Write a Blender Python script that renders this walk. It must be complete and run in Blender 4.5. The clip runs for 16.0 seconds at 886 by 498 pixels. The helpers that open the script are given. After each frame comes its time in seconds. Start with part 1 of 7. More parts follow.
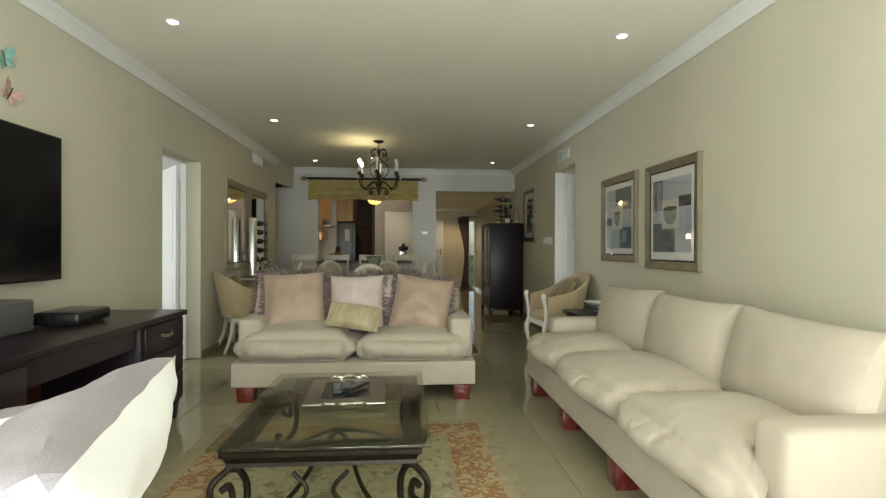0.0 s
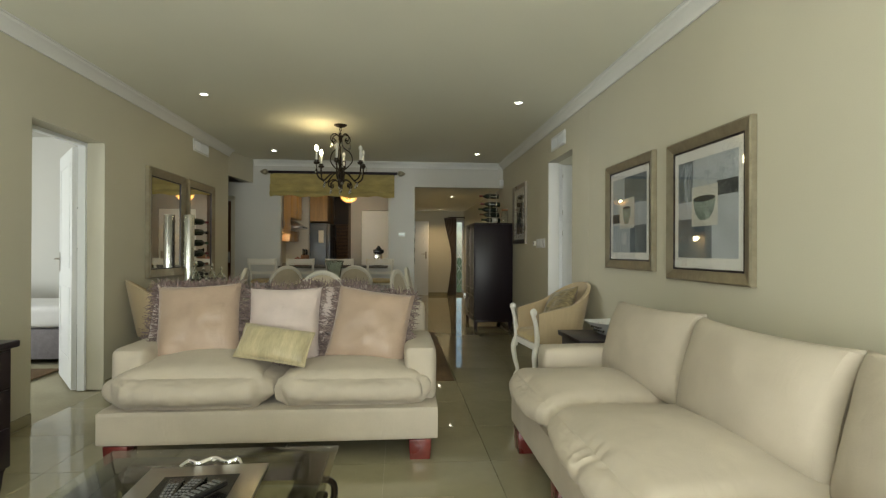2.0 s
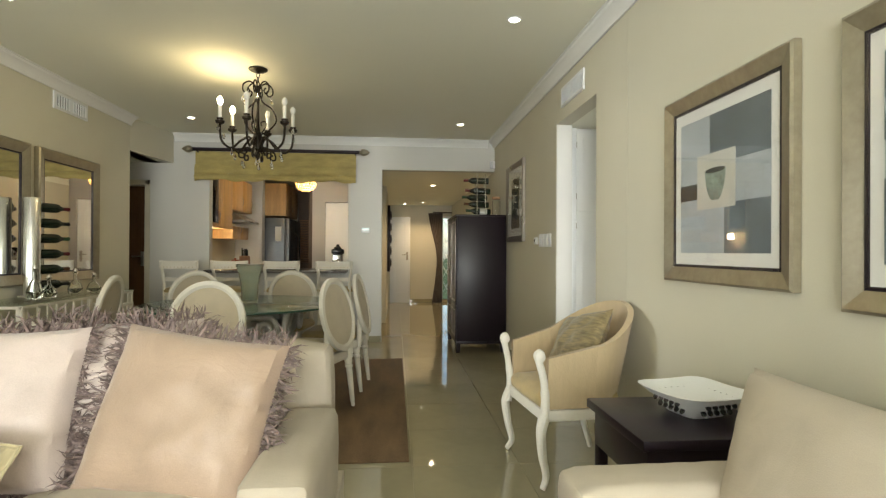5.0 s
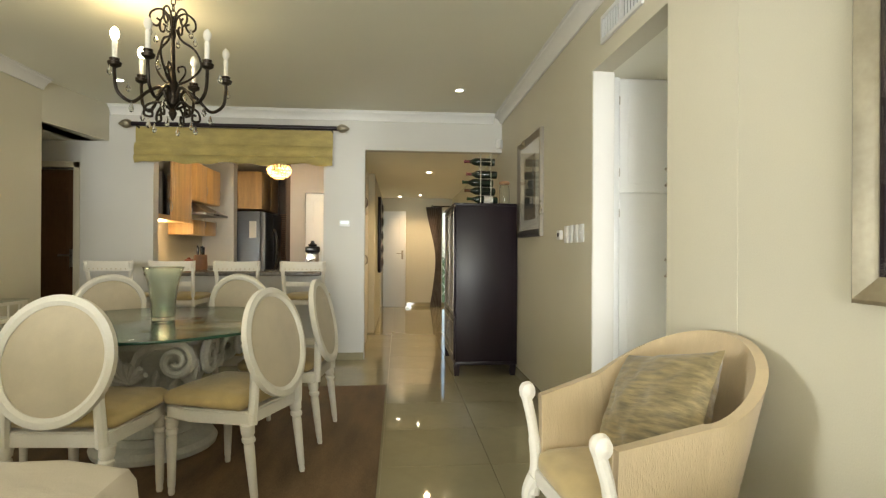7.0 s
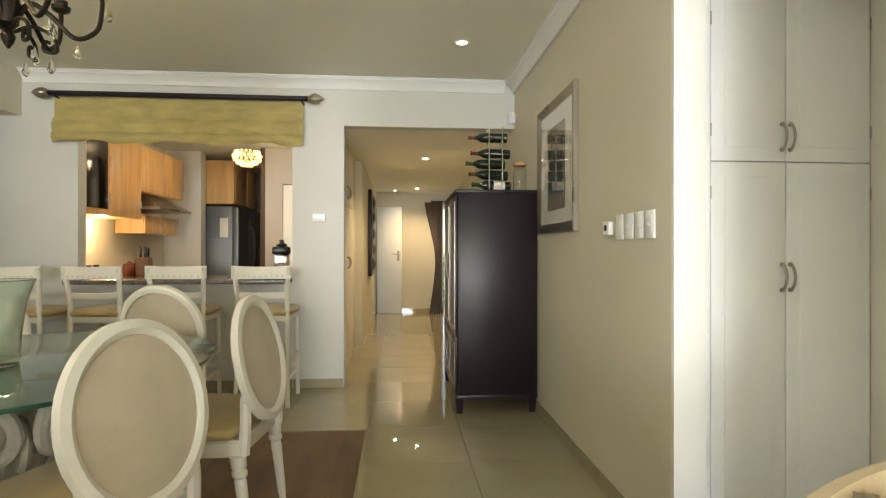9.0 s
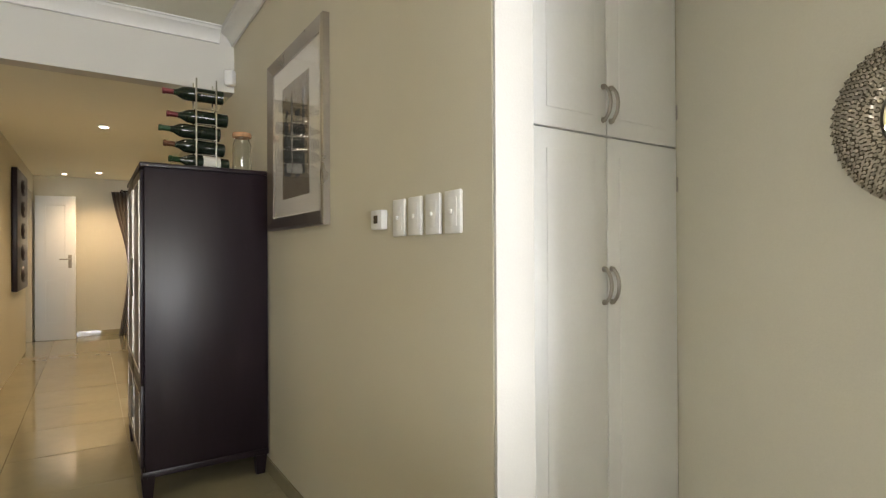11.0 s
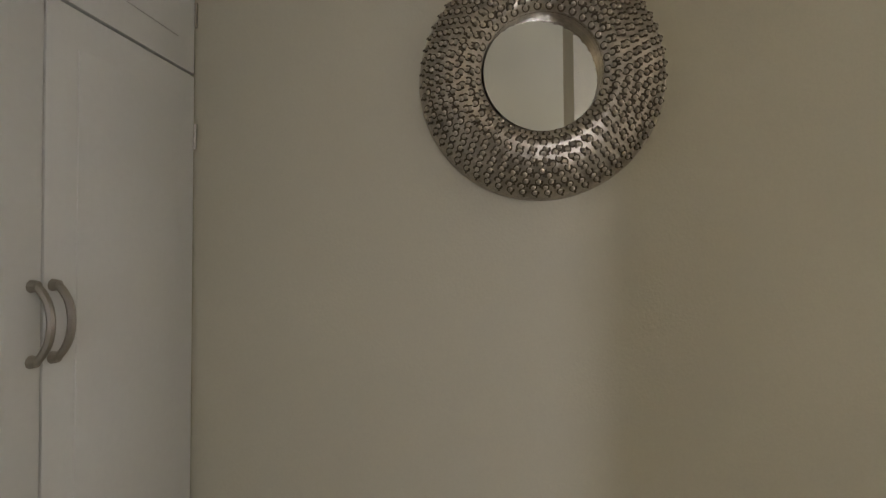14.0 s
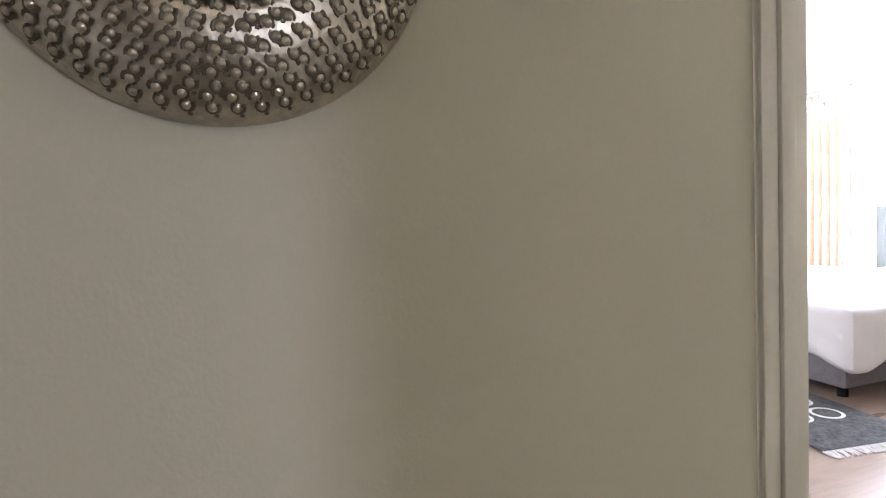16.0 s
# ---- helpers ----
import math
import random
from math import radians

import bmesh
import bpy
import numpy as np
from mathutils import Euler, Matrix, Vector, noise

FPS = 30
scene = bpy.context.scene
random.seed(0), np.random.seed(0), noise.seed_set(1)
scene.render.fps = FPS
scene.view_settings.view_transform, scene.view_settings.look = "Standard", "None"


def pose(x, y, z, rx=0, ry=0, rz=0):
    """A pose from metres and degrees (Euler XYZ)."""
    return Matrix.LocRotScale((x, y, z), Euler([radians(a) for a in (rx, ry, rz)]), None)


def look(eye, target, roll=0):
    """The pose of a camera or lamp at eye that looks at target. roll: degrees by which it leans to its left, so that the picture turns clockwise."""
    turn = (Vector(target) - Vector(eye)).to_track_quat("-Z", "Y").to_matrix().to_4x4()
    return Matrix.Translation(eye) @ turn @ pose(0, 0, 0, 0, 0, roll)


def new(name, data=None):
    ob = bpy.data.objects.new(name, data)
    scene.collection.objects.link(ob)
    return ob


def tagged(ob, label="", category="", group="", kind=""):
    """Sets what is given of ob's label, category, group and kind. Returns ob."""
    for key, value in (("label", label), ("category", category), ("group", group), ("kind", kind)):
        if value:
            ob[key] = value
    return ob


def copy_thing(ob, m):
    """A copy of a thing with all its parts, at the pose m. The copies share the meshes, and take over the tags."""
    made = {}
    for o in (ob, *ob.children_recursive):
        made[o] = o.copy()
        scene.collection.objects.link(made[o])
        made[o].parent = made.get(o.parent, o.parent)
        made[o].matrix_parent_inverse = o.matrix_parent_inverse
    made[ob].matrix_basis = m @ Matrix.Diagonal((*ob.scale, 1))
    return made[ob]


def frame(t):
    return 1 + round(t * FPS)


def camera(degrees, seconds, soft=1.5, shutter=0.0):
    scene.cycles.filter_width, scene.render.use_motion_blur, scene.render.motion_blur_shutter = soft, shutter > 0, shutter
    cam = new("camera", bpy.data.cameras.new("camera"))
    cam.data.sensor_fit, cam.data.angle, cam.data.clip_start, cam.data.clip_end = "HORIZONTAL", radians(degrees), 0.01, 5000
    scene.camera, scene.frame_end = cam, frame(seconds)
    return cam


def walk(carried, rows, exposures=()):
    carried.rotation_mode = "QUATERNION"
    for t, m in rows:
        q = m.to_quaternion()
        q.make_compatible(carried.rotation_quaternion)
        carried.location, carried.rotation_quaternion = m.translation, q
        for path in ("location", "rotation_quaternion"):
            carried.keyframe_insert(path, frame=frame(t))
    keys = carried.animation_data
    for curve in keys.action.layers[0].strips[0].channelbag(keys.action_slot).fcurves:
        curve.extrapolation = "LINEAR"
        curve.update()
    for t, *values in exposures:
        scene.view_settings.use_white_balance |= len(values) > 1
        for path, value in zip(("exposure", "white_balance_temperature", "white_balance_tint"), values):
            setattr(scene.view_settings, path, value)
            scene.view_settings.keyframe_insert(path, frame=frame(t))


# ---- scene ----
cam = camera(79.3, 16.0, soft=1.3)
PATH = [
    (0, (0.391, 0.569, 1.183), (0.533, 2.564, 1.179), 0.15),
    (0.5, (0.467, 0.830, 1.185), (0.608, 2.825, 1.178), -0.02),
    (1, (0.545, 1.099, 1.189), (0.688, 3.094, 1.192), 0.19),
    (1.5, (0.629, 1.379, 1.191), (0.780, 3.373, 1.194), 0.19),
    (2, (0.719, 1.674, 1.191), (0.881, 3.668, 1.197), 0.24),
    (2.5, (0.806, 1.984, 1.190), (0.969, 3.977, 1.192), 0.21),
    (3, (0.890, 2.294, 1.189), (1.056, 4.287, 1.190), 0.20),
    (3.5, (0.965, 2.605, 1.189), (1.140, 4.597, 1.199), 0.28),
    (4, (1.029, 2.913, 1.189), (1.199, 4.905, 1.197), 0.38),
    (6.5, (1.284, 4.467, 1.177), (1.476, 6.458, 1.186), 0.17),
    (7, (1.325, 4.772, 1.178), (1.492, 6.765, 1.181), 0.32),
    (7.5, (1.355, 5.072, 1.179), (1.508, 7.066, 1.186), 0.51),
    (8, (1.382, 5.363, 1.180), (1.525, 7.358, 1.182), 0.32),
    (8.2, (1.395, 5.473, 1.180), (1.533, 7.468, 1.182), 0.05),
    (9.3, (1.47, 6.06, 1.184), (1.66, 8.05, 1.186), 0.1),
    (10.3, (1.555, 6.544, 1.186), (2.178, 8.445, 1.181), -0.11),
    (10.5, (1.576, 6.630, 1.185), (2.348, 8.475, 1.180), 0.12),
    (11, (1.648, 6.808, 1.181), (2.748, 8.478, 1.190), -0.29),
    (11.5, (1.742, 6.954, 1.179), (3.076, 8.444, 1.179), -0.22),
    (12, (1.841, 7.064, 1.178), (3.377, 8.345, 1.181), -0.02),
    (12.5, (1.927, 7.149, 1.177), (3.647, 8.169, 1.177), 0.03),
    (13, (2.011, 7.207, 1.173), (3.876, 7.928, 1.181), 0.16),
    (13.5, (2.144, 7.248, 1.172), (4.093, 7.697, 1.159), 0.29),
    (14, (2.296, 7.270, 1.172), (4.284, 7.488, 1.188), 0.34),
    (14.5, (2.439, 7.275, 1.171), (4.439, 7.233, 1.188), 0.51),
    (15, (2.552, 7.257, 1.168), (4.526, 6.935, 1.187), 0.12),
    (15.5, (2.660, 7.221, 1.167), (4.583, 6.673, 1.122), -1.0),
    (16, (2.715, 7.176, 1.167), (4.604, 6.529, 1.052), -2.6),
]
EXPOSURES = [(0, -0.08, 6600, 4), (2, -0.02, 6700, 4), (4, 0.5, 6600, 6), (6.5, 1.2, 6900, 8), (8.2, 1.3, 6900, 8), (10.5, 1.7, 6600, 12), (11, 1.3, 6600, 14), (11.5, 1.08, 6500, 14), (12.5, 0.45, 6500, 14), (13.5, 0.3, 6400, 16), (14.2, 0.48, 6500, 22), (15.2, 0.62, 6300, 18), (16, 0.78, 6000, 23)]
walk(cam, [(t, look(eye, target, roll)) for t, eye, target, roll in PATH], EXPOSURES)

# ---- daylight, lamps ----
world = bpy.data.worlds.new("daylight")
scene.world = world
world.use_nodes = True
wn = world.node_tree.nodes
sky = wn.new("ShaderNodeTexSky")
sky.sky_type, sky.sun_disc = "NISHITA", False
sky.sun_elevation, sky.sun_rotation = radians(40), radians(197)
wn["Background"].inputs[1].default_value = 0.12
world.node_tree.links.new(sky.outputs[0], wn["Background"].inputs[0])

sun = new("sun", bpy.data.lights.new("sun", "SUN"))
sun.data.energy, sun.data.angle, sun.data.color = 2.0, radians(0.6), (1.0, 0.95, 0.87)
sun.matrix_world = look((-2.9, -9.6, 8.4), (0, 0, 0))


def area(name, eye, target, sx, sy, watts, colour=(1, 1, 1)):
    ob = new(name, bpy.data.lights.new(name, "AREA"))
    ob.data.shape, ob.data.size, ob.data.size_y, ob.data.energy, ob.data.color = "RECTANGLE", sx, sy, watts, colour
    ob.matrix_world = look(eye, target)
    return ob


def bulb(name, at, watts, colour=(1, 0.75, 0.45), size=0.03, cone=None):
    ob = new(name, bpy.data.lights.new(name, "SPOT" if cone else "POINT"))
    ob.data.energy, ob.data.color, ob.data.shadow_soft_size = watts, colour, size
    if cone:
        ob.data.spot_size, ob.data.spot_blend = radians(cone), 0.8
    ob.location = at
    return ob


SKYLIGHT = (0.93, 0.97, 1.0)
area("skylight_living", (0.35, -0.56, 1.25), (0.35, 4, 4.6), 3.4, 2.1, 215, SKYLIGHT)
area("skylight_bedroom", (5.6, 1.66, 1.2), (8.0, 4, 1.0), 2.5, 2.0, 440, SKYLIGHT)
area("skylight_left_room", (-6.0, 5.6, 1.5), (-2, 6.2, 1.2), 1.8, 1.5, 120, SKYLIGHT)
WARM = (1.0, 0.72, 0.42)
for n, y in enumerate((12.1, 15.2)):
    bulb("hall_downlight_lamp", (1.74, y, 2.2), 32, WARM, 0.04, 140)
bulb("kitchen_lamp", (-0.25, 12.0, 2.19), 11, (1.0, 0.82, 0.6), 0.03)
bulb("under_cabinet_lamp", (-1.50, 11.45, 1.44), 6, WARM, 0.05)
for y in (6.845, 9.66):
    for x in (-1.115, 1.88):
        bulb("ceiling_downlight_lamp", (x, y, 2.62), 2.2, (1.0, 0.86, 0.66), 0.04, 120)
for ang in (148, 208):
    bulb("candle_lamp", (0.03 + 0.29 * math.cos(radians(ang)), 7.96 + 0.29 * math.sin(radians(ang)), 2.40), 2.2, (1, 0.78, 0.42), 0.02)

# ---- materials ----
def surf(name, col, rough=0.6, metal=0.0, var=0.06, scale=3.0, bump=0.0, bscale=60.0, col2=None, coat=0.0, sheen=0.0, stretch=(1, 1, 1), rvar=0.08, ior=1.45, crease=0.0, trans=0.0):
    """A procedural surface: colour varied at two scales, roughness varied, fine relief."""
    m = bpy.data.materials.new(name)
    m.use_nodes = True
    nt = m.node_tree
    bs = nt.nodes["Principled BSDF"]
    L = nt.links.new
    tc = nt.nodes.new("ShaderNodeTexCoord")
    mp = nt.nodes.new("ShaderNodeMapping")
    mp.inputs["Scale"].default_value = stretch
    L(tc.outputs["Object"], mp.inputs[0])
    n1 = nt.nodes.new("ShaderNodeTexNoise")
    n1.inputs["Scale"].default_value, n1.inputs["Detail"].default_value = scale, 4
    L(mp.outputs[0], n1.inputs[0])
    n2 = nt.nodes.new("ShaderNodeTexNoise")
    n2.inputs["Scale"].default_value, n2.inputs["Detail"].default_value = bscale, 3
    L(mp.outputs[0], n2.inputs[0])
    mixf = nt.nodes.new("ShaderNodeMix")
    mixf.inputs[0].default_value = 0.35
    L(n1.outputs[0], mixf.inputs[2])
    L(n2.outputs[0], mixf.inputs[3])
    ramp = nt.nodes.new("ShaderNodeMapRange")
    ramp.inputs[1].default_value, ramp.inputs[2].default_value = 0.3, 0.7
    L(mixf.outputs[0], ramp.inputs[0])
    mc = nt.nodes.new("ShaderNodeMix")
    mc.data_type = "RGBA"
    lo = col2 or tuple(max(0, c * (1 - 2 * var)) for c in col)
    hi = col if col2 else tuple(min(1, c * (1 + var)) for c in col)
    mc.inputs[6].default_value, mc.inputs[7].default_value = (*lo, 1), (*hi, 1)
    L(ramp.outputs[0], mc.inputs[0])
    L(mc.outputs[2], bs.inputs["Base Color"])
    rr = nt.nodes.new("ShaderNodeMapRange")
    rr.inputs[3].default_value, rr.inputs[4].default_value = max(0.02, rough - rvar), min(1, rough + rvar)
    L(n1.outputs[0], rr.inputs[0])
    L(rr.outputs[0], bs.inputs["Roughness"])
    bs.inputs["Metallic"].default_value = metal
    bs.inputs["Coat Weight"].default_value = coat
    bs.inputs["Coat Roughness"].default_value = 0.08
    bs.inputs["Sheen Weight"].default_value = sheen
    bs.inputs["IOR"].default_value = ior
    bs.inputs["Transmission Weight"].default_value = trans
    base = None
    if crease:
        n3 = nt.nodes.new("ShaderNodeTexNoise")
        n3.inputs["Scale"].default_value, n3.inputs["Detail"].default_value, n3.inputs["Distortion"].default_value = 5.5, 3, 1.6
        L(mp.outputs[0], n3.inputs[0])
        rg = nt.nodes.new("ShaderNodeMath")
        rg.operation = "PINGPONG"
        rg.inputs[1].default_value = 0.11
        L(n3.outputs[0], rg.inputs[0])
        base = nt.nodes.new("ShaderNodeBump")
        base.inputs["Strength"].default_value, base.inputs["Distance"].default_value = crease, 0.09
        L(rg.outputs[0], base.inputs["Height"])
        L(base.outputs[0], bs.inputs["Normal"])
    if bump:
        bp = nt.nodes.new("ShaderNodeBump")
        bp.inputs["Strength"].default_value, bp.inputs["Distance"].default_value = bump, 0.004
        L(n2.outputs[0], bp.inputs["Height"])
        if base:
            L(base.outputs[0], bp.inputs["Normal"])
        L(bp.outputs[0], bs.inputs["Normal"])
    return m


def glow(name, col, strength):
    m = bpy.data.materials.new(name)
    m.use_nodes = True
    b = m.node_tree.nodes["Principled BSDF"]
    b.inputs["Base Color"].default_value = (*col, 1)
    b.inputs["Emission Color"].default_value = (*col, 1)
    b.inputs["Emission Strength"].default_value = strength
    return m


M_WALL = surf("wall_paint_greige", (0.62, 0.588, 0.475), 0.62, var=0.03, scale=1.2, bump=0.12, bscale=180)
M_WALLW = surf("wall_paint_pale", (0.63, 0.62, 0.585), 0.6, var=0.025, scale=1.5, bump=0.1, bscale=180)
M_CEIL = surf("ceiling_paint", (0.86, 0.85, 0.735), 0.75, var=0.02, scale=0.8, bump=0.08, bscale=140)
M_CORN = surf("cornice_white", (0.82, 0.82, 0.80), 0.55, var=0.02)
M_TILE = surf("polished_porcelain", (0.35, 0.315, 0.205), 0.035, var=0.05, scale=2.5, bump=0.0, bscale=14, rvar=0.012, ior=1.78)
M_GROUT = surf("grout", (0.36, 0.325, 0.225), 0.8, var=0.1)
M_LAMIN = surf("bedroom_boards", (0.30, 0.22, 0.17), 0.3, var=0.18, scale=4, stretch=(1, 0.1, 1), bump=0.05)
M_WHITE = surf("white_lacquer", (0.80, 0.81, 0.81), 0.38, var=0.02, scale=2, bump=0.03, bscale=90)
M_WHITEWOOD = surf("white_painted_wood", (0.78, 0.75, 0.68), 0.42, var=0.05, scale=7, bump=0.08, bscale=120, col2=(0.70, 0.66, 0.57))
M_SOFA = surf("cream_sofa_cotton", (0.53, 0.465, 0.375), 0.9, var=0.06, scale=5, bump=0.3, bscale=420, sheen=0.1, crease=0.07)
M_VELVET = surf("dusty_pink_velvet", (0.43, 0.315, 0.235), 0.38, var=0.10, scale=5, bump=0.2, bscale=300, sheen=0.35, crease=0.07)
M_VELVETPALE = surf("pale_pink_velvet", (0.60, 0.50, 0.46), 0.36, var=0.10, scale=5, bump=0.2, bscale=300, sheen=0.35, crease=0.07)
M_GOLDSILK = surf("gold_crushed_silk", (0.48, 0.41, 0.25), 0.36, var=0.16, scale=9, bump=0.3, bscale=60, sheen=0.3, stretch=(3, 0.6, 1), crease=0.06)
M_FRINGE = surf("mauve_fringe", (0.25, 0.185, 0.17), 0.85, var=0.3, scale=40, bump=0.3)
M_REDWOOD = surf("mahogany_feet", (0.16, 0.025, 0.02), 0.28, var=0.2, scale=10, coat=0.4)
M_DARK = surf("espresso_wood", (0.016, 0.0095, 0.015), 0.34, var=0.12, scale=14, stretch=(1, 1, 0.12), rvar=0.03, ior=1.4)
M_DARKRED = surf("kneehole_red_wood", (0.06, 0.015, 0.012), 0.4, var=0.2, scale=6)
M_BLACK = surf("black_plastic", (0.012, 0.012, 0.013), 0.25, var=0.1, rvar=0.05)
M_SCREEN = surf("tv_glass", (0.006, 0.006, 0.007), 0.12, var=0.1, rvar=0.03)
M_GREYPL = surf("grey_plastic", (0.16, 0.16, 0.16), 0.4, var=0.1)
M_IRON = surf("bronzed_iron", (0.035, 0.026, 0.018), 0.42, metal=0.7, var=0.3, scale=30, bump=0.3, bscale=120)
M_CHROME = surf("chrome", (0.78, 0.78, 0.78), 0.14, metal=1.0, var=0.03, rvar=0.05)
M_NICKEL = surf("brushed_nickel", (0.42, 0.39, 0.35), 0.3, metal=1.0, var=0.06)
M_STEEL = surf("stainless_steel", (0.50, 0.50, 0.50), 0.3, metal=1.0, var=0.06, stretch=(1, 1, 12))
M_PEWTER = surf("silver_leaf_frame", (0.40, 0.36, 0.27), 0.36, metal=0.75, var=0.1, scale=12, bump=0.1, bscale=50)
M_MAT = surf("picture_mount", (0.80, 0.79, 0.75), 0.8, var=0.02)
M_MIRROR = surf("mirror_silver", (0.86, 0.87, 0.86), 0.02, metal=1.0, var=0.0, rvar=0.0)


def glass(name, col=(1, 1, 1), rough=0.0, ior=1.45):
    m = bpy.data.materials.new(name)
    m.use_nodes = True
    b = m.node_tree.nodes["Principled BSDF"]
    b.inputs["Base Color"].default_value = (*col, 1)
    b.inputs["Roughness"].default_value, b.inputs["IOR"].default_value = rough, ior
    b.inputs["Transmission Weight"].default_value = 1.0
    return m


def thin_glass(name, col, ior=1.5, gloss=0.75):
    """A sheet of glass: clear straight through, glossy by Fresnel."""
    m = bpy.data.materials.new(name)
    m.use_nodes = True
    nt = m.node_tree
    nt.nodes.remove(nt.nodes["Principled BSDF"])
    tr = nt.nodes.new("ShaderNodeBsdfTransparent")
    tr.inputs[0].default_value = (*col, 1)
    gl = nt.nodes.new("ShaderNodeBsdfGlossy")
    gl.inputs["Roughness"].default_value = 0.015
    lw = nt.nodes.new("ShaderNodeLayerWeight")
    lw.inputs[0].default_value = 0.5
    pw = nt.nodes.new("ShaderNodeMath")
    pw.operation = "POWER"
    pw.inputs[1].default_value = 4.0
    sc = nt.nodes.new("ShaderNodeMath")
    sc.operation = "MULTIPLY_ADD"
    sc.inputs[1].default_value, sc.inputs[2].default_value = gloss, ((ior - 1) / (ior + 1)) ** 2
    mx = nt.nodes.new("ShaderNodeMixShader")
    nt.links.new(lw.outputs["Facing"], pw.inputs[0])
    nt.links.new(pw.outputs[0], sc.inputs[0])
    nt.links.new(sc.outputs[0], mx.inputs[0])
    nt.links.new(tr.outputs[0], mx.inputs[1])
    nt.links.new(gl.outputs[0], mx.inputs[2])
    nt.links.new(mx.outputs[0], nt.nodes["Material Output"].inputs[0])
    return m


M_PANE = thin_glass("window_pane", (0.97, 0.98, 0.98))
M_GLASS = glass("clear_glass", (0.97, 0.99, 0.98))
M_GLASSGREEN = thin_glass("green_tinted_glass", (0.95, 0.985, 0.965), gloss=0.5)
M_GLASSSMOKE = thin_glass("smoked_glass", (0.80, 0.81, 0.72), gloss=0.4)


def two_tone(name, base, motif, scale, edge, rough=0.9, thin=0.03):
    """A woven ground with a scattered motif of a second colour."""
    m = surf(name, base, rough, var=0.12, scale=18, bump=0.5, bscale=350)
    nt = m.node_tree
    bs = nt.nodes["Principled BSDF"]
    old = bs.inputs["Base Color"].links[0].from_socket
    tc = nt.nodes.new("ShaderNodeTexCoord")
    wv = nt.nodes.new("ShaderNodeTexVoronoi")
    wv.feature = "DISTANCE_TO_EDGE"
    wv.inputs["Scale"].default_value = scale
    nz = nt.nodes.new("ShaderNodeTexNoise")
    nz.inputs["Scale"].default_value = scale * 1.4
    ad = nt.nodes.new("ShaderNodeMix")
    ad.data_type, ad.blend_type = "RGBA", "ADD"
    ad.inputs[0].default_value = 0.35
    nt.links.new(tc.outputs["Object"], ad.inputs[6])
    nt.links.new(tc.outputs["Object"], nz.inputs[0])
    nt.links.new(nz.outputs[1], ad.inputs[7])
    nt.links.new(ad.outputs[2], wv.inputs[0])
    st = nt.nodes.new("ShaderNodeMapRange")
    st.inputs[1].default_value, st.inputs[2].default_value = edge, edge + thin
    nt.links.new(wv.outputs[0], st.inputs[0])
    mx = nt.nodes.new("ShaderNodeMix")
    mx.data_type = "RGBA"
    mx.inputs[7].default_value = (*motif, 1)
    nt.links.new(st.outputs[0], mx.inputs[0])
    nt.links.new(old, mx.inputs[6])
    nt.links.new(mx.outputs[2], bs.inputs["Base Color"])
    return m


M_RUGFIELD = two_tone("rug_field", (0.45, 0.405, 0.255), (0.27, 0.245, 0.145), 7, 0.19)
M_RUGBAND = two_tone("rug_border_band", (0.37, 0.185, 0.09), (0.46, 0.37, 0.21), 8, 0.10)
M_RUGEDGE = surf("rug_edge", (0.42, 0.36, 0.23), 0.95, var=0.15, scale=14, bump=0.5, bscale=300)
M_RUGBROWN = surf("brown_viscose_rug", (0.20, 0.125, 0.065), 0.7, var=0.3, scale=6, bump=0.5, bscale=260, stretch=(1, 0.25, 1))
M_RATTAN = surf("cane_upholstery", (0.54, 0.42, 0.26), 0.85, var=0.045, scale=30, bump=0.5, bscale=260, stretch=(1, 1, 0.15), sheen=0.2)
M_SEATGOLD = surf("old_gold_seat_fabric", (0.48, 0.36, 0.16), 0.8, var=0.12, scale=12, bump=0.3, bscale=350, sheen=0.3)
M_BACKBEIGE = surf("beige_chair_back", (0.57, 0.49, 0.36), 0.75, var=0.08, scale=8, bump=0.3, bscale=350, sheen=0.3)
M_BLIND = surf("gold_silk_blind", (0.46, 0.37, 0.13), 0.6, var=0.16, scale=5, bump=0.3, bscale=70, sheen=0.3, stretch=(1, 1, 3))
M_MAPLE = surf("honey_maple", (0.62, 0.38, 0.155), 0.35, var=0.16, scale=5, stretch=(3, 3, 0.25), bump=0.05, coat=0.2)
M_STONE = surf("grey_granite", (0.16, 0.15, 0.14), 0.2, var=0.3, scale=60)
M_PLASTER = surf("carved_plaster", (0.76, 0.76, 0.70), 0.75, var=0.08, scale=12, bump=0.25, bscale=70)
M_BROWNSHEER = surf("brown_organza", (0.07, 0.045, 0.03), 0.6, var=0.2, scale=8, sheen=0.3)
M_WINE = surf("dark_bottle_glass", (0.012, 0.02, 0.012), 0.08, var=0.2, rvar=0.03)
M_REDFOIL = surf("red_foil", (0.11, 0.015, 0.02), 0.35, metal=0.4)
M_GREENFOIL = surf("green_foil", (0.02, 0.06, 0.025), 0.35, metal=0.4)
M_BROWNFOIL = surf("copper_foil", (0.12, 0.05, 0.025), 0.35, metal=0.4)
M_LABEL = surf("paper_label", (0.72, 0.70, 0.64), 0.7, var=0.05)
M_DOWNLIGHT = glow("downlight_glow", (1.0, 0.93, 0.78), 18)
M_WARMLIGHT = glow("candle_bulb_glow", (1.0, 0.85, 0.55), 30)
M_CANDLE = surf("white_candle_sleeve", (0.80, 0.78, 0.72), 0.5, var=0.05)

# ---- mesh tools ----
def B():
    return bmesh.new()


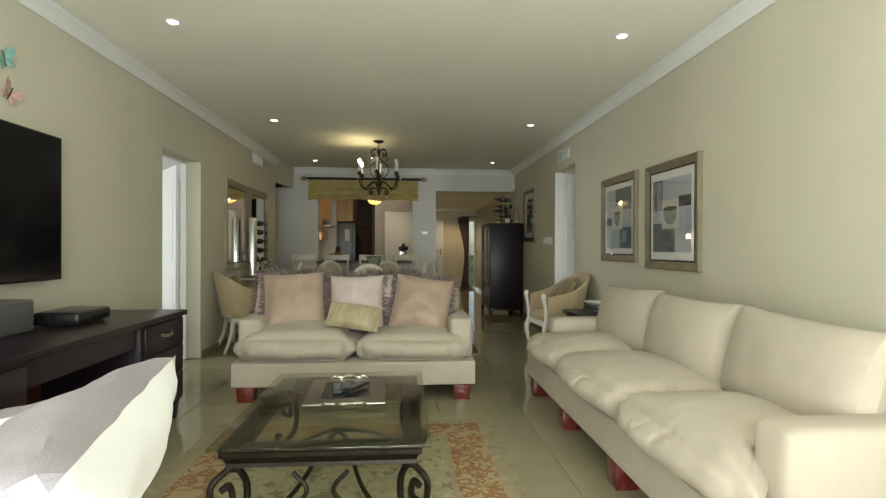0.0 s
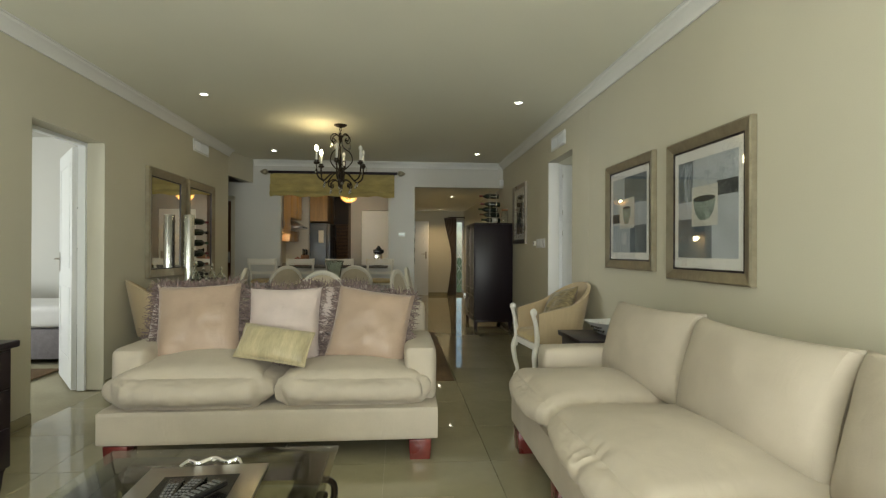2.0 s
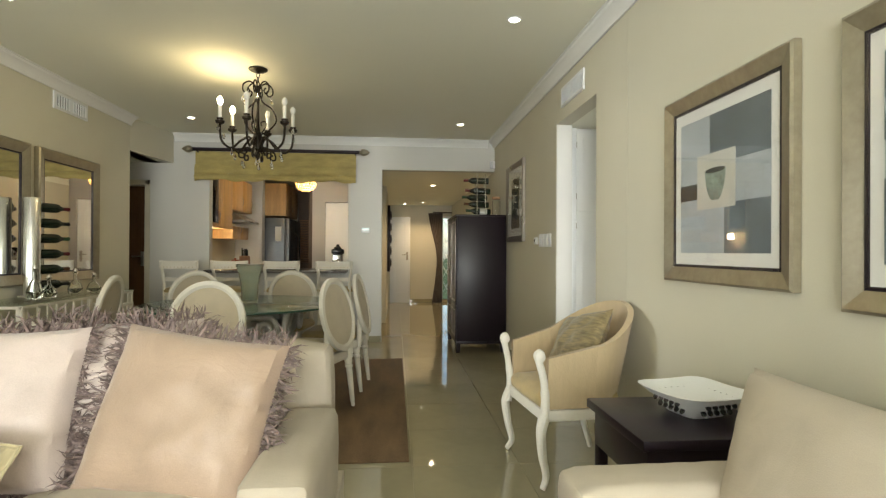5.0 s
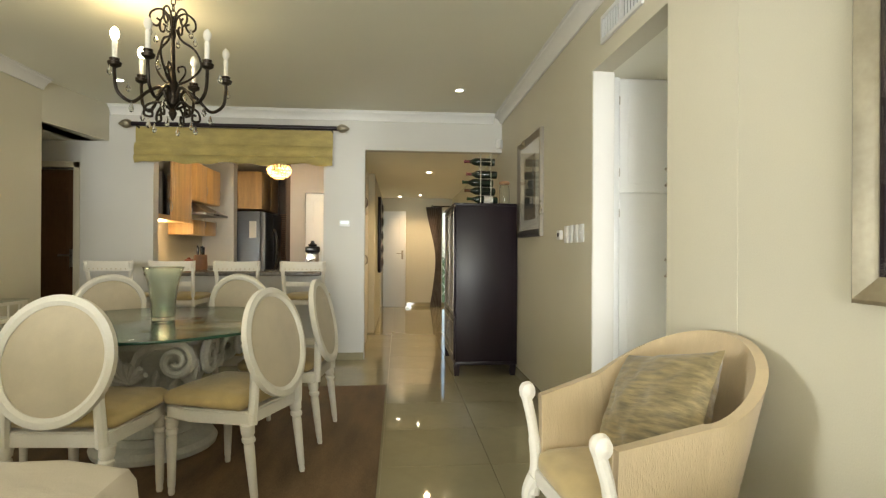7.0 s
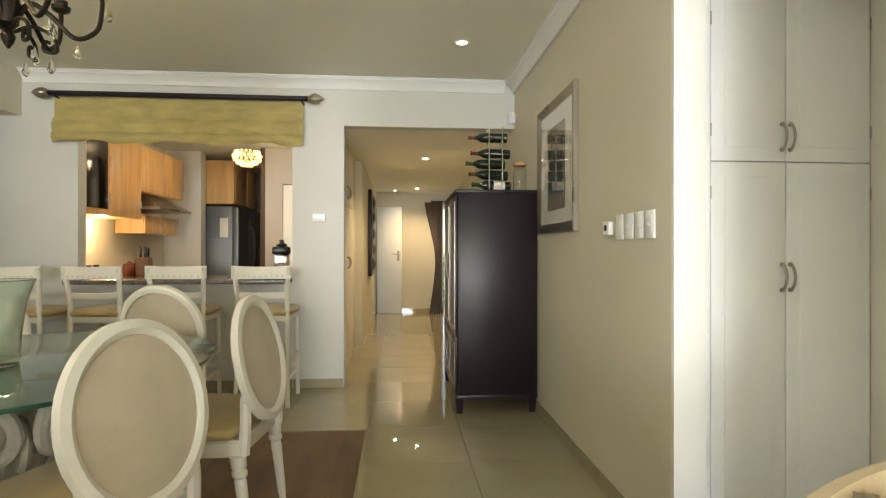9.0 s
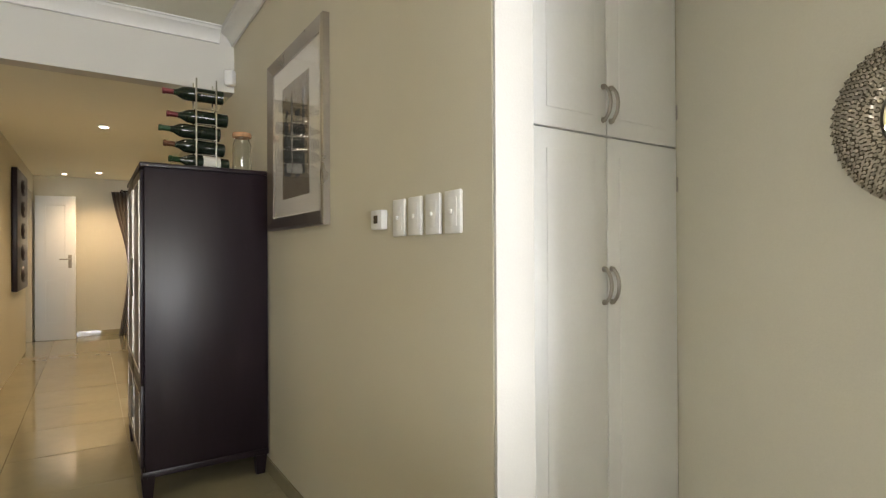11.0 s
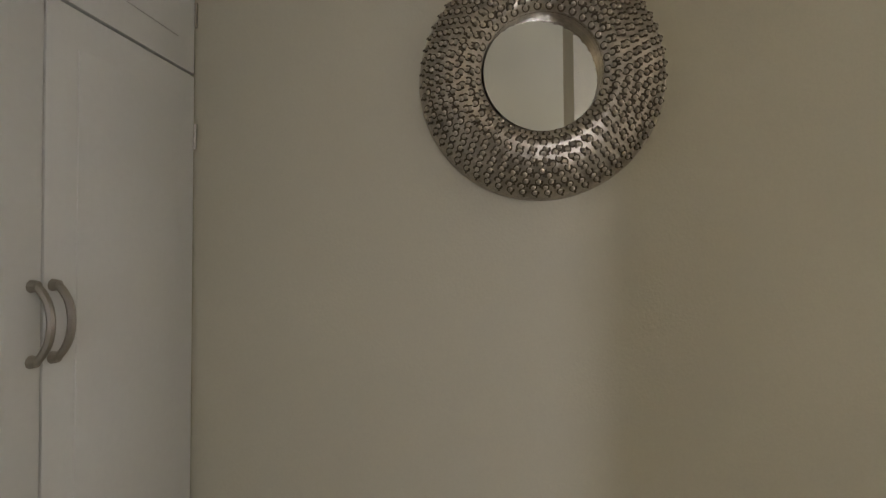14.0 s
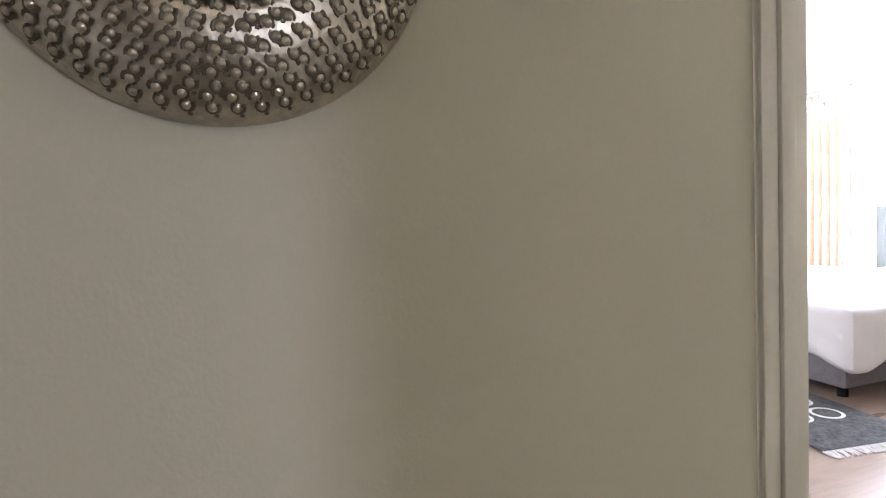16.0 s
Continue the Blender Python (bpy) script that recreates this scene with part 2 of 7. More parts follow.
def box(bm, lo, hi, bev=0.0, seg=2):
    x0, y0, z0 = lo
    x1, y1, z1 = hi
    vs = [bm.verts.new(p) for p in ((x0, y0, z0), (x1, y0, z0), (x1, y1, z0), (x0, y1, z0), (x0, y0, z1), (x1, y0, z1), (x1, y1, z1), (x0, y1, z1))]
    fs = [bm.faces.new([vs[i] for i in q]) for q in ((3, 2, 1, 0), (4, 5, 6, 7), (0, 1, 5, 4), (1, 2, 6, 5), (2, 3, 7, 6), (3, 0, 4, 7))]
    if bev:
        es = list({e for f in fs for e in f.edges})
        bmesh.ops.bevel(bm, geom=es, offset=bev, segments=seg, affect="EDGES", profile=0.5)
    return bm


def prism(bm, pts, z0, z1):
    """An upright prism over a plan."""
    a = [bm.verts.new((x, y, z0)) for x, y in pts]
    b = [bm.verts.new((x, y, z1)) for x, y in pts]
    bm.faces.new(a[::-1])
    bm.faces.new(b)
    for i in range(len(pts)):
        j = (i + 1) % len(pts)
        bm.faces.new((a[i], a[j], b[j], b[i]))
    return bm


def lathe(bm, prof, n=24, m=Matrix(), sx=1.0, sy=1.0):
    rings = []
    for r, z in prof:
        rings.append([bm.verts.new(m @ Vector((max(r, 1e-4) * sx * math.cos(2 * math.pi * k / n), max(r, 1e-4) * sy * math.sin(2 * math.pi * k / n), z))) for k in range(n)])
    for a, b in zip(rings, rings[1:]):
        for k in range(n):
            bm.faces.new((a[k], a[(k + 1) % n], b[(k + 1) % n], b[k]))
    bm.faces.new(rings[0][::-1])
    bm.faces.new(rings[-1])
    return bm


def cyl(bm, p0, p1, r0, r1=None, n=14):
    p0, p1 = Vector(p0), Vector(p1)
    m = Matrix.Translation(p0) @ (p1 - p0).to_track_quat("Z", "Y").to_matrix().to_4x4()
    return lathe(bm, [(r0, 0), (r0 if r1 is None else r1, (p1 - p0).length)], n, m)


def smooth_path(pts, steps=6):
    """Catmull-Rom through the points."""
    P = [Vector(p) for p in pts]
    P = [2 * P[0] - P[1]] + P + [2 * P[-1] - P[-2]]
    out = []
    for i in range(1, len(P) - 2):
        for k in range(steps):
            t = k / steps
            a, b, c, d = P[i - 1], P[i], P[i + 1], P[i + 2]
            out.append(0.5 * ((2 * b) + (c - a) * t + (2 * a - 5 * b + 4 * c - d) * t * t + (3 * b - a - 3 * c + d) * t ** 3))
    return out + [P[-2]]


def tube(bm, pts, r, n=8, flat=1.0):
    """A tube along the points; r a number, or radii at both ends or at every point."""
    pts = [Vector(p) for p in pts]
    N = len(pts)
    if isinstance(r, (tuple, list)):
        rad = [r[0] + (r[1] - r[0]) * i / (N - 1) for i in range(N)] if len(r) == 2 else list(r)
    else:
        rad = [r] * N
    up = None
    rings = []
    for i, p in enumerate(pts):
        d = (pts[min(i + 1, N - 1)] - pts[max(i - 1, 0)]).normalized()
        if up is None:
            up = Vector((0, 0, 1)) if abs(d.z) < 0.9 else Vector((1, 0, 0))
        s = d.cross(up).normalized()
        up = s.cross(d).normalized()
        rings.append([bm.verts.new(p + rad[i] * (math.cos(2 * math.pi * k / n) * s + flat * math.sin(2 * math.pi * k / n) * up)) for k in range(n)])
    for a, b in zip(rings, rings[1:]):
        for k in range(n):
            bm.faces.new((a[k], a[(k + 1) % n], b[(k + 1) % n], b[k]))
    bm.faces.new(rings[0][::-1])
    bm.faces.new(rings[-1])
    return bm


def pillow(bm, sx, sy, sz, m=Matrix(), n=18, pinch=0.12, wrinkle=0.006, power=0.42, seed=0):
    """A stuffed cushion: two puffed skins that meet in a seam; pinch pulls the sides in between the corners."""
    grid = {}
    for s in (1, -1):
        for i in range(n + 1):
            for j in range(n + 1):
                u, v = 2 * i / n - 1, 2 * j / n - 1
                edge = i in (0, n) or j in (0, n)
                if s < 0 and edge:
                    grid[s, i, j] = grid[1, i, j]
                    continue
                x = u * (1 - pinch * (1 - v * v) * abs(u) ** 3)
                y = v * (1 - pinch * (1 - u * u) * abs(v) ** 3)
                h = max(0.0, (1 - u * u) * (1 - v * v)) ** power
                q = Vector((x * sx / 2, y * sy / 2, s * h * sz / 2))
                w = noise.noise(Vector((q.x * 9 + seed * 7.3, q.y * 9, s + q.z * 3))) + 0.6 * noise.noise(Vector((q.x * 22, q.y * 22 + seed, s)))
                q.z += s * wrinkle * w * (0.3 + h)
                grid[s, i, j] = bm.verts.new(m @ q)
    for s in (1, -1):
        for i in range(n):
            for j in range(n):
                q = [grid[s, i, j], grid[s, i + 1, j], grid[s, i + 1, j + 1], grid[s, i, j + 1]]
                bm.faces.new(q if s > 0 else q[::-1])
    return bm


def puffy(bm, lo, hi, r=0.06, crown=0.03, n=14, wrinkle=0.006, seed=0, m=Matrix(), sag=0.0, fold=0.0):
    """An upholstered block: rounded box with crowned faces and soft wrinkles."""
    lo, hi = Vector(lo), Vector(hi)
    c, h = (lo + hi) / 2, (hi - lo) / 2
    bm2 = bmesh.new()
    bmesh.ops.create_cube(bm2, size=2)
    bmesh.ops.subdivide_edges(bm2, edges=bm2.edges, cuts=n, use_grid_fill=True)
    for v in bm2.verts:
        p = Vector(v.co)
        q = Vector((p.x * h.x, p.y * h.y, p.z * h.z))
        core = Vector([max(-(h[k] - r), min(h[k] - r, q[k])) for k in range(3)])
        d = q - core
        if d.length > 1e-9:
            q = core + d.normalized() * min(r, max(d.length, r))
        for k in range(3):
            a, b = (k + 1) % 3, (k + 2) % 3
            if abs(abs(p[k]) - 1) < 1e-6:
                q[k] += math.copysign(crown * (1 - p[a] ** 2) * (1 - p[b] ** 2), p[k])
        thin = min(range(3), key=lambda k: h[k])
        side = max(abs(p[k]) for k in range(3) if k != thin) ** 6
        w = 0.55 * noise.noise(Vector((q.x * 5 + seed * 5.1, q.y * 5, q.z * 5))) + 0.3 * noise.noise(Vector((q.x * 15 + seed, q.y * 15, q.z * 9)))
        w += side * 0.8 * noise.noise(Vector((q.x * 34 + seed, q.y * 34, q.z * 7)))
        q += p.normalized() * wrinkle * w
        if fold:
            # gathers that run in from the seams, deep in places and gone in others
            gate = max(0.0, min(1.0, 0.35 + 2.2 * noise.noise(Vector((q.x * 2.6 + seed * 3.3, q.y * 2.6, q.z * 1.5)))))
            a, b = (k for k in range(3) if k != thin)
            fy = 1 - 3.0 * abs(noise.noise(Vector((q[a] * 15 + seed * 2, q[b] * 3.5 + q[thin] * 4, seed))))
            fx = 1 - 3.0 * abs(noise.noise(Vector((q[b] * 15 + seed * 4, q[a] * 3.5 + q[thin] * 4, seed + 7.0))))
            ey, ex = min(1.0, abs(p[b]) ** 6 * 1.2), min(1.0, abs(p[a]) ** 7 * 1.2)
            q += p.normalized() * fold * gate * (fy * ey + fx * ex) * 0.6
        q.z -= sag * (1 - p.x ** 2) * (1 - p.y ** 2) * (p.z > 0)
        v.co = m @ (c + q)
    me = bpy.data.meshes.new("t")
    bm2.to_mesh(me)
    bm2.free()
    bm.from_mesh(me)
    bpy.data.meshes.remove(me)
    return bm


def part(name, bm, material, parent=None, label="", smooth=True, m=None):
    """Links a bmesh as one mesh object under a thing or a part."""
    me = bpy.data.meshes.new(name)
    bmesh.ops.recalc_face_normals(bm, faces=bm.faces)
    if smooth:
        for f in bm.faces:
            f.smooth = True
        for e in bm.edges:
            if len(e.link_faces) == 2 and e.calc_face_angle(0) > 0.6:
                e.smooth = False
    bm.to_mesh(me)
    bm.free()
    me.materials.append(material)
    ob = new(name, me)
    if parent is not None:
        ob.parent = parent
    if m is not None:
        ob.matrix_basis = m
    if label:
        ob["label"] = label
    return ob


def thing(name, label, category, m=Matrix(), group=""):
    ob = new(name)
    ob.empty_display_size = 0.1
    ob.matrix_basis = m
    return tagged(ob, label, category, group)


def structure(name, bm, material, label, category, smooth=False):
    return tagged(part(name, bm, material, None, "", smooth), label, category, "", "structure")

# ---- the rooms ----
XL, XR, YB, YF, H = -1.78, 2.45, 10.55, -0.6, 2.65
HALL_END, HALL_H = 15.95, 2.25

bm = B()
box(bm, (-6.2, YF - 0.3, -0.2), (XR + 0.12, 16.1, -0.012))
floor = structure("floor", bm, M_GROUT, "cream polished porcelain tile floor", "floor")
bm = B()
box(bm, (XR + 0.12, 1.4, -0.2), (8.0, 6.36, 0.0))
structure("floor_bedroom", bm, M_LAMIN, "dark glossy laminate bedroom floor", "floor")
bm = B()
box(bm, (XR + 0.12, 6.36, -0.2), (3.6, 8.7, -0.012))
structure("floor_lobby", bm, M_GROUT, "cream tiled lobby floor", "floor")

bm = B()
box(bm, (XL - 0.2, YF - 0.3, H), (XR + 0.12, YB + 0.12, H + 0.15))
structure("ceiling_living", bm, M_CEIL, "pale matt painted living room ceiling", "ceiling")
bm = B()
box(bm, (0.8, YB + 0.12, HALL_H), (XR + 0.12, 16.1, HALL_H + 0.2))
structure("ceiling_hall", bm, M_CEIL, "lowered painted hall ceiling", "ceiling")
bm = B()
box(bm, (-2.6, YB + 0.12, 2.5), (0.8, 15.2, 2.7))
structure("ceiling_kitchen", bm, M_CEIL, "painted kitchen ceiling", "ceiling")
bm = B()
box(bm, (XR + 0.12, 6.36, 2.225), (3.6, 8.7, 2.4))
structure("ceiling_lobby", bm, M_CEIL, "lowered painted lobby ceiling", "ceiling")
bm = B()
box(bm, (XR + 0.12, 1.3, 2.6), (8.0, 6.37, 2.75))
structure("ceiling_bedroom", bm, M_WALLW, "white bedroom ceiling", "ceiling")
bm = B()
box(bm, (-6.2, 2.5, 2.6), (XL - 0.2, 8.9, 2.75))
structure("ceiling_left_room", bm, M_WALLW, "white ceiling of the side room", "ceiling")
bm = B()
box(bm, (-4.2, 9.0, 2.28), (XL - 0.02, 13.6, 2.45))
structure("ceiling_passage", bm, M_CEIL, "lowered passage ceiling", "ceiling")

# right wall with the lobby opening
bm = B()
box(bm, (XR, YF - 0.3, 0), (XR + 0.12, 6.93, H))
box(bm, (XR, 7.81, 0), (XR + 0.12, 16.07, H))
box(bm, (XR, 6.93, 2.225), (XR + 0.12, 7.81, H))
structure("wall_east", bm, M_WALL, "greige painted wall with a square lobby opening", "wall")
bm = B()
box(bm, (XR - 0.002, 6.46, 0.08), (XR - 0.0005, 6.929, H - 0.1))
structure("wall_pilaster", bm, M_WALL, "slightly proud painted strip beside the lobby opening", "wall")
# left wall with the side room's doorway and the passage
bm = B()
box(bm, (XL - 0.2, YF - 0.3, 0), (XL, 5.53, H))
box(bm, (XL - 0.2, 6.43, 0), (XL, 9.71, H))
box(bm, (XL - 0.2, 5.53, 2.09), (XL, 6.43, H))
structure("wall_west", bm, M_WALL, "greige painted wall with a doorway", "wall")
bm = B()
prism(bm, [(XL - 0.2, 9.71), (XL, 9.71), (-1.65, YB), (XL - 0.2, YB)], 2.28, H)
structure("wall_bulkhead", bm, M_WALL, "painted bulkhead over the side passage", "bulkhead")
# back wall with the kitchen hatch and the hall opening
bm = B()
box(bm, (-1.98, YB, 0), (-1.21, YB + 0.12, H))
box(bm, (-1.21, YB, 0), (0.53, YB + 0.12, 0.90))
box(bm, (-1.21, YB, 2.22), (0.53, YB + 0.12, H))
box(bm, (0.53, YB, 0), (0.965, YB + 0.12, H))
box(bm, (0.965, YB, 2.245), (XR, YB + 0.12, H))
box(bm, (-2.42, YB, 2.0), (-1.98, YB + 0.12, H))
box(bm, (-4.2, YB, 0), (-2.42, YB + 0.12, H))
structure("wall_north", bm, M_WALLW, "pale painted wall with a kitchen hatch and hall opening", "wall")
# window wall behind the start
bm = B()
box(bm, (XL, YF - 0.2, 0), (-1.4, YF, H))
box(bm, (2.1, YF - 0.2, 0), (XR, YF, H))
box(bm, (-1.4, YF - 0.2, 2.35), (2.1, YF, H))
structure("wall_south", bm, M_WALL, "painted wall round the wide patio doors", "wall")
# hall
bm = B()
box(bm, (0.78, YB + 0.12, 0), (0.90, 12.4, 2.25))
box(bm, (0.78, 12.4, 0), (0.99, 14.95, 2.25))
box(bm, (0.78, 14.95, 2.0), (0.99, 15.80, 2.25))
box(bm, (0.78, 15.80, 0), (0.99, 16.07, 2.25))
structure("wall_hall_west", bm, M_WALL, "cream painted hall wall", "wall")
bm = B()
box(bm, (0.99, HALL_END, 0), (2.20, HALL_END + 0.12, 2.25))
box(bm, (2.20, HALL_END, 2.0), (XR, HALL_END + 0.12, 2.25))
structure("wall_hall_end", bm, M_WALL, "cream painted end wall of the hall", "wall")
# lobby and cupboard recess
bm = B()
box(bm, (3.315, 6.48, 0), (3.45, 8.7, 2.4))
structure("wall_lobby_east", bm, M_WALL, "greige painted lobby wall", "wall")
bm = B()
box(bm, (XR + 0.12, 8.58, 0), (3.315, 8.7, 2.4))
structure("wall_lobby_north", bm, M_WALL, "plain wall behind the cupboard", "wall")
bm = B()
box(bm, (XR + 0.12, 6.37, 2.10), (3.45, 6.48, 2.6))
structure("wall_lobby_south", bm, M_WALL, "painted wall over the bedroom door", "wall")
# bedroom shell
bm = B()
box(bm, (3.45, 6.37, 0), (8.0, 6.48, 2.6))
box(bm, (7.9, 1.45, 0), (8.0, 6.37, 2.6))
structure("wall_bedroom", bm, M_WALLW, "white bedroom walls round a wide window", "wall")
# side room shell
bm = B()
box(bm, (-6.2, 2.5, 0), (XL - 0.2, 2.6, 2.6))
box(bm, (-6.2, 8.8, 0), (XL - 0.2, 8.9, 2.6))
box(bm, (-6.2, 2.6, 0), (-6.1, 4.6, 2.6))
box(bm, (-6.2, 6.6, 0), (-6.1, 8.8, 2.6))
box(bm, (-6.2, 4.6, 0), (-6.1, 6.6, 0.7))
box(bm, (-6.2, 4.6, 2.3), (-6.1, 6.6, 2.6))
structure("wall_side_room", bm, M_WALLW, "white walls of the bright side room", "wall")
# passage and kitchen shells
bm = B()
box(bm, (-4.2, 9.0, 0), (-4.1, YB, 2.4))
box(bm, (-4.1, 8.9, 0), (XL - 0.2, 9.0, 2.4))
box(bm, (-4.2, 13.5, 0), (-2.4, 13.6, 2.4))
box(bm, (-4.2, YB + 0.12, 0), (-4.1, 13.5, 2.4))
structure("wall_passage", bm, M_WALL, "plain passage walls", "wall")
bm = B()
box(bm, (-2.5, YB + 0.12, 0), (-2.4, 15.1, 2.5))
box(bm, (-2.4, 15.0, 0), (0.78, 15.1, 2.5))
structure("wall_kitchen", bm, M_WALL, "cream painted kitchen walls", "wall")


def cornice(name, a, b, inward, label="white moulded plaster cornice"):
    """A coved cornice under the ceiling from a to b; inward points into the room."""
    a, b, w = Vector((*a, H)), Vector((*b, H)), Vector((*inward, 0))
    prof = [(0.004, 0.0), (0.004, -0.095), (0.018, -0.095), (0.022, -0.078), (0.035, -0.06), (0.055, -0.035), (0.075, -0.026), (0.082, -0.012), (0.095, -0.010), (0.095, -0.002)]
    bm = B()
    r = [[bm.verts.new(p + w * u + Vector((0, 0, v - 0.002))) for u, v in prof] for p in (a, b)]
    for i in range(len(prof)):
        j = (i + 1) % len(prof)
        bm.faces.new((r[0][i], r[0][j], r[1][j], r[1][i]))
    bm.faces.new(r[0])
    bm.faces.new(r[1][::-1])
    structure(name, bm, M_CORN, label, "cornice", True)


cornice("cornice_east", (XR, YF), (XR, YB), (-1, 0))
cornice("cornice_west", (XL, YF), (XL, 9.71), (1, 0))
cornice("cornice_north", (-1.63, YB), (XR - 0.096, YB), (0, -1))


def skirting(name, a, b, inward):
    a, b, w = Vector((*a, 0)), Vector((*b, 0)), Vector((*inward, 0))
    bm = B()
    for u0, u1, z0, z1 in ((0.003, 0.012, 0.001, 0.075),):
        p = [a + w * u0, b + w * u0, b + w * u1, a + w * u1]
        prism(bm, [(q.x, q.y) for q in p], z0, z1)
    structure(name, bm, M_TILE, "cream tile skirting", "skirting")


skirting("skirting_east_far", (XR, 7.82), (XR, 15.9), (-1, 0))
skirting("skirting_east_near", (XR, YF), (XR, 6.92), (-1, 0))
skirting("skirting_west_near", (XL, YF), (XL, 5.52), (1, 0))
skirting("skirting_west_far", (XL, 6.44), (XL, 9.70), (1, 0))
skirting("skirting_pillar", (0.54, YB), (0.96, YB), (0, -1))
skirting("skirting_hatch", (-1.9, YB), (0.53, YB), (0, -1))
skirting("skirting_hall_end", (1.45, HALL_END), (XR - 0.02, HALL_END), (0, -1))

# ---- living room: sofas, cushions ----
def block_foot(parent, x, y, h, w=0.13):
    bm = B()
    box(bm, (x - w / 2, y - w / 2, 0), (x + w / 2, y + w / 2, h), 0.006)
    for v in bm.verts:
        if v.co.z < 0.02:
            v.co.x = x + (v.co.x - x) * 0.9
            v.co.y = y + (v.co.y - y) * 0.9
    part("foot", bm, M_REDWOOD, parent, "red mahogany block foot")


def loose_cushion(name, label, mat, m, sx, sy, sz, seed=0, pinch=0.1, fringe=False, category="cushion", wrinkle=0.014, piping=False, group=""):
    c = thing(name, label, category, m, group)
    part("cover", pillow(B(), sx, sy, sz, n=22, pinch=pinch, wrinkle=wrinkle, seed=seed), mat, c)
    rnd = random.Random(seed)
    if fringe:
        bm = B()
        per = 240
        for k in range(per):
            u = 4 * k / per
            side, f = int(u), 2 * (u % 1) - 1
            e = {0: (f, -1), 1: (1, f), 2: (-f, 1), 3: (-1, -f)}[side]
            out = Vector({0: (0, -1, 0), 1: (1, 0, 0), 2: (0, 1, 0), 3: (-1, 0, 0)}[side])
            x = e[0] * (1 - pinch * (1 - e[1] ** 2) * abs(e[0]) ** 3) * sx / 2
            y = e[1] * (1 - pinch * (1 - e[0] ** 2) * abs(e[1]) ** 3) * sy / 2
            for s in range(3):
                p = Vector((x, y, 0))
                d = (out + Vector((rnd.uniform(-0.8, 0.8), rnd.uniform(-0.8, 0.8), rnd.uniform(-0.7, 0.7)))).normalized()
                d2 = (d + Vector((rnd.uniform(-0.7, 0.7), rnd.uniform(-0.7, 0.7), rnd.uniform(-0.8, 0.3)))).normalized()
                ln = rnd.uniform(0.024, 0.048)
                w = Vector((rnd.uniform(-1, 1), rnd.uniform(-1, 1), rnd.uniform(-1, 1))).normalized() * 0.0035
                a, b = p + d * ln, p + d * ln + d2 * ln * 0.7
                v = [bm.verts.new(q) for q in (p - w, p + w, a + w, b, a - w)]
                bm.faces.new((v[0], v[1], v[2], v[4]))
                bm.faces.new((v[4], v[2], v[3]))
        part("fringe", bm, M_FRINGE, c, "shaggy mauve-grey eyelash fringe", smooth=False)
    if piping:
        bm = B()
        pts = []
        for k in range(80):
            u = 4 * k / 80
            side, f = int(u), 2 * (u % 1) - 1
            e = {0: (f, -1), 1: (1, f), 2: (-f, 1), 3: (-1, -f)}[side]
            pts.append((e[0] * (1 - pinch * (1 - e[1] ** 2)) * sx / 2, e[1] * (1 - pinch * (1 - e[0] ** 2)) * sy / 2, 0))
        tube(bm, pts + pts[:1], 0.005, 6)
        part("piping", bm, mat, c)
    return c


def sofa(name, label, m, width, depth, arm_h, back_h, feet_x, arm_in, base_z):
    s = thing(name, label, "sofa", m)
    hw = width / 2
    part("base", puffy(B(), (-hw, 0.03, base_z[0]), (hw, depth, base_z[1]), 0.018, 0.004, 12, 0.002, 3), M_SOFA, s)
    for sgn in (-1, 1):
        lo, hi = sorted((sgn * (hw - 0.19), sgn * (hw - 0.005)))
        part("arm", puffy(B(), (lo, arm_in, base_z[1] - 0.006), (hi, depth - 0.198, arm_h), 0.035, 0.008, 12, 0.004, 5 + sgn), M_SOFA, s)
    part("backrest", puffy(B(), (-hw + 0.045, depth - 0.20, base_z[1] - 0.006), (hw - 0.045, depth, back_h), 0.05, 0.01, 14, 0.004, 9), M_SOFA, s)
    for x in feet_x:
        for y in (0.10, depth - 0.1):
            block_foot(s, x, y, base_z[0] + 0.002)
    return s


def seat_cushion(parent, lo, hi, seed, crown=0.05, r=0.09, wr=0.012, flare=(0.0, 0.0)):
    """A feather cushion; flare lets its front corners spill sideways past the arms."""
    bm = puffy(B(), lo, hi, r, crown, 46, wr, seed, fold=0.018)
    xc, hw = (lo[0] + hi[0]) / 2, (hi[0] - lo[0]) / 2
    for v in bm.verts:
        front = max(0.0, min(1.0, (lo[1] + 0.22 - v.co.y) / 0.16))
        u = (v.co.x - xc) / hw
        v.co.x += front * (flare[1] if u > 0 else -flare[0]) * min(1.0, abs(u)) ** 2
    part("seat_cushion", bm, M_SOFA, parent, "plump feather-filled seat cushion")


def back_cushion(parent, w, h, d, m, seed):
    """A knife-edged feather cushion with pointed corners."""
    part("back_cushion", pillow(B(), w, h, d, m, 34, 0.07, 0.0045, 0.36, seed), M_SOFA, parent, "plump knife-edged loose back cushion")


# two-seater facing the patio doors
s1 = sofa("two_seater_sofa", "cream cotton two-seater sofa with red mahogany feet", pose(0.01, 4.68, 0), 1.87, 1.05, 0.62, 0.83, (-0.83, 0.83), 0.17, (0.115, 0.305))
seat_cushion(s1, (-0.85, 0.03, 0.295), (-0.05, 0.85, 0.505), 2, 0.085, 0.103, 0.008, (0.05, 0.02))
seat_cushion(s1, (0.04, 0.05, 0.295), (0.83, 0.85, 0.485), 11, 0.055, 0.093, 0.008, (0.02, 0.05))
for k, x in enumerate((-0.37, 0.37)):
    back_cushion(s1, 0.78, 0.42, 0.22, pose(x, 0.755, 0.66, 78, 0, 0), 80 + k)
lean = 68
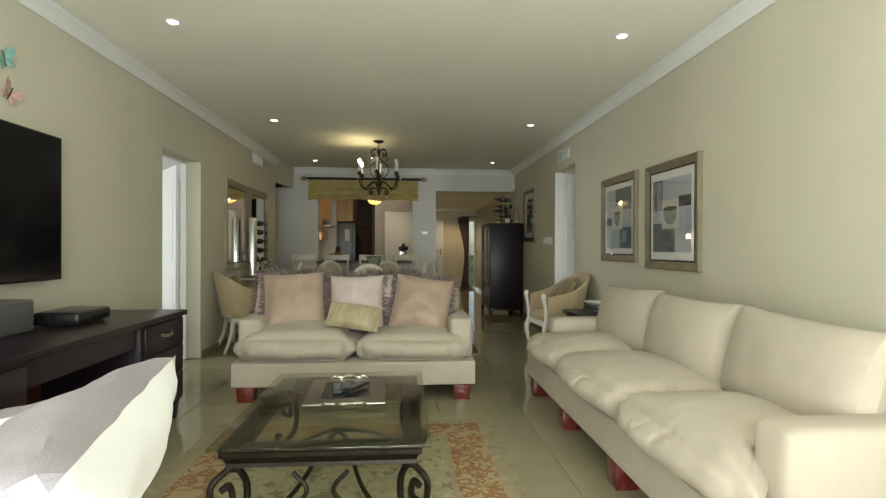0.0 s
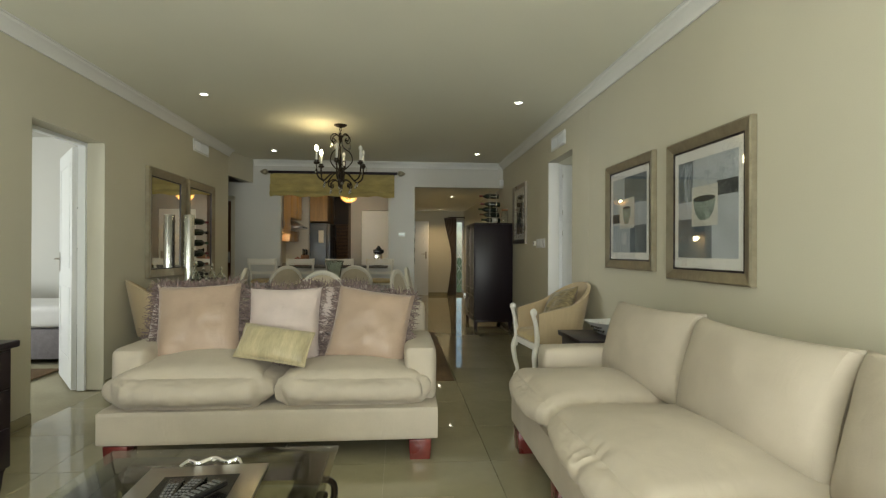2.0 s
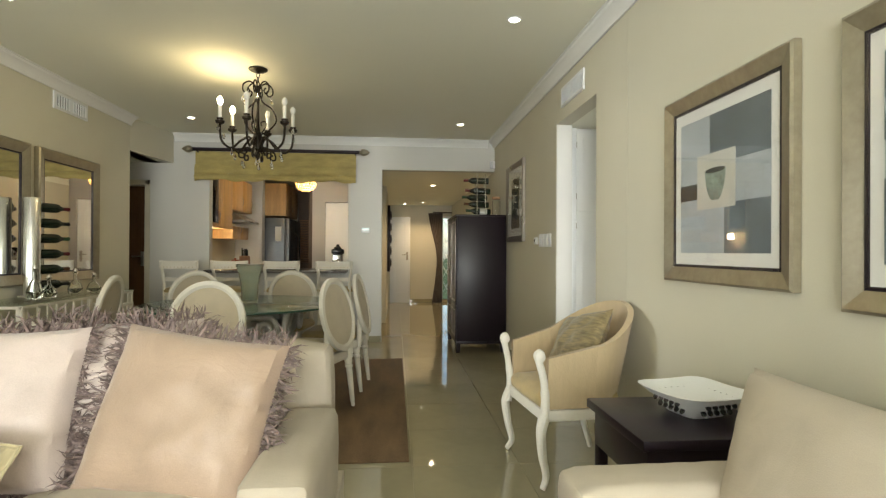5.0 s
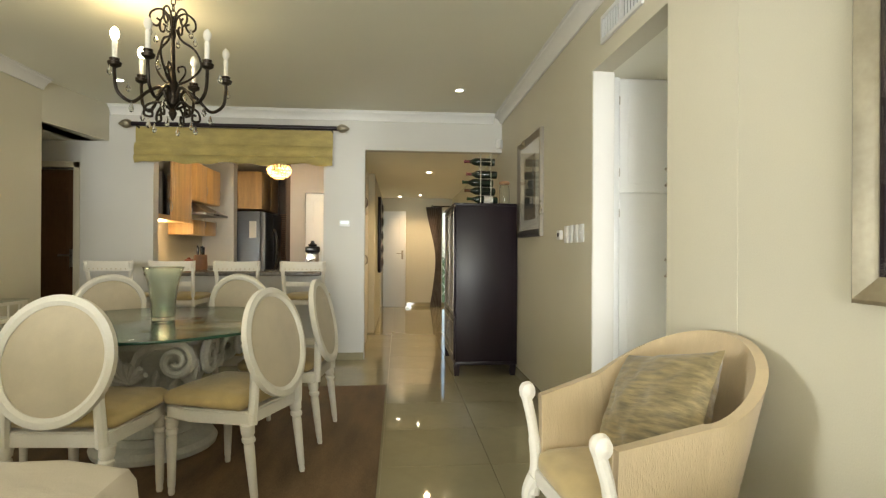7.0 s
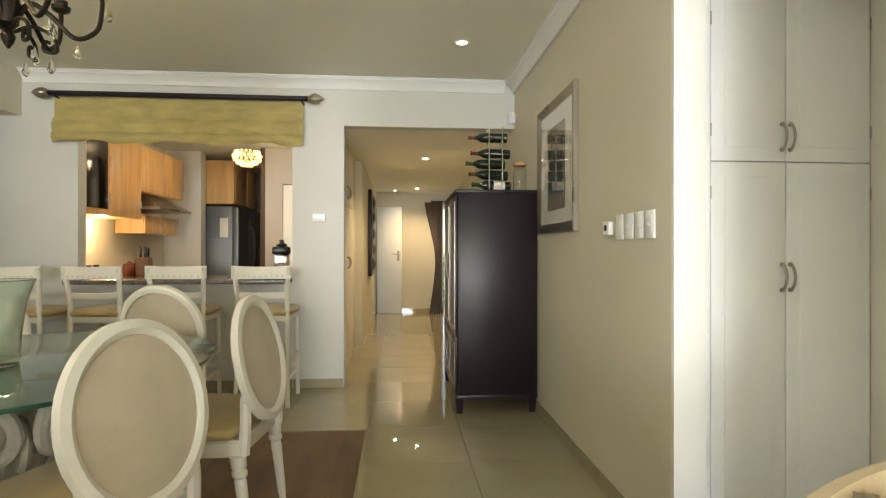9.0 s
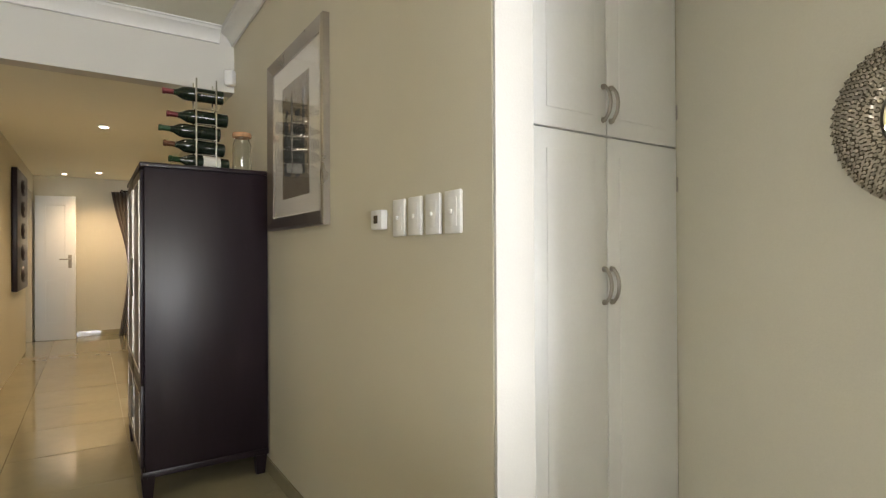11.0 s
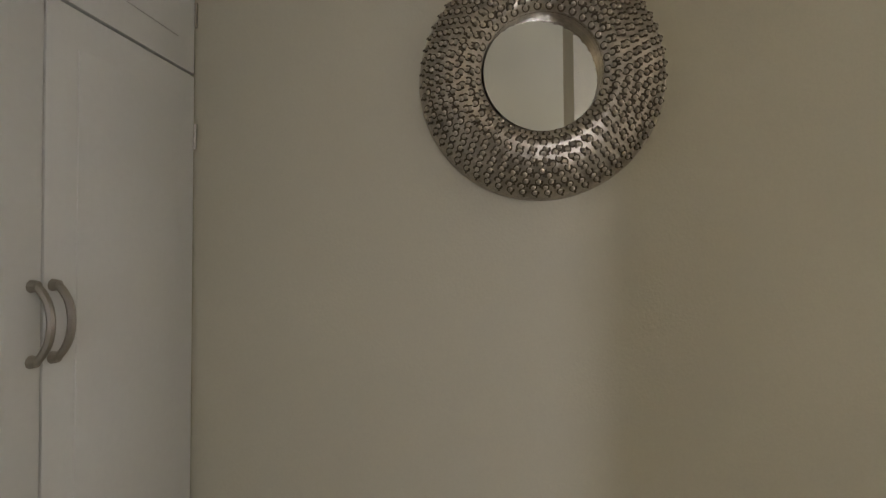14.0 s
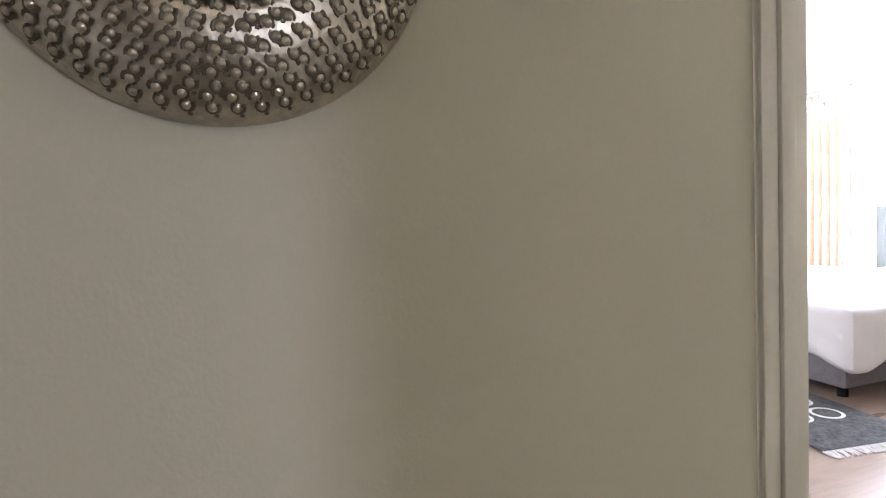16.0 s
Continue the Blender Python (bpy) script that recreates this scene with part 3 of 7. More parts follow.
loose_cushion("throw_cushion", "dusty pink velvet cushion with mauve fringe on the two-seater sofa", M_VELVET, pose(-0.54, 5.16, 0.73, lean, 0, 6) @ pose(0, 0, 0, 0, 0, 3), 0.50, 0.50, 0.20, 3, 0.05, True, group="sofa cushions")
loose_cushion("throw_cushion", "pale pink satin-sheen velvet cushion with mauve fringe on the sofa", M_VELVETPALE, pose(-0.02, 5.20, 0.715, lean + 2, 4, 0) @ pose(0, 0, 0, 0, 0, 5), 0.46, 0.48, 0.18, 7, 0.06, True, group="sofa cushions")
loose_cushion("throw_cushion", "dusty pink velvet cushion with mauve fringe beside the sofa arm", M_VELVET, pose(0.535, 5.15, 0.705, lean, 3, -5) @ pose(0, 0, 0, 0, 0, -5), 0.50, 0.48, 0.20, 12, 0.05, True, group="sofa cushions")
loose_cushion("throw_cushion", "mauve fringed velvet cushion tucked behind the others", M_VELVETPALE, pose(0.28, 5.31, 0.735, lean + 4, 0, 8), 0.46, 0.46, 0.16, 21, 0.06, True, group="sofa cushions")
loose_cushion("throw_cushion", "dusty pink fringed cushion pushed into the sofa corner", M_VELVETPALE, pose(-0.68, 5.30, 0.735, lean + 4, 0, -8), 0.46, 0.46, 0.16, 23, 0.06, True, group="sofa cushions")
loose_cushion("bolster_cushion", "small gold crushed-silk cushion leaning on the pink cushions", M_GOLDSILK, pose(-0.02, 4.93, 0.628, 54, 0, -3) @ pose(0, 0, 0, 0, 0, -9), 0.43, 0.22, 0.13, 31, 0.04, False, wrinkle=0.008, piping=True)

# three-seater along the picture wall
s2 = sofa("three_seater_sofa", "long cream cotton three-seater sofa on red mahogany feet", pose(1.38, 3.54, 0, 0, 0, -90), 2.82, 1.00, 0.615, 0.80, (-1.28, -0.49, 0.38, 1.24), 0.195, (0.135, 0.33))
for k, (x0, x1, fl) in enumerate(((-1.20, -0.56, (0.14, 0.02)), (-0.49, 0.43, (0.02, 0.02)), (0.50, 1.22, (0.02, 0.22)))):
    seat_cushion(s2, (x0, 0.005, 0.325), (x1, 0.74, 0.50), 40 + k, 0.062, 0.087, 0.009, fl)
for k, (x0, x1) in enumerate(((-1.30, -0.44), (-0.46, 0.40), (0.38, 1.28))):
    back_cushion(s2, x1 - x0, 0.46, 0.26, pose((x0 + x1) / 2, 0.655, 0.675, 76, 0, 2 - 2 * k) @ pose(0, 0, 0, 0, 0, 1.5 - k), 50 + k)

# armchair beside the start, turned to the television, with its cushions in the sun
M_CHAIRWHITE = surf("pale_linen", (0.62, 0.60, 0.58), 0.9, var=0.04, scale=6, bump=0.3, bscale=380, sheen=0.2)
M_WHITECOTTON = surf("white_cotton", (0.78, 0.775, 0.77), 0.85, var=0.04, scale=5, bump=0.2, bscale=300, crease=0.03)
M_LILAC = surf("lilac_wash_print", (0.33, 0.305, 0.325), 0.85, var=0.1, scale=3.2, bump=0.3, bscale=300, col2=(0.20, 0.165, 0.18), crease=0.03)
nc = thing("armchair", "pale linen armchair with printed cushions", "armchair", pose(-0.50, 1.36, 0, 0, 0, -77))
part("base", puffy(B(), (-0.36, -0.36, 0.10), (0.36, 0.38, 0.31), 0.05, 0.01, 10, 0.003, 4), M_CHAIRWHITE, nc)
part("backrest", puffy(B(), (-0.34, 0.22, 0.30), (0.34, 0.39, 0.70), 0.06, 0.02, 10, 0.004, 6), M_CHAIRWHITE, nc)
part("seat_cushion", puffy(B(), (-0.34, -0.36, 0.30), (0.34, 0.215, 0.49), 0.05, 0.02, 10, 0.006, 8), M_CHAIRWHITE, nc)
for x in (-0.30, 0.30):
    for y in (-0.30, 0.32):
        bm = B()
        cyl(bm, (x, y, 0), (x, y, 0.11), 0.018, 0.028)
        part("leg", bm, M_DARK, nc)


def printed_cushion(label, m, sx, sy, sz, seed):
    """A cushion with a printed front and a plain white back."""
    c = thing("throw_cushion", label, "cushion", m, "cushions on the armchair")
    n = 30
    for side, (nm, mat) in enumerate((("printed_front", M_LILAC), ("white_back", M_WHITECOTTON))):
        bm = pillow(B(), sx, sy, sz, n=n, pinch=0.07, wrinkle=0.013, power=0.4, seed=seed)
        bm.faces.ensure_lookup_table()
        drop = bm.faces[:n * n] if side else bm.faces[n * n:]
        bmesh.ops.delete(bm, geom=list(drop), context="FACES")
        part(nm, bm, mat, c)
    return c


def leaning(top, along, lean, drop):
    """A cushion's pose from the middle of its top edge; front turned to the west and up."""
    e = Vector((*along, 0)).normalized()
    east = Vector((e.y, -e.x, 0))
    u = east * math.cos(radians(lean)) + Vector((0, 0, math.sin(radians(lean))))
    n = (-e).cross(u)
    c = Vector(top) - u * drop
    return Matrix(((-e.x, u.x, n.x, c.x), (-e.y, u.y, n.y, c.y), (-e.z, u.z, n.z, c.z), (0, 0, 0, 1)))


printed_cushion("white-backed cushion with a lilac-grey washed print, sunlit", leaning((-0.02, 1.43, 0.955), (-0.23, 0.97), 50, 0.26), 0.64, 0.52, 0.24, 61)
printed_cushion("lilac and pale green printed cushion tucked behind another cushion", leaning((-0.43, 1.74, 0.84), (0.60, 0.80), 58, 0.24), 0.46, 0.48, 0.17, 63)

# ---- rugs ----
def rug(name, label, x0, x1, y0, y1, layers):
    r = thing(name, label, "rug", pose((x0 + x1) / 2, (y0 + y1) / 2, 0))
    hx, hy = (x1 - x0) / 2, (y1 - y0) / 2
    for k, (nm, inset, mat) in enumerate(layers):
        bm = B()
        box(bm, (-hx + inset, -hy + inset, 0.001 if not k else 0.008), (hx - inset, hy - inset, 0.009 + 0.0012 * k), 0.0004 if k else 0.003)
        part(nm, bm, mat, r)
    return r


rug("living_room_rug", "faded ivory oriental rug with rust floral borders", -0.86, 0.985, 1.35, 4.24,
    (("pile_edge", 0.0, M_RUGEDGE), ("outer_band", 0.09, M_RUGEDGE), ("border_band", 0.11, M_RUGBAND), ("inner_line", 0.33, M_RUGEDGE), ("field", 0.36, M_RUGFIELD)))
rug("dining_rug", "plain brown low-pile rug under the dining table", -1.30, 1.225, 6.54, 9.41, (("ground", 0.0, M_RUGBROWN), ("field", 0.05, M_RUGBROWN)))

# ---- coffee table ----
ct = thing("coffee_table", "glass-topped coffee table on bronzed wrought-iron scroll legs", "coffee table", pose(0.082, 3.14, 0.012))
hx, hy = 0.41, 0.59
bm = B()
box(bm, (-hx, -hy, 0.428), (hx, hy, 0.440), 0.004)
top = part("glass_top", bm, M_GLASSSMOKE, ct, "bevelled glass top")
bm = B()
for lo, hi in (((-hx + 0.03, -hy + 0.04, 0.413), (-hx + 0.11, hy - 0.04, 0.4265)), ((hx - 0.11, -hy + 0.04, 0.413), (hx - 0.03, hy - 0.04, 0.4265)),
               ((-hx + 0.11, -hy + 0.04, 0.413), (hx - 0.11, -hy + 0.12, 0.4265)), ((-hx + 0.11, hy - 0.12, 0.413), (hx - 0.11, hy - 0.04, 0.4265))):
    box(bm, lo, hi, 0.002)
part("rim", bm, M_IRON, ct)
for sx, sy, ax in ((0, -1, 0), (0, 1, 0), (-1, 0, 1), (1, 0, 1)):
    bm = B()
    prof = [(0.0, 0.412), (0.0, 0.395), (0.012, 0.385), (0.022, 0.365), (0.018, 0.352), (0.032, 0.345), (0.045, 0.345), (0.045, 0.412)]
    half = (hx if not ax else hy) - 0.035
    off = (hy if not ax else hx) - 0.035
    rr = []
    for e in (-1, 1):
        ring = []
        for u, z in prof:
            along, across = e * (half - u), off - u
            ring.append(bm.verts.new((along, sy * across, z) if not ax else (sx * across, along, z)))
        rr.append(ring)
    for i in range(len(prof)):
        j = (i + 1) % len(prof)
        bm.faces.new((rr[0][i], rr[0][j], rr[1][j], rr[1][i]))
    bm.faces.new(rr[0])
    bm.faces.new(rr[1][::-1])
    part("apron", bm, M_IRON, ct)
for sx in (-1, 1):
    for sy in (-1, 1):
        bm = B()
        x, y = sx * (hx - 0.08), sy * (hy - 0.08)
        ux, uy = sx * 0.7, sy * 0.7
        P = lambda d, z: (x + ux * d, y + uy * d, z)
        tube(bm, smooth_path([P(-0.03, 0.37), P(0.02, 0.345), P(0.09, 0.30), P(0.08, 0.22), P(0.01, 0.22), P(0.02, 0.28), P(0.055, 0.27)], 7), 0.013, 8)
        tube(bm, smooth_path([P(0.0, 0.36), P(-0.05, 0.27), P(-0.04, 0.16), P(0.03, 0.08), P(0.09, 0.035), P(0.14, 0.03), P(0.15, 0.07), P(0.11, 0.08)], 7), 0.014, 8)
        box(bm, (x - 0.02, y - 0.02, 0.33), (x + 0.02, y + 0.02, 0.375), 0.004)
        cyl(bm, (x + ux * 0.09, y + uy * 0.09, 0.0), (x + ux * 0.09, y + uy * 0.09, 0.03), 0.02)
        part("scroll_leg", bm, M_IRON, ct)
for s in (-1, 1):
    bm = B()
    tube(bm, smooth_path([(-0.30, s * 0.50, 0.06), (-0.14, s * 0.34, 0.17), (0, s * 0.02, 0.30), (0.14, s * 0.34, 0.17), (0.30, s * 0.50, 0.06)], 8), 0.010, 8)
    part("cross_stretcher", bm, M_IRON, ct)
for s in (-1, 1):
    bm = B()
    tube(bm, smooth_path([(s * 0.10, -0.57, 0.345), (s * 0.05, -0.58, 0.27), (s * 0.17, -0.58, 0.16), (s * 0.27, -0.56, 0.06)], 8), 0.009, 8)
    part("front_brace", bm, M_IRON, ct)

tray = thing("serving_tray", "rectangular pewter tray with scrolled handles and black inset", "tray", pose(0.10, 3.30, 0.4535, 0, 0, 3))
bm = B()
box(bm, (-0.19, -0.24, 0), (0.19, 0.24, 0.010), 0.004)
part("rim", bm, M_NICKEL, tray)
bm = B()
box(bm, (-0.115, -0.15, 0.0105), (0.115, 0.15, 0.0125))
part("inset", bm, M_BLACK, tray, "black woven inset")
for sy in (-1, 1):
    bm = B()
    tube(bm, smooth_path([(-0.10, sy * 0.235, 0.008), (-0.08, sy * 0.265, 0.016), (-0.045, sy * 0.255, 0.012), (0, sy * 0.280, 0.018), (0.045, sy * 0.255, 0.012), (0.08, sy * 0.265, 0.016), (0.10, sy * 0.235, 0.008)], 5), 0.007, 8)
    for x in (-0.08, 0, 0.08):
        lathe(bm, [(0.001, -0.009), (0.009, 0), (0.001, 0.009)], 10, pose(x, sy * 0.267, 0.016))
    part("handle", bm, M_CHROME, tray)
for k, (x, y, r, ln) in enumerate(((-0.05, 0.0, 8, 0.19), (-0.005, 0.02, -6, 0.17), (0.05, -0.02, -28, 0.16))):
    rc = thing("remote_control", "black remote control lying on the pewter tray", "remote control", pose(0.10 + x, 3.30 + y, 0.466 + (0.012 if k == 2 else 0.0), 0, 0, r), "remotes on the tray")
    bm = B()
    box(bm, (-0.022, -ln / 2, 0.0), (0.022, ln / 2, 0.018), 0.005)
    part("body", bm, M_BLACK, rc)
    bm = B()
    for i in range(3):
        for j in range(7):
            box(bm, (-0.015 + i * 0.011, -ln * 0.4 + j * 0.019, 0.018), (-0.008 + i * 0.011, -ln * 0.4 + j * 0.019 + 0.009, 0.0205))
    part("buttons", bm, M_GREYPL, rc)

# ---- television side ----
dk = thing("media_desk", "espresso-stained wooden desk with three drawers and tapered feet", "desk", pose(XL + 0.02, 2.3, 0))
D, LN, HT = 0.62, 2.17, 0.745
bm = B()
box(bm, (0, -0.02, HT - 0.035), (D, LN, HT), 0.008)
part("top", bm, M_DARK, dk)
for y0, y1 in ((0.02, 0.60), (LN - 0.62, LN - 0.02)):
    bm = B()
    box(bm, (0.02, y0, 0.13), (D - 0.03, y1, HT - 0.036), 0.004)
    ped = part("pedestal", bm, M_DARK, dk)
    for k in range(3):
        z0 = 0.155 + k * 0.185
        bm = B()
        box(bm, (D - 0.030, y0 + 0.03, z0), (D - 0.012, y1 - 0.03, z0 + 0.172), 0.004)
        dr = part("drawer", bm, M_DARK, ped)
        bm = B()
        yc = (y0 + y1) / 2
        tube(bm, smooth_path([(D - 0.012, yc - 0.075, z0 + 0.10), (D + 0.006, yc - 0.05, z0 + 0.094), (D + 0.010, yc, z0 + 0.09), (D + 0.006, yc + 0.05, z0 + 0.094), (D - 0.012, yc + 0.075, z0 + 0.10)], 5), 0.007, 8, 1.6)
        part("handle", bm, M_NICKEL, dr, "dark nickel bow handle")
    for x in (0.06, D - 0.07):
        for y in (y0 + 0.05, y1 - 0.05):
            bm = B()
            lathe(bm, [(0.022, 0), (0.036, 0.11), (0.042, 0.12), (0.042, 0.131)], 4, pose(x, y, 0, 0, 0, 45))
            part("foot", bm, M_DARK, dk)
bm = B()
box(bm, (0.02, 0.61, HT - 0.16), (D - 0.05, LN - 0.63, HT - 0.036))
part("apron", bm, M_DARK, dk)
bm = B()
box(bm, (0.02, 0.61, 0.13), (0.04, LN - 0.63, HT - 0.17))
part("modesty_panel", bm, M_DARKRED, dk, "reddish brown kneehole panel")

tv = thing("television", "large black flat television on the wall", "television", pose(XL + 0.01, 3.235, 1.415))
bm = B()
box(bm, (0.03, -0.75, -0.43), (0.075, 0.75, 0.43), 0.006)
part("bezel", bm, M_BLACK, tv)
bm = B()
box(bm, (0.0755, -0.735, -0.412), (0.078, 0.735, 0.418))
part("screen", bm, M_SCREEN, tv)
bm = B()
box(bm, (-0.008, -0.25, -0.2), (0.031, 0.25, 0.2), 0.004)
part("bracket", bm, M_GREYPL, tv)
bx = thing("decoder_box", "black satellite decoder with rounded corners on the desk", "decoder", pose(-1.52, 3.80, HT + 0.001, 0, 0, 4))
bm = B()
box(bm, (-0.125, -0.185, 0.006), (0.125, 0.185, 0.078), 0.022, 3)
part("body", bm, M_BLACK, bx)
bm = B()
box(bm, (0.121, -0.07, 0.032), (0.1265, 0.07, 0.050), 0.002)
part("display", bm, M_SCREEN, bx)
for x in (-0.08, 0.08):
    for y in (-0.13, 0.13):
        bm = B()
        cyl(bm, (x, y, 0), (x, y, 0.01), 0.012)
        part("foot", bm, M_BLACK, bx)
sb = thing("centre_speaker", "grey centre speaker under the television", "speaker", pose(-1.63, 3.20, HT + 0.001))
bm = B()
box(bm, (-0.10, -0.30, 0), (0.09, 0.30, 0.165), 0.008)
part("cabinet", bm, M_GREYPL, sb)
bm = B()
box(bm, (0.0905, -0.29, 0.008), (0.098, 0.29, 0.157), 0.003)
part("grille", bm, surf("speaker_cloth", (0.10, 0.10, 0.10), 0.9, var=0.1, bump=0.4, bscale=300), sb)

for k, (y, z, c) in enumerate(((3.62, 2.20, (0.25, 0.50, 0.42)), (3.66, 2.02, (0.62, 0.40, 0.36)))):
    bf = thing("butterfly_decal", ("pale teal" if not k else "dusty pink") + " paper butterfly on the wall", "wall decoration", pose(XL + 0.004, y, z, 0, 0, 0) @ pose(0, 0, 0, 20 - 50 * k))
    for s in (-1, 1):
        bm = B()
        pts = [(0, 0), (s * 0.03, 0.055), (s * 0.075, 0.06), (s * 0.07, 0.015), (s * 0.045, 0.0), (s * 0.055, -0.035), (s * 0.03, -0.055), (0.0, -0.015)]
        a = [bm.verts.new((0.002 + abs(u) * 0.25, u, v)) for u, v in pts]
        b = [bm.verts.new((0.004 + abs(u) * 0.25, u, v)) for u, v in pts]
        bm.faces.new(a)
        bm.faces.new(b[::-1])
        for i in range(len(pts)):
            j = (i + 1) % len(pts)
            bm.faces.new((a[i], a[j], b[j], b[i]))
        part("wing", bm, surf("butterfly_paper", c, 0.7, var=0.25, scale=40), bf)
    bm = B()
    tube(bm, [(0.004, 0, -0.04), (0.007, 0, 0), (0.005, 0, 0.045)], 0.003, 6)
    part("body", bm, M_DARK, bf)

# ---- armchairs, side table ----
def barrel_armchair(m):
    """Faces +y locally; origin under the seat's middle."""
    c = thing("barrel_armchair", "cane-coloured barrel armchair with white carved frame", "armchair", m, "barrel armchairs")
    bm = B()
    N, rows = 36, 9
    rings = {0: [], 1: []}
    for k in range(N + 1):
        a = math.pi * k / N  # round the back, from arm to arm
        s = math.sin(max(0.0, min(math.pi, a)))
        top = 0.715 + 0.195 * max(0.0, s) ** 1.5
        for side in (0, 1):
            col = []
            for j in range(rows + 1):
                f = j / rows
                z = 0.40 + (top - 0.40) * f
                rx = 0.285 + 0.045 * f + 0.115 * s * f - 0.035 * side
                ry = 0.27 + 0.10 * f * s - 0.035 * side
                y = -ry * math.sin(a) - 0.02
                if math.sin(a) < 0:
                    y = 0.30 * -math.sin(a) * 4 * 0.25 + 0.0 - 0.02
                col.append(bm.verts.new((rx * math.cos(a), y, z)))
            rings[side].append(col)
    for side in (0, 1):
        for k in range(N):
            for j in range(rows):
                q = [rings[side][k][j], rings[side][k + 1][j], rings[side][k + 1][j + 1], rings[side][k][j + 1]]
                bm.faces.new(q if side else q[::-1])
    for k in range(N):
        bm.faces.new((rings[0][k][rows], rings[0][k + 1][rows], rings[1][k + 1][rows], rings[1][k][rows]))
        bm.faces.new((rings[0][k][0], rings[1][k][0], rings[1][k + 1][0], rings[0][k + 1][0]))
    for k in (0, N):
        for j in range(rows):
            bm.faces.new((rings[0][k][j], rings[1][k][j], rings[1][k][j + 1], rings[0][k][j + 1]))
    part("shell", bm, M_RATTAN, c, "curved cane-weave back and sides")
    # straight arm sides that join the curve to the front posts
    for s in (-1, 1):
        bm = B()
        a0 = [(s * 0.285, -0.03, 0.40), (s * 0.33, -0.021, 0.715), (s * 0.29, 0.27, 0.655), (s * 0.275, 0.27, 0.40)]
        a1 = [(s * 0.245, -0.03, 0.40), (s * 0.29, -0.021, 0.715), (s * 0.255, 0.27, 0.655), (s * 0.24, 0.27, 0.40)]
        v0, v1 = [bm.verts.new(p) for p in a0], [bm.verts.new(p) for p in a1]
        bm.faces.new(v0)
        bm.faces.new(v1[::-1])
        for i in range(4):
            j = (i + 1) % 4
            bm.faces.new((v0[i], v0[j], v1[j], v1[i]))
        part("arm_panel", bm, M_RATTAN, c)
        bm = B()
        tube(bm, smooth_path([(s * 0.27, 0.30, 0.30), (s * 0.275, 0.285, 0.42), (s * 0.285, 0.30, 0.55), (s * 0.28, 0.325, 0.635), (s * 0.28, 0.335, 0.668)], 6), [0.026] * 10 + [0.022] * 10 + [0.024] * 5, 10, 1.0)
        lathe(bm, [(0.005, -0.030), (0.030, -0.018), (0.036, 0), (0.030, 0.018), (0.005, 0.030)], 16, pose(s * 0.28, 0.325, 0.668, 0, 90, 0))
        part("arm_post", bm, M_WHITEWOOD, c)
        bm = B()
        tube(bm, smooth_path([(s * 0.27, 0.29, 0.36), (s * 0.285, 0.315, 0.29), (s * 0.275, 0.30, 0.17), (s * 0.268, 0.275, 0.07), (s * 0.285, 0.305, 0.012)], 6), (0.034, 0.016), 10)
        part("front_leg", bm, M_WHITEWOOD, c, "white cabriole leg")
        bm = B()
        tube(bm, smooth_path([(s * 0.20, -0.20, 0.38), (s * 0.21, -0.23, 0.2), (s * 0.23, -0.30, 0.012)], 6), (0.026, 0.016), 10)
        part("back_leg", bm, M_WHITEWOOD, c)
    bm = B()
    box(bm, (-0.275, -0.22, 0.335), (0.275, 0.30, 0.395), 0.012)
    part("seat_rail", bm, M_WHITEWOOD, c)
    part("seat", puffy(B(), (-0.25, -0.22, 0.385), (0.25, 0.30, 0.475), 0.04, 0.02, 12, 0.003, 2), M_SEATGOLD, c)
    return c


AC1 = pose(2.095, 6.43, 0, 0, 0, 96) @ Matrix.Diagonal((1.0, 0.84, 1.0, 1))
barrel_armchair(AC1)
barrel_armchair(pose(-1.42, 6.92, 0, 0, 0, -62))
M_GOLDPLEAT = surf("bronze_green_pleated_silk", (0.26, 0.20, 0.095), 0.5, var=0.35, scale=26, bump=0.9, bscale=34, sheen=0.3, stretch=(0.4, 2.5, 1))
loose_cushion("scatter_cushion", "bronze-green pleated silk cushion on the armchair", M_GOLDPLEAT, pose(2.095, 6.43, 0, 0, 0, 96) @ pose(0.02, -0.075, 0.67, 62, 0, 180) @ pose(0, 0, 0, 0, 0, 14), 0.47, 0.38, 0.15, 71, 0.06)
loose_cushion("scatter_cushion", "bronze-green pleated silk cushion in the barrel armchair", M_GOLDPLEAT, pose(-1.42, 6.92, 0, 0, 0, -62) @ pose(0, -0.12, 0.70, 72, 6, 176), 0.40, 0.36, 0.14, 73, 0.06)

st = thing("side_table", "dark espresso square side table beside the sofa", "side table", pose(2.17, 5.39, 0))
bm = B()
box(bm, (-0.255, -0.25, 0.56), (0.255, 0.25, 0.595), 0.005)
part("top", bm, M_DARK, st)
bm = B()
box(bm, (-0.23, -0.225, 0.42), (0.23, 0.225, 0.559), 0.004)
part("apron", bm, M_DARK, st)
for x in (-0.21, 0.21):
    for y in (-0.205, 0.205):
        bm = B()
        box(bm, (x - 0.02, y - 0.02, 0), (x + 0.02, y + 0.02, 0.42), 0.003)
        part("leg", bm, M_DARK, st)
bowl = thing("bowl", "white square-rimmed bowl with a black pierced outside", "bowl", pose(2.245, 5.42, 0.596, 0, 0, 12))
bm = B()
rings = []
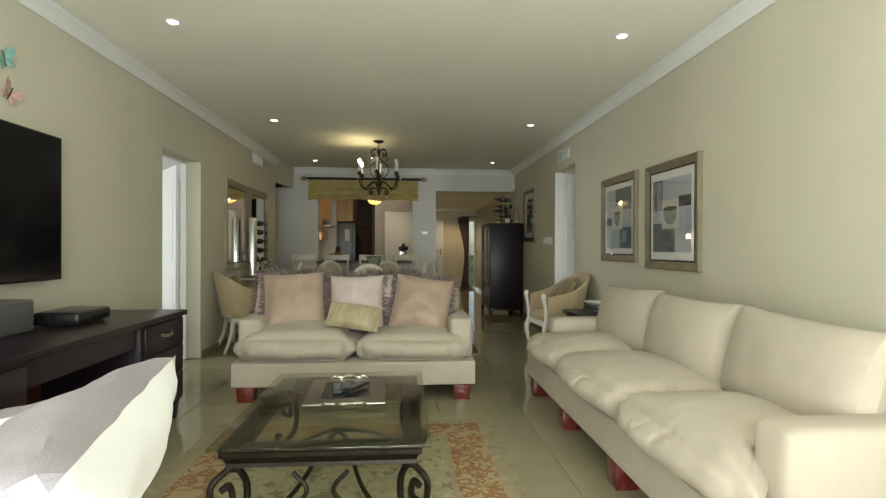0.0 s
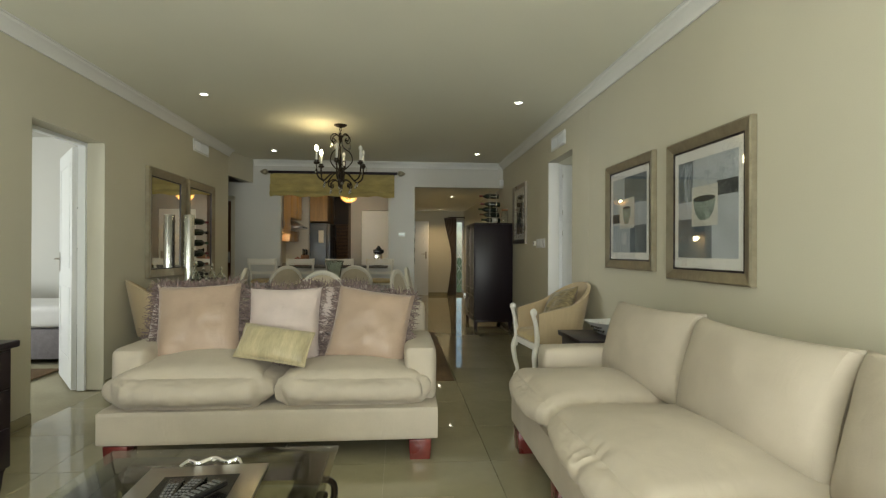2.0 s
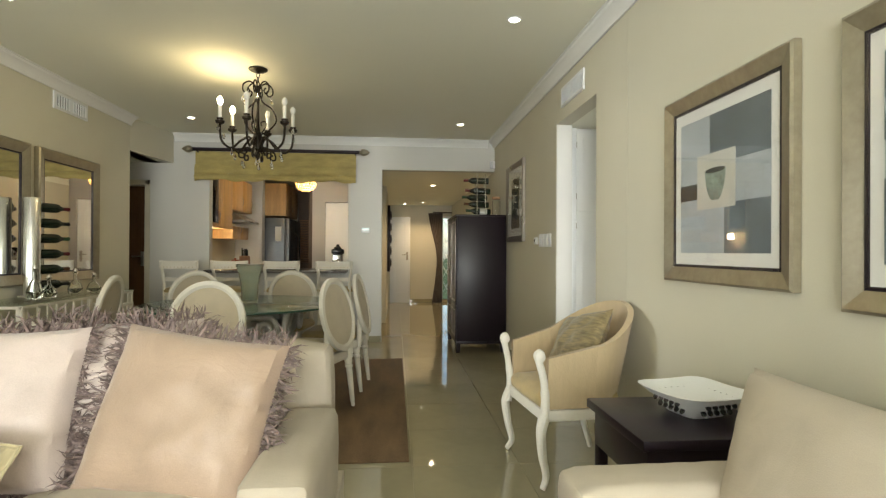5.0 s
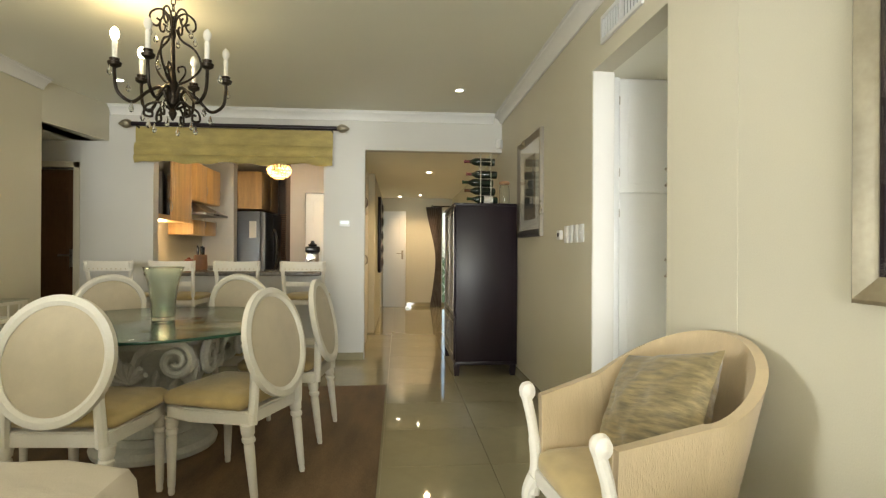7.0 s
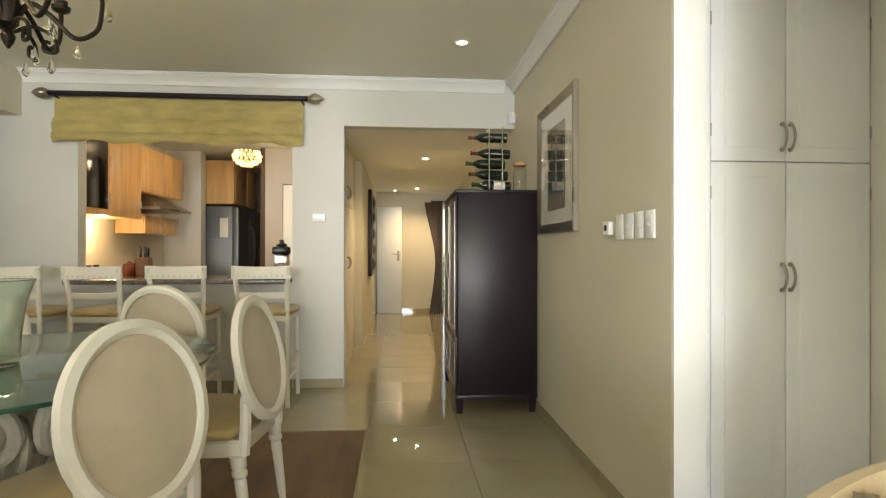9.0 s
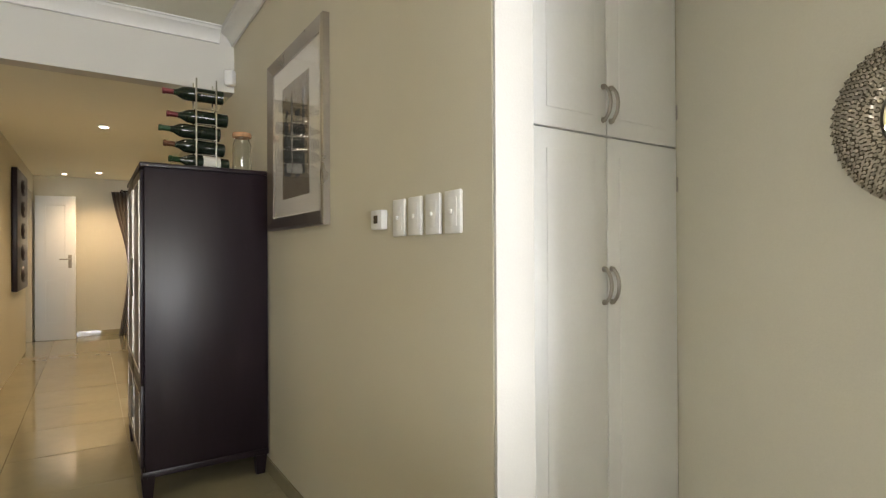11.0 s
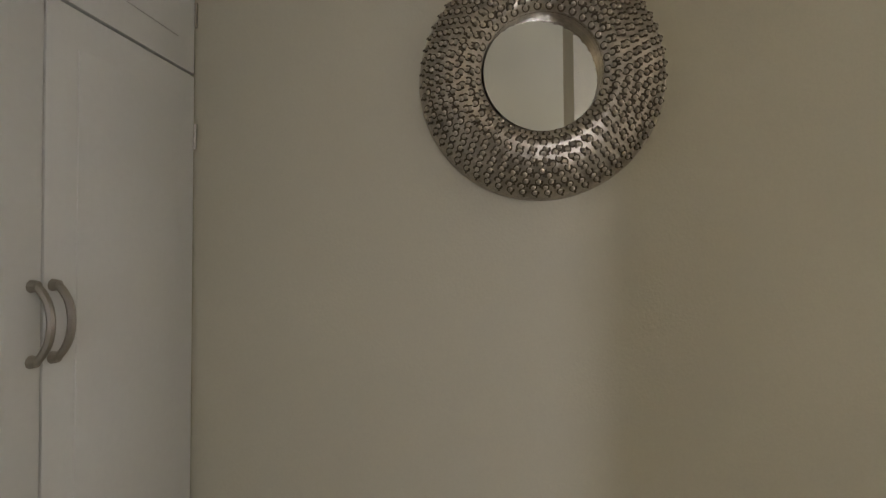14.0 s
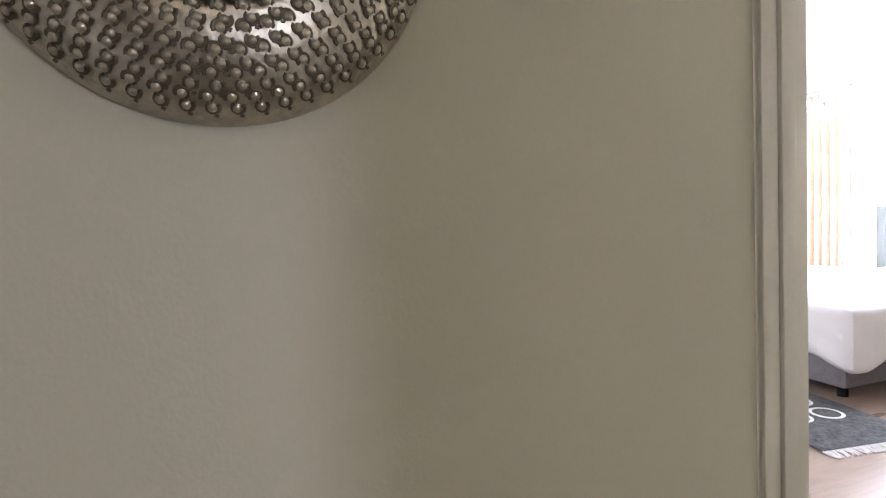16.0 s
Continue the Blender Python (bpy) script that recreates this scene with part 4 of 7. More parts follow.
for r, z in ((0.075, 0.0), (0.08, 0.004), (0.115, 0.05), (0.157, 0.082), (0.163, 0.087), (0.155, 0.089), (0.11, 0.055), (0.07, 0.012), (0.002, 0.010)):
    ring = []
    for k in range(48):
        a = 2 * math.pi * k / 48
        q = (abs(math.cos(a)) ** 5 + abs(math.sin(a)) ** 5) ** -0.2
        lift = 0.018 * (q - 1.0) * (z > 0.06)
        ring.append(bm.verts.new((r * q * math.cos(a), r * q * math.sin(a), z + lift)))
    rings.append(ring)
for a, b in zip(rings, rings[1:]):
    for k in range(48):
        bm.faces.new((a[k], a[(k + 1) % 48], b[(k + 1) % 48], b[k]))
bm.faces.new(rings[0][::-1])
bm.faces.new(rings[-1])
part("shell", bm, M_WHITE, bowl)
for k in range(4):
    bm = B()
    for i in range(5):
        for j in range(2):
            u = (i - 2) * 0.028
            z = 0.028 + 0.026 * j
            d = 0.08 + (z / 0.085) * 0.070 + 0.001
            lathe(bm, [(0.012, 0), (0.010, 0.003)], 10, pose(0, 0, 0, 0, 0, 90 * k) @ pose(d, u, z, 0, 58, 0))
    part("pattern_panel", bm, M_BLACK, bowl, "black lozenge pattern")

# ---- dining table and chairs ----
TC = (-0.10, 8.07)
dt = thing("dining_table", "round glass dining table on a carved plaster capital", "dining table", pose(*TC, 0.012))
bm = B()
lathe(bm, [(0.78, 0.722), (0.787, 0.726), (0.787, 0.734), (0.78, 0.738)], 72)
part("glass_top", bm, M_GLASSGREEN, dt, "thick round green-edged glass top").visible_shadow = False
bm = B()
lathe(bm, [(0.7875, 0.7225), (0.7892, 0.727), (0.7892, 0.733), (0.7875, 0.7375)], 96)
part("glass_edge", bm, surf("deep_green_glass_edge", (0.02, 0.075, 0.05), 0.15, var=0.1, coat=0.4), dt, "dark green polished glass edge")
bm = B()
lathe(bm, [(0.33, 0), (0.34, 0.03), (0.32, 0.06), (0.26, 0.075), (0.245, 0.11), (0.27, 0.125), (0.25, 0.15), (0.19, 0.17), (0.175, 0.30), (0.19, 0.40), (0.24, 0.50), (0.30, 0.58), (0.33, 0.62), (0.30, 0.66), (0.18, 0.67)], 40)
part("column", bm, M_PLASTER, dt, "carved plaster column")
bm = B()
box(bm, (-0.31, -0.31, 0.665), (0.31, 0.31, 0.712), 0.012)
part("abacus", bm, M_PLASTER, dt)
for k in range(4):
    bm = B()
    mm = pose(0, 0, 0, 0, 0, 45 + 90 * k)
    pts = []
    for i in range(44):
        a = i / 43 * 4.6 * math.pi / 2
        r = 0.125 * (1 - i / 50)
        pts.append(mm @ Vector((0.43 + r * math.cos(a + 1.6), 0, 0.555 + r * math.sin(a + 1.6))))
    tube(bm, pts, (0.030, 0.016), 8, 1.9)
    tube(bm, [mm @ Vector(p) for p in ((0.20, 0, 0.42), (0.25, 0, 0.55), (0.33, 0, 0.64), (0.43, 0, 0.68))], (0.03, 0.035), 8, 1.6)
    part("volute", bm, M_PLASTER, dt, "scrolled corner volute")
for k in range(4):
    for s in (-1, 1):
        bm = B()
        mm = pose(0, 0, 0, 0, 0, 90 * k)
        pts = [mm @ Vector((0.33, s * 0.02, 0.50)), mm @ Vector((0.36, s * 0.07, 0.60)), mm @ Vector((0.39, s * 0.16, 0.665))]
        for i in range(36):
            a = math.pi * 0.62 - i / 35 * 3.4 * math.pi
            r = 0.098 * (1 - i / 42)
            pts.append(mm @ Vector((0.40, s * (0.27 + r * math.cos(a)), 0.575 + r * math.sin(a))))
        tube(bm, pts, (0.026, 0.014), 8)
        part("face_scroll", bm, M_PLASTER, dt, "carved scroll on the capital face")
    for j in range(7):
        bm = B()
        a = math.radians(-60 + 20 * j)
        tube(bm, [mm @ Vector(p) for p in ((0.30, 0, 0.44), (0.345, 0.06 * math.sin(a), 0.44 + 0.06 * math.cos(a)), (0.365, 0.12 * math.sin(a), 0.44 + 0.12 * math.cos(a)))], [0.012, 0.022, 0.016], 7)
        part("shell_rib", bm, M_PLASTER, dt)
for k in range(16):
    bm = B()
    a = 22.5 * k
    tube(bm, [pose(0, 0, 0, 0, 0, a) @ Vector(p) for p in ((0.19, 0, 0.24), (0.215, 0, 0.36), (0.255, 0, 0.44), (0.305, 0, 0.475), (0.315, 0, 0.455))], [0.03, 0.042, 0.044, 0.03, 0.012], 8, 0.45)
    part("acanthus_leaf", bm, M_PLASTER, dt)

vs = thing("vase", "tall flared green glass vase on the dining table", "vase", pose(-0.04, 8.02, 0.7505))
bm = B()
lathe(bm, [(0.055, 0), (0.062, 0.006), (0.064, 0.02), (0.068, 0.12), (0.085, 0.24), (0.108, 0.31), (0.112, 0.318), (0.107, 0.316), (0.080, 0.24), (0.062, 0.12), (0.056, 0.03), (0.01, 0.022)], 40)
part("body", bm, glass("pale_green_vase_glass", (0.86, 0.94, 0.88), 0.18), vs)


def oval_chair(m):
    """Louis style chair facing +y; origin on the floor under the backrest."""
    c = thing("dining_chair", "white oval-back dining chair with old-gold seat", "dining chair", m, "chairs round the dining table")
    tilt = pose(0, 0.005, 0.715, -12, 0, 0)
    bm = B()
    n = 44
    ring = [(0.245 * math.cos(2 * math.pi * k / n), 0.265 * math.sin(2 * math.pi * k / n)) for k in range(n)]
    prof = [(1.0, -0.016), (1.0, 0.012), (0.95, 0.020), (0.86, 0.018), (0.835, 0.004), (0.835, -0.012), (0.90, -0.022)]
    rr = [[bm.verts.new(tilt @ Vector((x * f, d, z * f))) for x, z in ring] for f, d in prof]
    for i in range(len(prof)):
        j = (i + 1) % len(prof)
        for k in range(n):
            q = (k + 1) % n
            bm.faces.new((rr[i][k], rr[i][q], rr[j][q], rr[j][k]))
    back = part("back_frame", bm, M_WHITEWOOD, c)
    bm = B()
    steps = (1.0, 0.8, 0.55, 0.25)
    for s, off in ((1, 0.006), (-1, -0.006)):
        rr = [[bm.verts.new(tilt @ Vector((x * 0.84 * f, off + s * 0.016 * (1 - f * f), z * 0.84 * f))) for x, z in ring] for f in steps]
        for i in range(3):
            for k in range(n):
                q = (k + 1) % n
                bm.faces.new((rr[i][k], rr[i][q], rr[i + 1][q], rr[i + 1][k]))
        bm.faces.new(rr[-1])
    part("back_pad", bm, M_BACKBEIGE, c, "padded beige back panel")
    part("seat", puffy(B(), (-0.235, 0.03, 0.425), (0.235, 0.475, 0.495), 0.032, 0.022, 14, 0.002, 3), M_SEATGOLD, c, "old-gold upholstered seat")
    bm = B()
    plan = [(-0.215, 0.0), (0.215, 0.0), (0.245, 0.30), (0.22, 0.45), (0.12, 0.49), (-0.12, 0.49), (-0.22, 0.45), (-0.245, 0.30)]
    prism(bm, plan, 0.365, 0.43)
    bmesh.ops.bevel(bm, geom=list(bm.edges), offset=0.008, segments=2, affect="EDGES")
    part("seat_rail", bm, M_WHITEWOOD, c)
    for s in (-1, 1):
        bm = B()
        tube(bm, smooth_path([(s * 0.195, 0.0, 0.37), (s * 0.19, -0.005, 0.48), (s * 0.18, 0.0, 0.56), (s * 0.19, -0.005, 0.60)], 4), (0.024, 0.02), 8)
        part("back_post", bm, M_WHITEWOOD, c)
        for y, name in ((0.43, "front_leg"), (0.02, "back_leg")):
            x = s * 0.205
            bm = B()
            dy = 0 if name == "front_leg" else -0.045
            mm = Matrix.Translation((x, y, 0))
            lathe(bm, [(0.012, 0), (0.016, 0.012), (0.014, 0.03), (0.017, 0.04), (0.024, 0.27), (0.021, 0.285), (0.030, 0.295), (0.030, 0.31), (0.023, 0.318), (0.030, 0.33), (0.032, 0.37)], 14, mm)
            if dy:
                for v in bm.verts:
                    v.co.y += dy * (1 - v.co.z / 0.37)
            part(name, bm, M_WHITEWOOD, c, "white turned leg")
    return c


RUGZ = 0.0105
first = oval_chair(pose(-0.045, 7.03, RUGZ, 0, 0, -4))
for x, y, r in ((0.735, 7.45, 70), (0.86, 8.24, 84), (0.12, 9.02, 172), (-0.78, 8.88, 218), (-1.06, 7.86, 278)):
    copy_thing(first, pose(x, y, RUGZ, 0, 0, r))


# ---- bar stools at the hatch ----
def bar_stool(m):
    c = thing("bar_stool", "white wooden bar stool with a straw-coloured seat", "bar stool", m, "stools at the hatch")
    for s in (-1, 1):
        bm = B()
        tube(bm, smooth_path([(s * 0.19, -0.03, 0.0), (s * 0.185, 0.0, 0.35), (s * 0.18, 0.01, 0.68), (s * 0.185, -0.01, 0.88), (s * 0.20, -0.045, 1.05)], 5), 0.018, 8)
        part("back_leg", bm, M_WHITEWOOD, c)
        bm = B()
        tube(bm, [(s * 0.19, 0.38, 0.0), (s * 0.18, 0.36, 0.66)], (0.016, 0.020), 8)
        part("front_leg", bm, M_WHITEWOOD, c)
        for z in (0.20, 0.34):
            bm = B()
            tube(bm, [(s * 0.187, 0.0, z), (s * 0.186, 0.37, z)], 0.012, 8)
            part("side_stretcher", bm, M_WHITEWOOD, c)
    for y, z in ((-0.01, 0.28), (0.37, 0.24)):
        bm = B()
        box(bm, (-0.185, y - 0.01, z - 0.018), (0.185, y + 0.01, z + 0.018), 0.004)
        part("stretcher", bm, M_WHITEWOOD, c)
    bm = B()
    box(bm, (-0.20, 0.0, 0.64), (0.20, 0.385, 0.685), 0.008)
    part("seat_frame", bm, M_WHITEWOOD, c)
    part("seat", puffy(B(), (-0.205, -0.005, 0.68), (0.205, 0.40, 0.735), 0.025, 0.018, 10, 0.002, 5), M_SEATGOLD, c, "straw-coloured seat pad")
    for z0, z1, name in ((0.965, 1.055, "top_rail"), (0.82, 0.86, "middle_rail")):
        bm = B()
        n = 10
        va = []
        for k in range(n + 1):
            u = -1 + 2 * k / n
            yc = -0.055 + 0.02 * u * u - (1.0 - z0) * -0.22 * (z0 < 0.9)
            va.append([bm.verts.new((u * (0.215 if z0 > 0.9 else 0.185), yc + dy, z)) for dy, z in ((-0.010, z0), (0.010, z0), (0.010, z1 + 0.008 * u * u), (-0.010, z1 + 0.008 * u * u))])
        for a, b in zip(va, va[1:]):
            for i in range(4):
                j = (i + 1) % 4
                bm.faces.new((a[i], a[j], b[j], b[i]))
        bm.faces.new(va[0])
        bm.faces.new(va[-1][::-1])
        rail = part(name, bm, M_WHITEWOOD, c)
    bm = B()
    for k in range(9):
        u = -0.8 + 1.6 * k / 8
        lathe(bm, [(0.007, 0), (0.006, 0.004)], 8, pose(u * 0.2, -0.066 + 0.02 * u * u, 0.985, 90, 0, 0))
    part("fret_beads", bm, M_BACKBEIGE, c, "row of pierced beads")
    return c


fs = bar_stool(pose(0.42, 10.0, 0))
for x, r in ((-0.20, 2), (-0.79, -3), (-1.36, 1)):
    copy_thing(fs, pose(x, 10.02, 0, 0, 0, r))

# ---- console table, mirrors and wine tower on the left wall ----
cn = thing("console_table", "white console table with a fretwork apron and glass top", "console table", pose(XL + 0.02, 8.12, 0))
CW, CD, CH = 1.55, 0.42, 0.80
bm = B()
box(bm, (0, -CW / 2, CH), (CD, CW / 2, CH + 0.012), 0.003)
part("glass_top", bm, M_GLASSGREEN, cn)
bm = B()
for z0, z1 in ((CH - 0.022, CH - 0.002), (CH - 0.14, CH - 0.12)):
    box(bm, (CD - 0.03, -CW / 2 + 0.01, z0), (CD - 0.008, CW / 2 - 0.01, z1))
    for s in (-1, 1):
        lo, hi = sorted((s * (CW / 2 - 0.008), s * (CW / 2 - 0.03)))
        box(bm, (0.01, lo, z0 + 0.001), (CD - 0.03, hi, z1 - 0.001))
part("rail", bm, M_WHITEWOOD, cn)
for k in range(14):
    y = -CW / 2 + 0.08 + k * (CW - 0.16) / 13
    bm = B()
    box(bm, (CD - 0.024, y - 0.007, CH - 0.121), (CD - 0.014, y + 0.007, CH - 0.021))
    part("fret", bm, M_WHITEWOOD, cn)
for x in (0.03, CD - 0.03):
    for y in (-CW / 2 + 0.03, CW / 2 - 0.03):
        bm = B()
        box(bm, (x - 0.02, y - 0.02, 0), (x + 0.02, y + 0.02, CH - 0.001), 0.004)
        part("leg", bm, M_WHITEWOOD, cn)


def framed(name, label, m, w, h, fw, depth, mat, category, back=None, bead=None):
    """A frame of four mitred mouldings facing +x; origin at the middle on the wall."""
    f = thing(name, label, category, m)
    prof = [(0.0, 0.0), (0.0, depth), (0.15, depth * 1.25), (0.55, depth), (0.8, depth * 0.8), (1.0, depth * 0.7), (1.0, 0.0)]
    cor = [(-1, -1), (1, -1), (1, 1), (-1, 1)]
    for k in range(4):
        bm = B()
        rr = []
        for c in (cor[k], cor[(k + 1) % 4]):
            rr.append([bm.verts.new((d, c[0] * (w / 2 - u * fw), c[1] * (h / 2 - u * fw))) for u, d in prof])
        for i in range(len(prof)):
            j = (i + 1) % len(prof)
            bm.faces.new((rr[0][i], rr[0][j], rr[1][j], rr[1][i]))
        bm.faces.new(rr[0])
        bm.faces.new(rr[1][::-1])
        part("moulding", bm, mat, f)
    if bead:
        bm = B()
        iw, ih, b = w / 2 - fw, h / 2 - fw, 0.012
        for lo, hi in (((-iw, -ih), (iw, -ih + b)), ((-iw, ih - b), (iw, ih)), ((-iw, -ih + b), (-iw + b, ih - b)), ((iw - b, -ih + b), (iw, ih - b))):
            box(bm, (0.002, *lo), (depth * 0.62, *hi))
        part("inner_bead", bm, bead, f)
    if back:
        bm = B()
        box(bm, (0.001, -w / 2 + fw * 0.9, -h / 2 + fw * 0.9), (depth * 0.4, w / 2 - fw * 0.9, h / 2 - fw * 0.9))
        part(back[0], bm, back[1], f)
    return f


for y in (7.60, 8.59):
    framed("wall_mirror", "tall rectangular mirror in a pewter frame above the console", pose(XL + 0.003, y, 1.46), 0.90, 1.12, 0.085, 0.035, M_PEWTER, "mirror", ("mirror_glass", M_MIRROR), M_DARK)


def wine_bottle(name, label, m, foil, group, paper=False):
    """A bottle along +z, base at the origin."""
    b = thing(name, label, "wine bottle", m, group)
    bm = B()
    lathe(bm, [(0.030, 0), (0.037, 0.004), (0.038, 0.18), (0.034, 0.205), (0.018, 0.235), (0.0145, 0.25)], 18)
    part("body", bm, M_WINE, b)
    bm = B()
    lathe(bm, [(0.0146, 0.2505), (0.0146, 0.29), (0.017, 0.291), (0.017, 0.303), (0.0145, 0.305), (0.002, 0.3055)], 14)
    part("capsule", bm, foil, b)
    if paper:
        bm = B()
        lathe(bm, [(0.0385, 0.05), (0.0385, 0.14)], 18)
        part("label", bm, M_LABEL, b, "plain cream paper label")
    return b


WT = (-1.655, 7.93)
wt = thing("wine_tower", "polished steel tube wine rack standing on the console", "wine rack", pose(*WT, CH + 0.0125))
bm = B()
lathe(bm, [(0.085, 0), (0.09, 0.006), (0.09, 0.014), (0.058, 0.018), (0.058, 0.765), (0.055, 0.77), (0.002, 0.77)], 36)
part("tube", bm, surf("brushed_aluminium", (0.80, 0.80, 0.79), 0.26, metal=1.0, var=0.04, stretch=(1, 1, 0.05)), wt)
for k in range(6):
    z = 0.09 + k * 0.122
    bm = B()
    lathe(bm, [(0.045, 0), (0.045, 0.006), (0.040, 0.006)], 24, pose(0.0, 0.054, z, -90, 0, 0))
    part("collar", bm, M_CHROME, wt)
    wine_bottle("wine_bottle", "dark wine bottle with a coloured capsule lying in the rack", pose(WT[0], WT[1] + 0.0, CH + 0.0125 + z, -90, 0, -20), (M_REDFOIL, M_BLACK, M_GREENFOIL, M_REDFOIL, M_BROWNFOIL, M_BLACK)[5 - k], "bottles in the steel rack")
for k, (y, h) in enumerate(((7.72, 0.24), (7.80, 0.17), (8.22, 0.20), (8.40, 0.16))):
    g = thing("decanter", "small clear glass decanter on the console table", "decanter", pose(-1.50 + 0.05 * (k % 2), y, CH + 0.0125), "decanters on the console")
    bm = B()
    lathe(bm, [(0.03, 0), (0.05, 0.01), (0.055, h * 0.25), (0.035, h * 0.5), (0.013, h * 0.62), (0.013, h * 0.85), (0.024, h * 0.9), (0.020, h * 0.9), (0.010, h * 0.83), (0.010, h * 0.6), (0.03, h * 0.48), (0.048, h * 0.25), (0.01, 0.012)], 24)
    part("body", bm, M_GLASS, g)
    bm = B()
    lathe(bm, [(0.008, h * 0.88), (0.018, h * 0.95), (0.014, h * 1.05), (0.003, h * 1.08)], 16)
    part("stopper", bm, M_CHROME, g)

# ---- chandelier ----
CX, CY = 0.03, 7.96
ch = thing("chandelier", "six-arm bronzed iron chandelier with crystal drops and candle bulbs", "chandelier", pose(CX, CY, H) @ Matrix.Diagonal((1.06, 1.06, 1.12, 1)))
bm = B()
lathe(bm, [(0.07, -0.002), (0.07, -0.010), (0.05, -0.022), (0.012, -0.03), (0.006, -0.035)], 28)
part("canopy", bm, M_IRON, ch)
bm = B()
for k in range(3):
    pts = [pose(0, 0, -0.05 - 0.03 * k, 0, 0, 90 * k) @ Vector((0.011 * math.cos(a), 0, 0.019 * math.sin(a))) for a in [2 * math.pi * i / 14 for i in range(15)]]
    tube(bm, pts, 0.003, 6)
part("chain", bm, M_IRON, ch)
bm = B()
lathe(bm, [(0.004, -0.66), (0.016, -0.64), (0.022, -0.62), (0.012, -0.60), (0.03, -0.58), (0.036, -0.53), (0.030, -0.47), (0.018, -0.45), (0.012, -0.40), (0.009, -0.25), (0.016, -0.22), (0.009, -0.19), (0.008, -0.125)], 18)
part("stem", bm, M_IRON, ch)
for k in range(6):
    a = 60 * k + 28
    R = pose(0, 0, 0, 0, 0, a)
    bm = B()
    tube(bm, smooth_path([R @ Vector(p) for p in ((0.025, 0, -0.56), (0.06, 0, -0.50), (0.12, 0, -0.53), (0.19, 0, -0.59), (0.255, 0, -0.55), (0.27, 0, -0.47), (0.27, 0, -0.43))], 6), 0.0085, 8)
    tube(bm, smooth_path([R @ Vector(p) for p in ((0.02, 0, -0.60), (0.07, 0, -0.575), (0.125, 0, -0.60), (0.135, 0, -0.645), (0.10, 0, -0.65), (0.10, 0, -0.62), (0.118, 0, -0.62))], 6), 0.0065, 7)
    arm = part("arm", bm, M_IRON, ch)
    bm = B()
    lathe(bm, [(0.012, -0.435), (0.030, -0.425), (0.034, -0.41), (0.022, -0.405), (0.024, -0.39), (0.015, -0.388)], 16, R @ pose(0.27, 0, 0))
    part("cup", bm, M_IRON, arm)
    bm = B()
    lathe(bm, [(0.0125, -0.39), (0.013, -0.305), (0.010, -0.30)], 14, R @ pose(0.27, 0, 0))
    part("candle_sleeve", bm, M_CANDLE, arm, "white candle sleeve")
    bm = B()
    lathe(bm, [(0.008, -0.30), (0.018, -0.285), (0.021, -0.268), (0.016, -0.25), (0.004, -0.238)], 16, R @ pose(0.27, 0, 0))
    part("bulb", bm, M_WARMLIGHT if k in (2, 3) else M_CANDLE, arm, "lit round bulb" if k in (2, 3) else "unlit white bulb")
    if k % 2 == 0:
        bm = B()
        tube(bm, smooth_path([R @ Vector(p) for p in ((0.03, 0, -0.47), (0.09, 0, -0.43), (0.14, 0, -0.36), (0.11, 0, -0.28), (0.04, 0, -0.24), (0.015, 0, -0.19))], 6), 0.006, 7)
        tube(bm, smooth_path([R @ Vector(p) for p in ((0.03, 0, -0.46), (0.06, 0, -0.41), (0.055, 0, -0.375), (0.025, 0, -0.385), (0.03, 0, -0.41))], 6), 0.005, 7)
        part("cage_scroll", bm, M_IRON, ch)
    bm = B()
    tube(bm, smooth_path([R @ Vector(p) for p in ((0.008, 0, -0.19), (0.02, 0, -0.13), (0.06, 0, -0.10), (0.105, 0, -0.125), (0.11, 0, -0.17), (0.08, 0, -0.19), (0.062, 0, -0.165), (0.08, 0, -0.15))], 6), 0.0055, 7)
    part("crown_scroll", bm, M_IRON, ch)
    for rr, zz in ((0.115, -0.20), (0.20, -0.60), (0.30, -0.44), (0.12, -0.665)):
        bm = B()
        lathe(bm, [(0.001, 0.0), (0.004, -0.008), (0.005, -0.012), (0.013, -0.035), (0.008, -0.048), (0.001, -0.052)], 8, pose(0, 0, 0, 0, 0, a + 12) @ pose(rr, 0, zz))
        part("crystal_drop", bm, M_GLASS, ch, "clear crystal drop")

# ---- pictures ----
M_ARTSLATE = surf("print_slate_blue", (0.16, 0.19, 0.21), 0.7, var=0.2, scale=7)
M_ARTPALE = surf("print_pale_blue", (0.46, 0.50, 0.53), 0.7, var=0.1, scale=4)
M_ARTCREAM = surf("print_cream", (0.62, 0.61, 0.55), 0.7, var=0.08, scale=6)
M_ARTBOWL = surf("print_celadon", (0.30, 0.36, 0.31), 0.7, var=0.25, scale=14)
M_ARTDARK = surf("print_charcoal", (0.075, 0.08, 0.08), 0.7, var=0.25, scale=9)
M_PICGLASS = thin_glass("picture_glass", (1, 1, 1))


def flat(bm, x, y0, y1, z0, z1, t=0.0008):
    return box(bm, (x, y0, z0), (x + t, y1, z1))


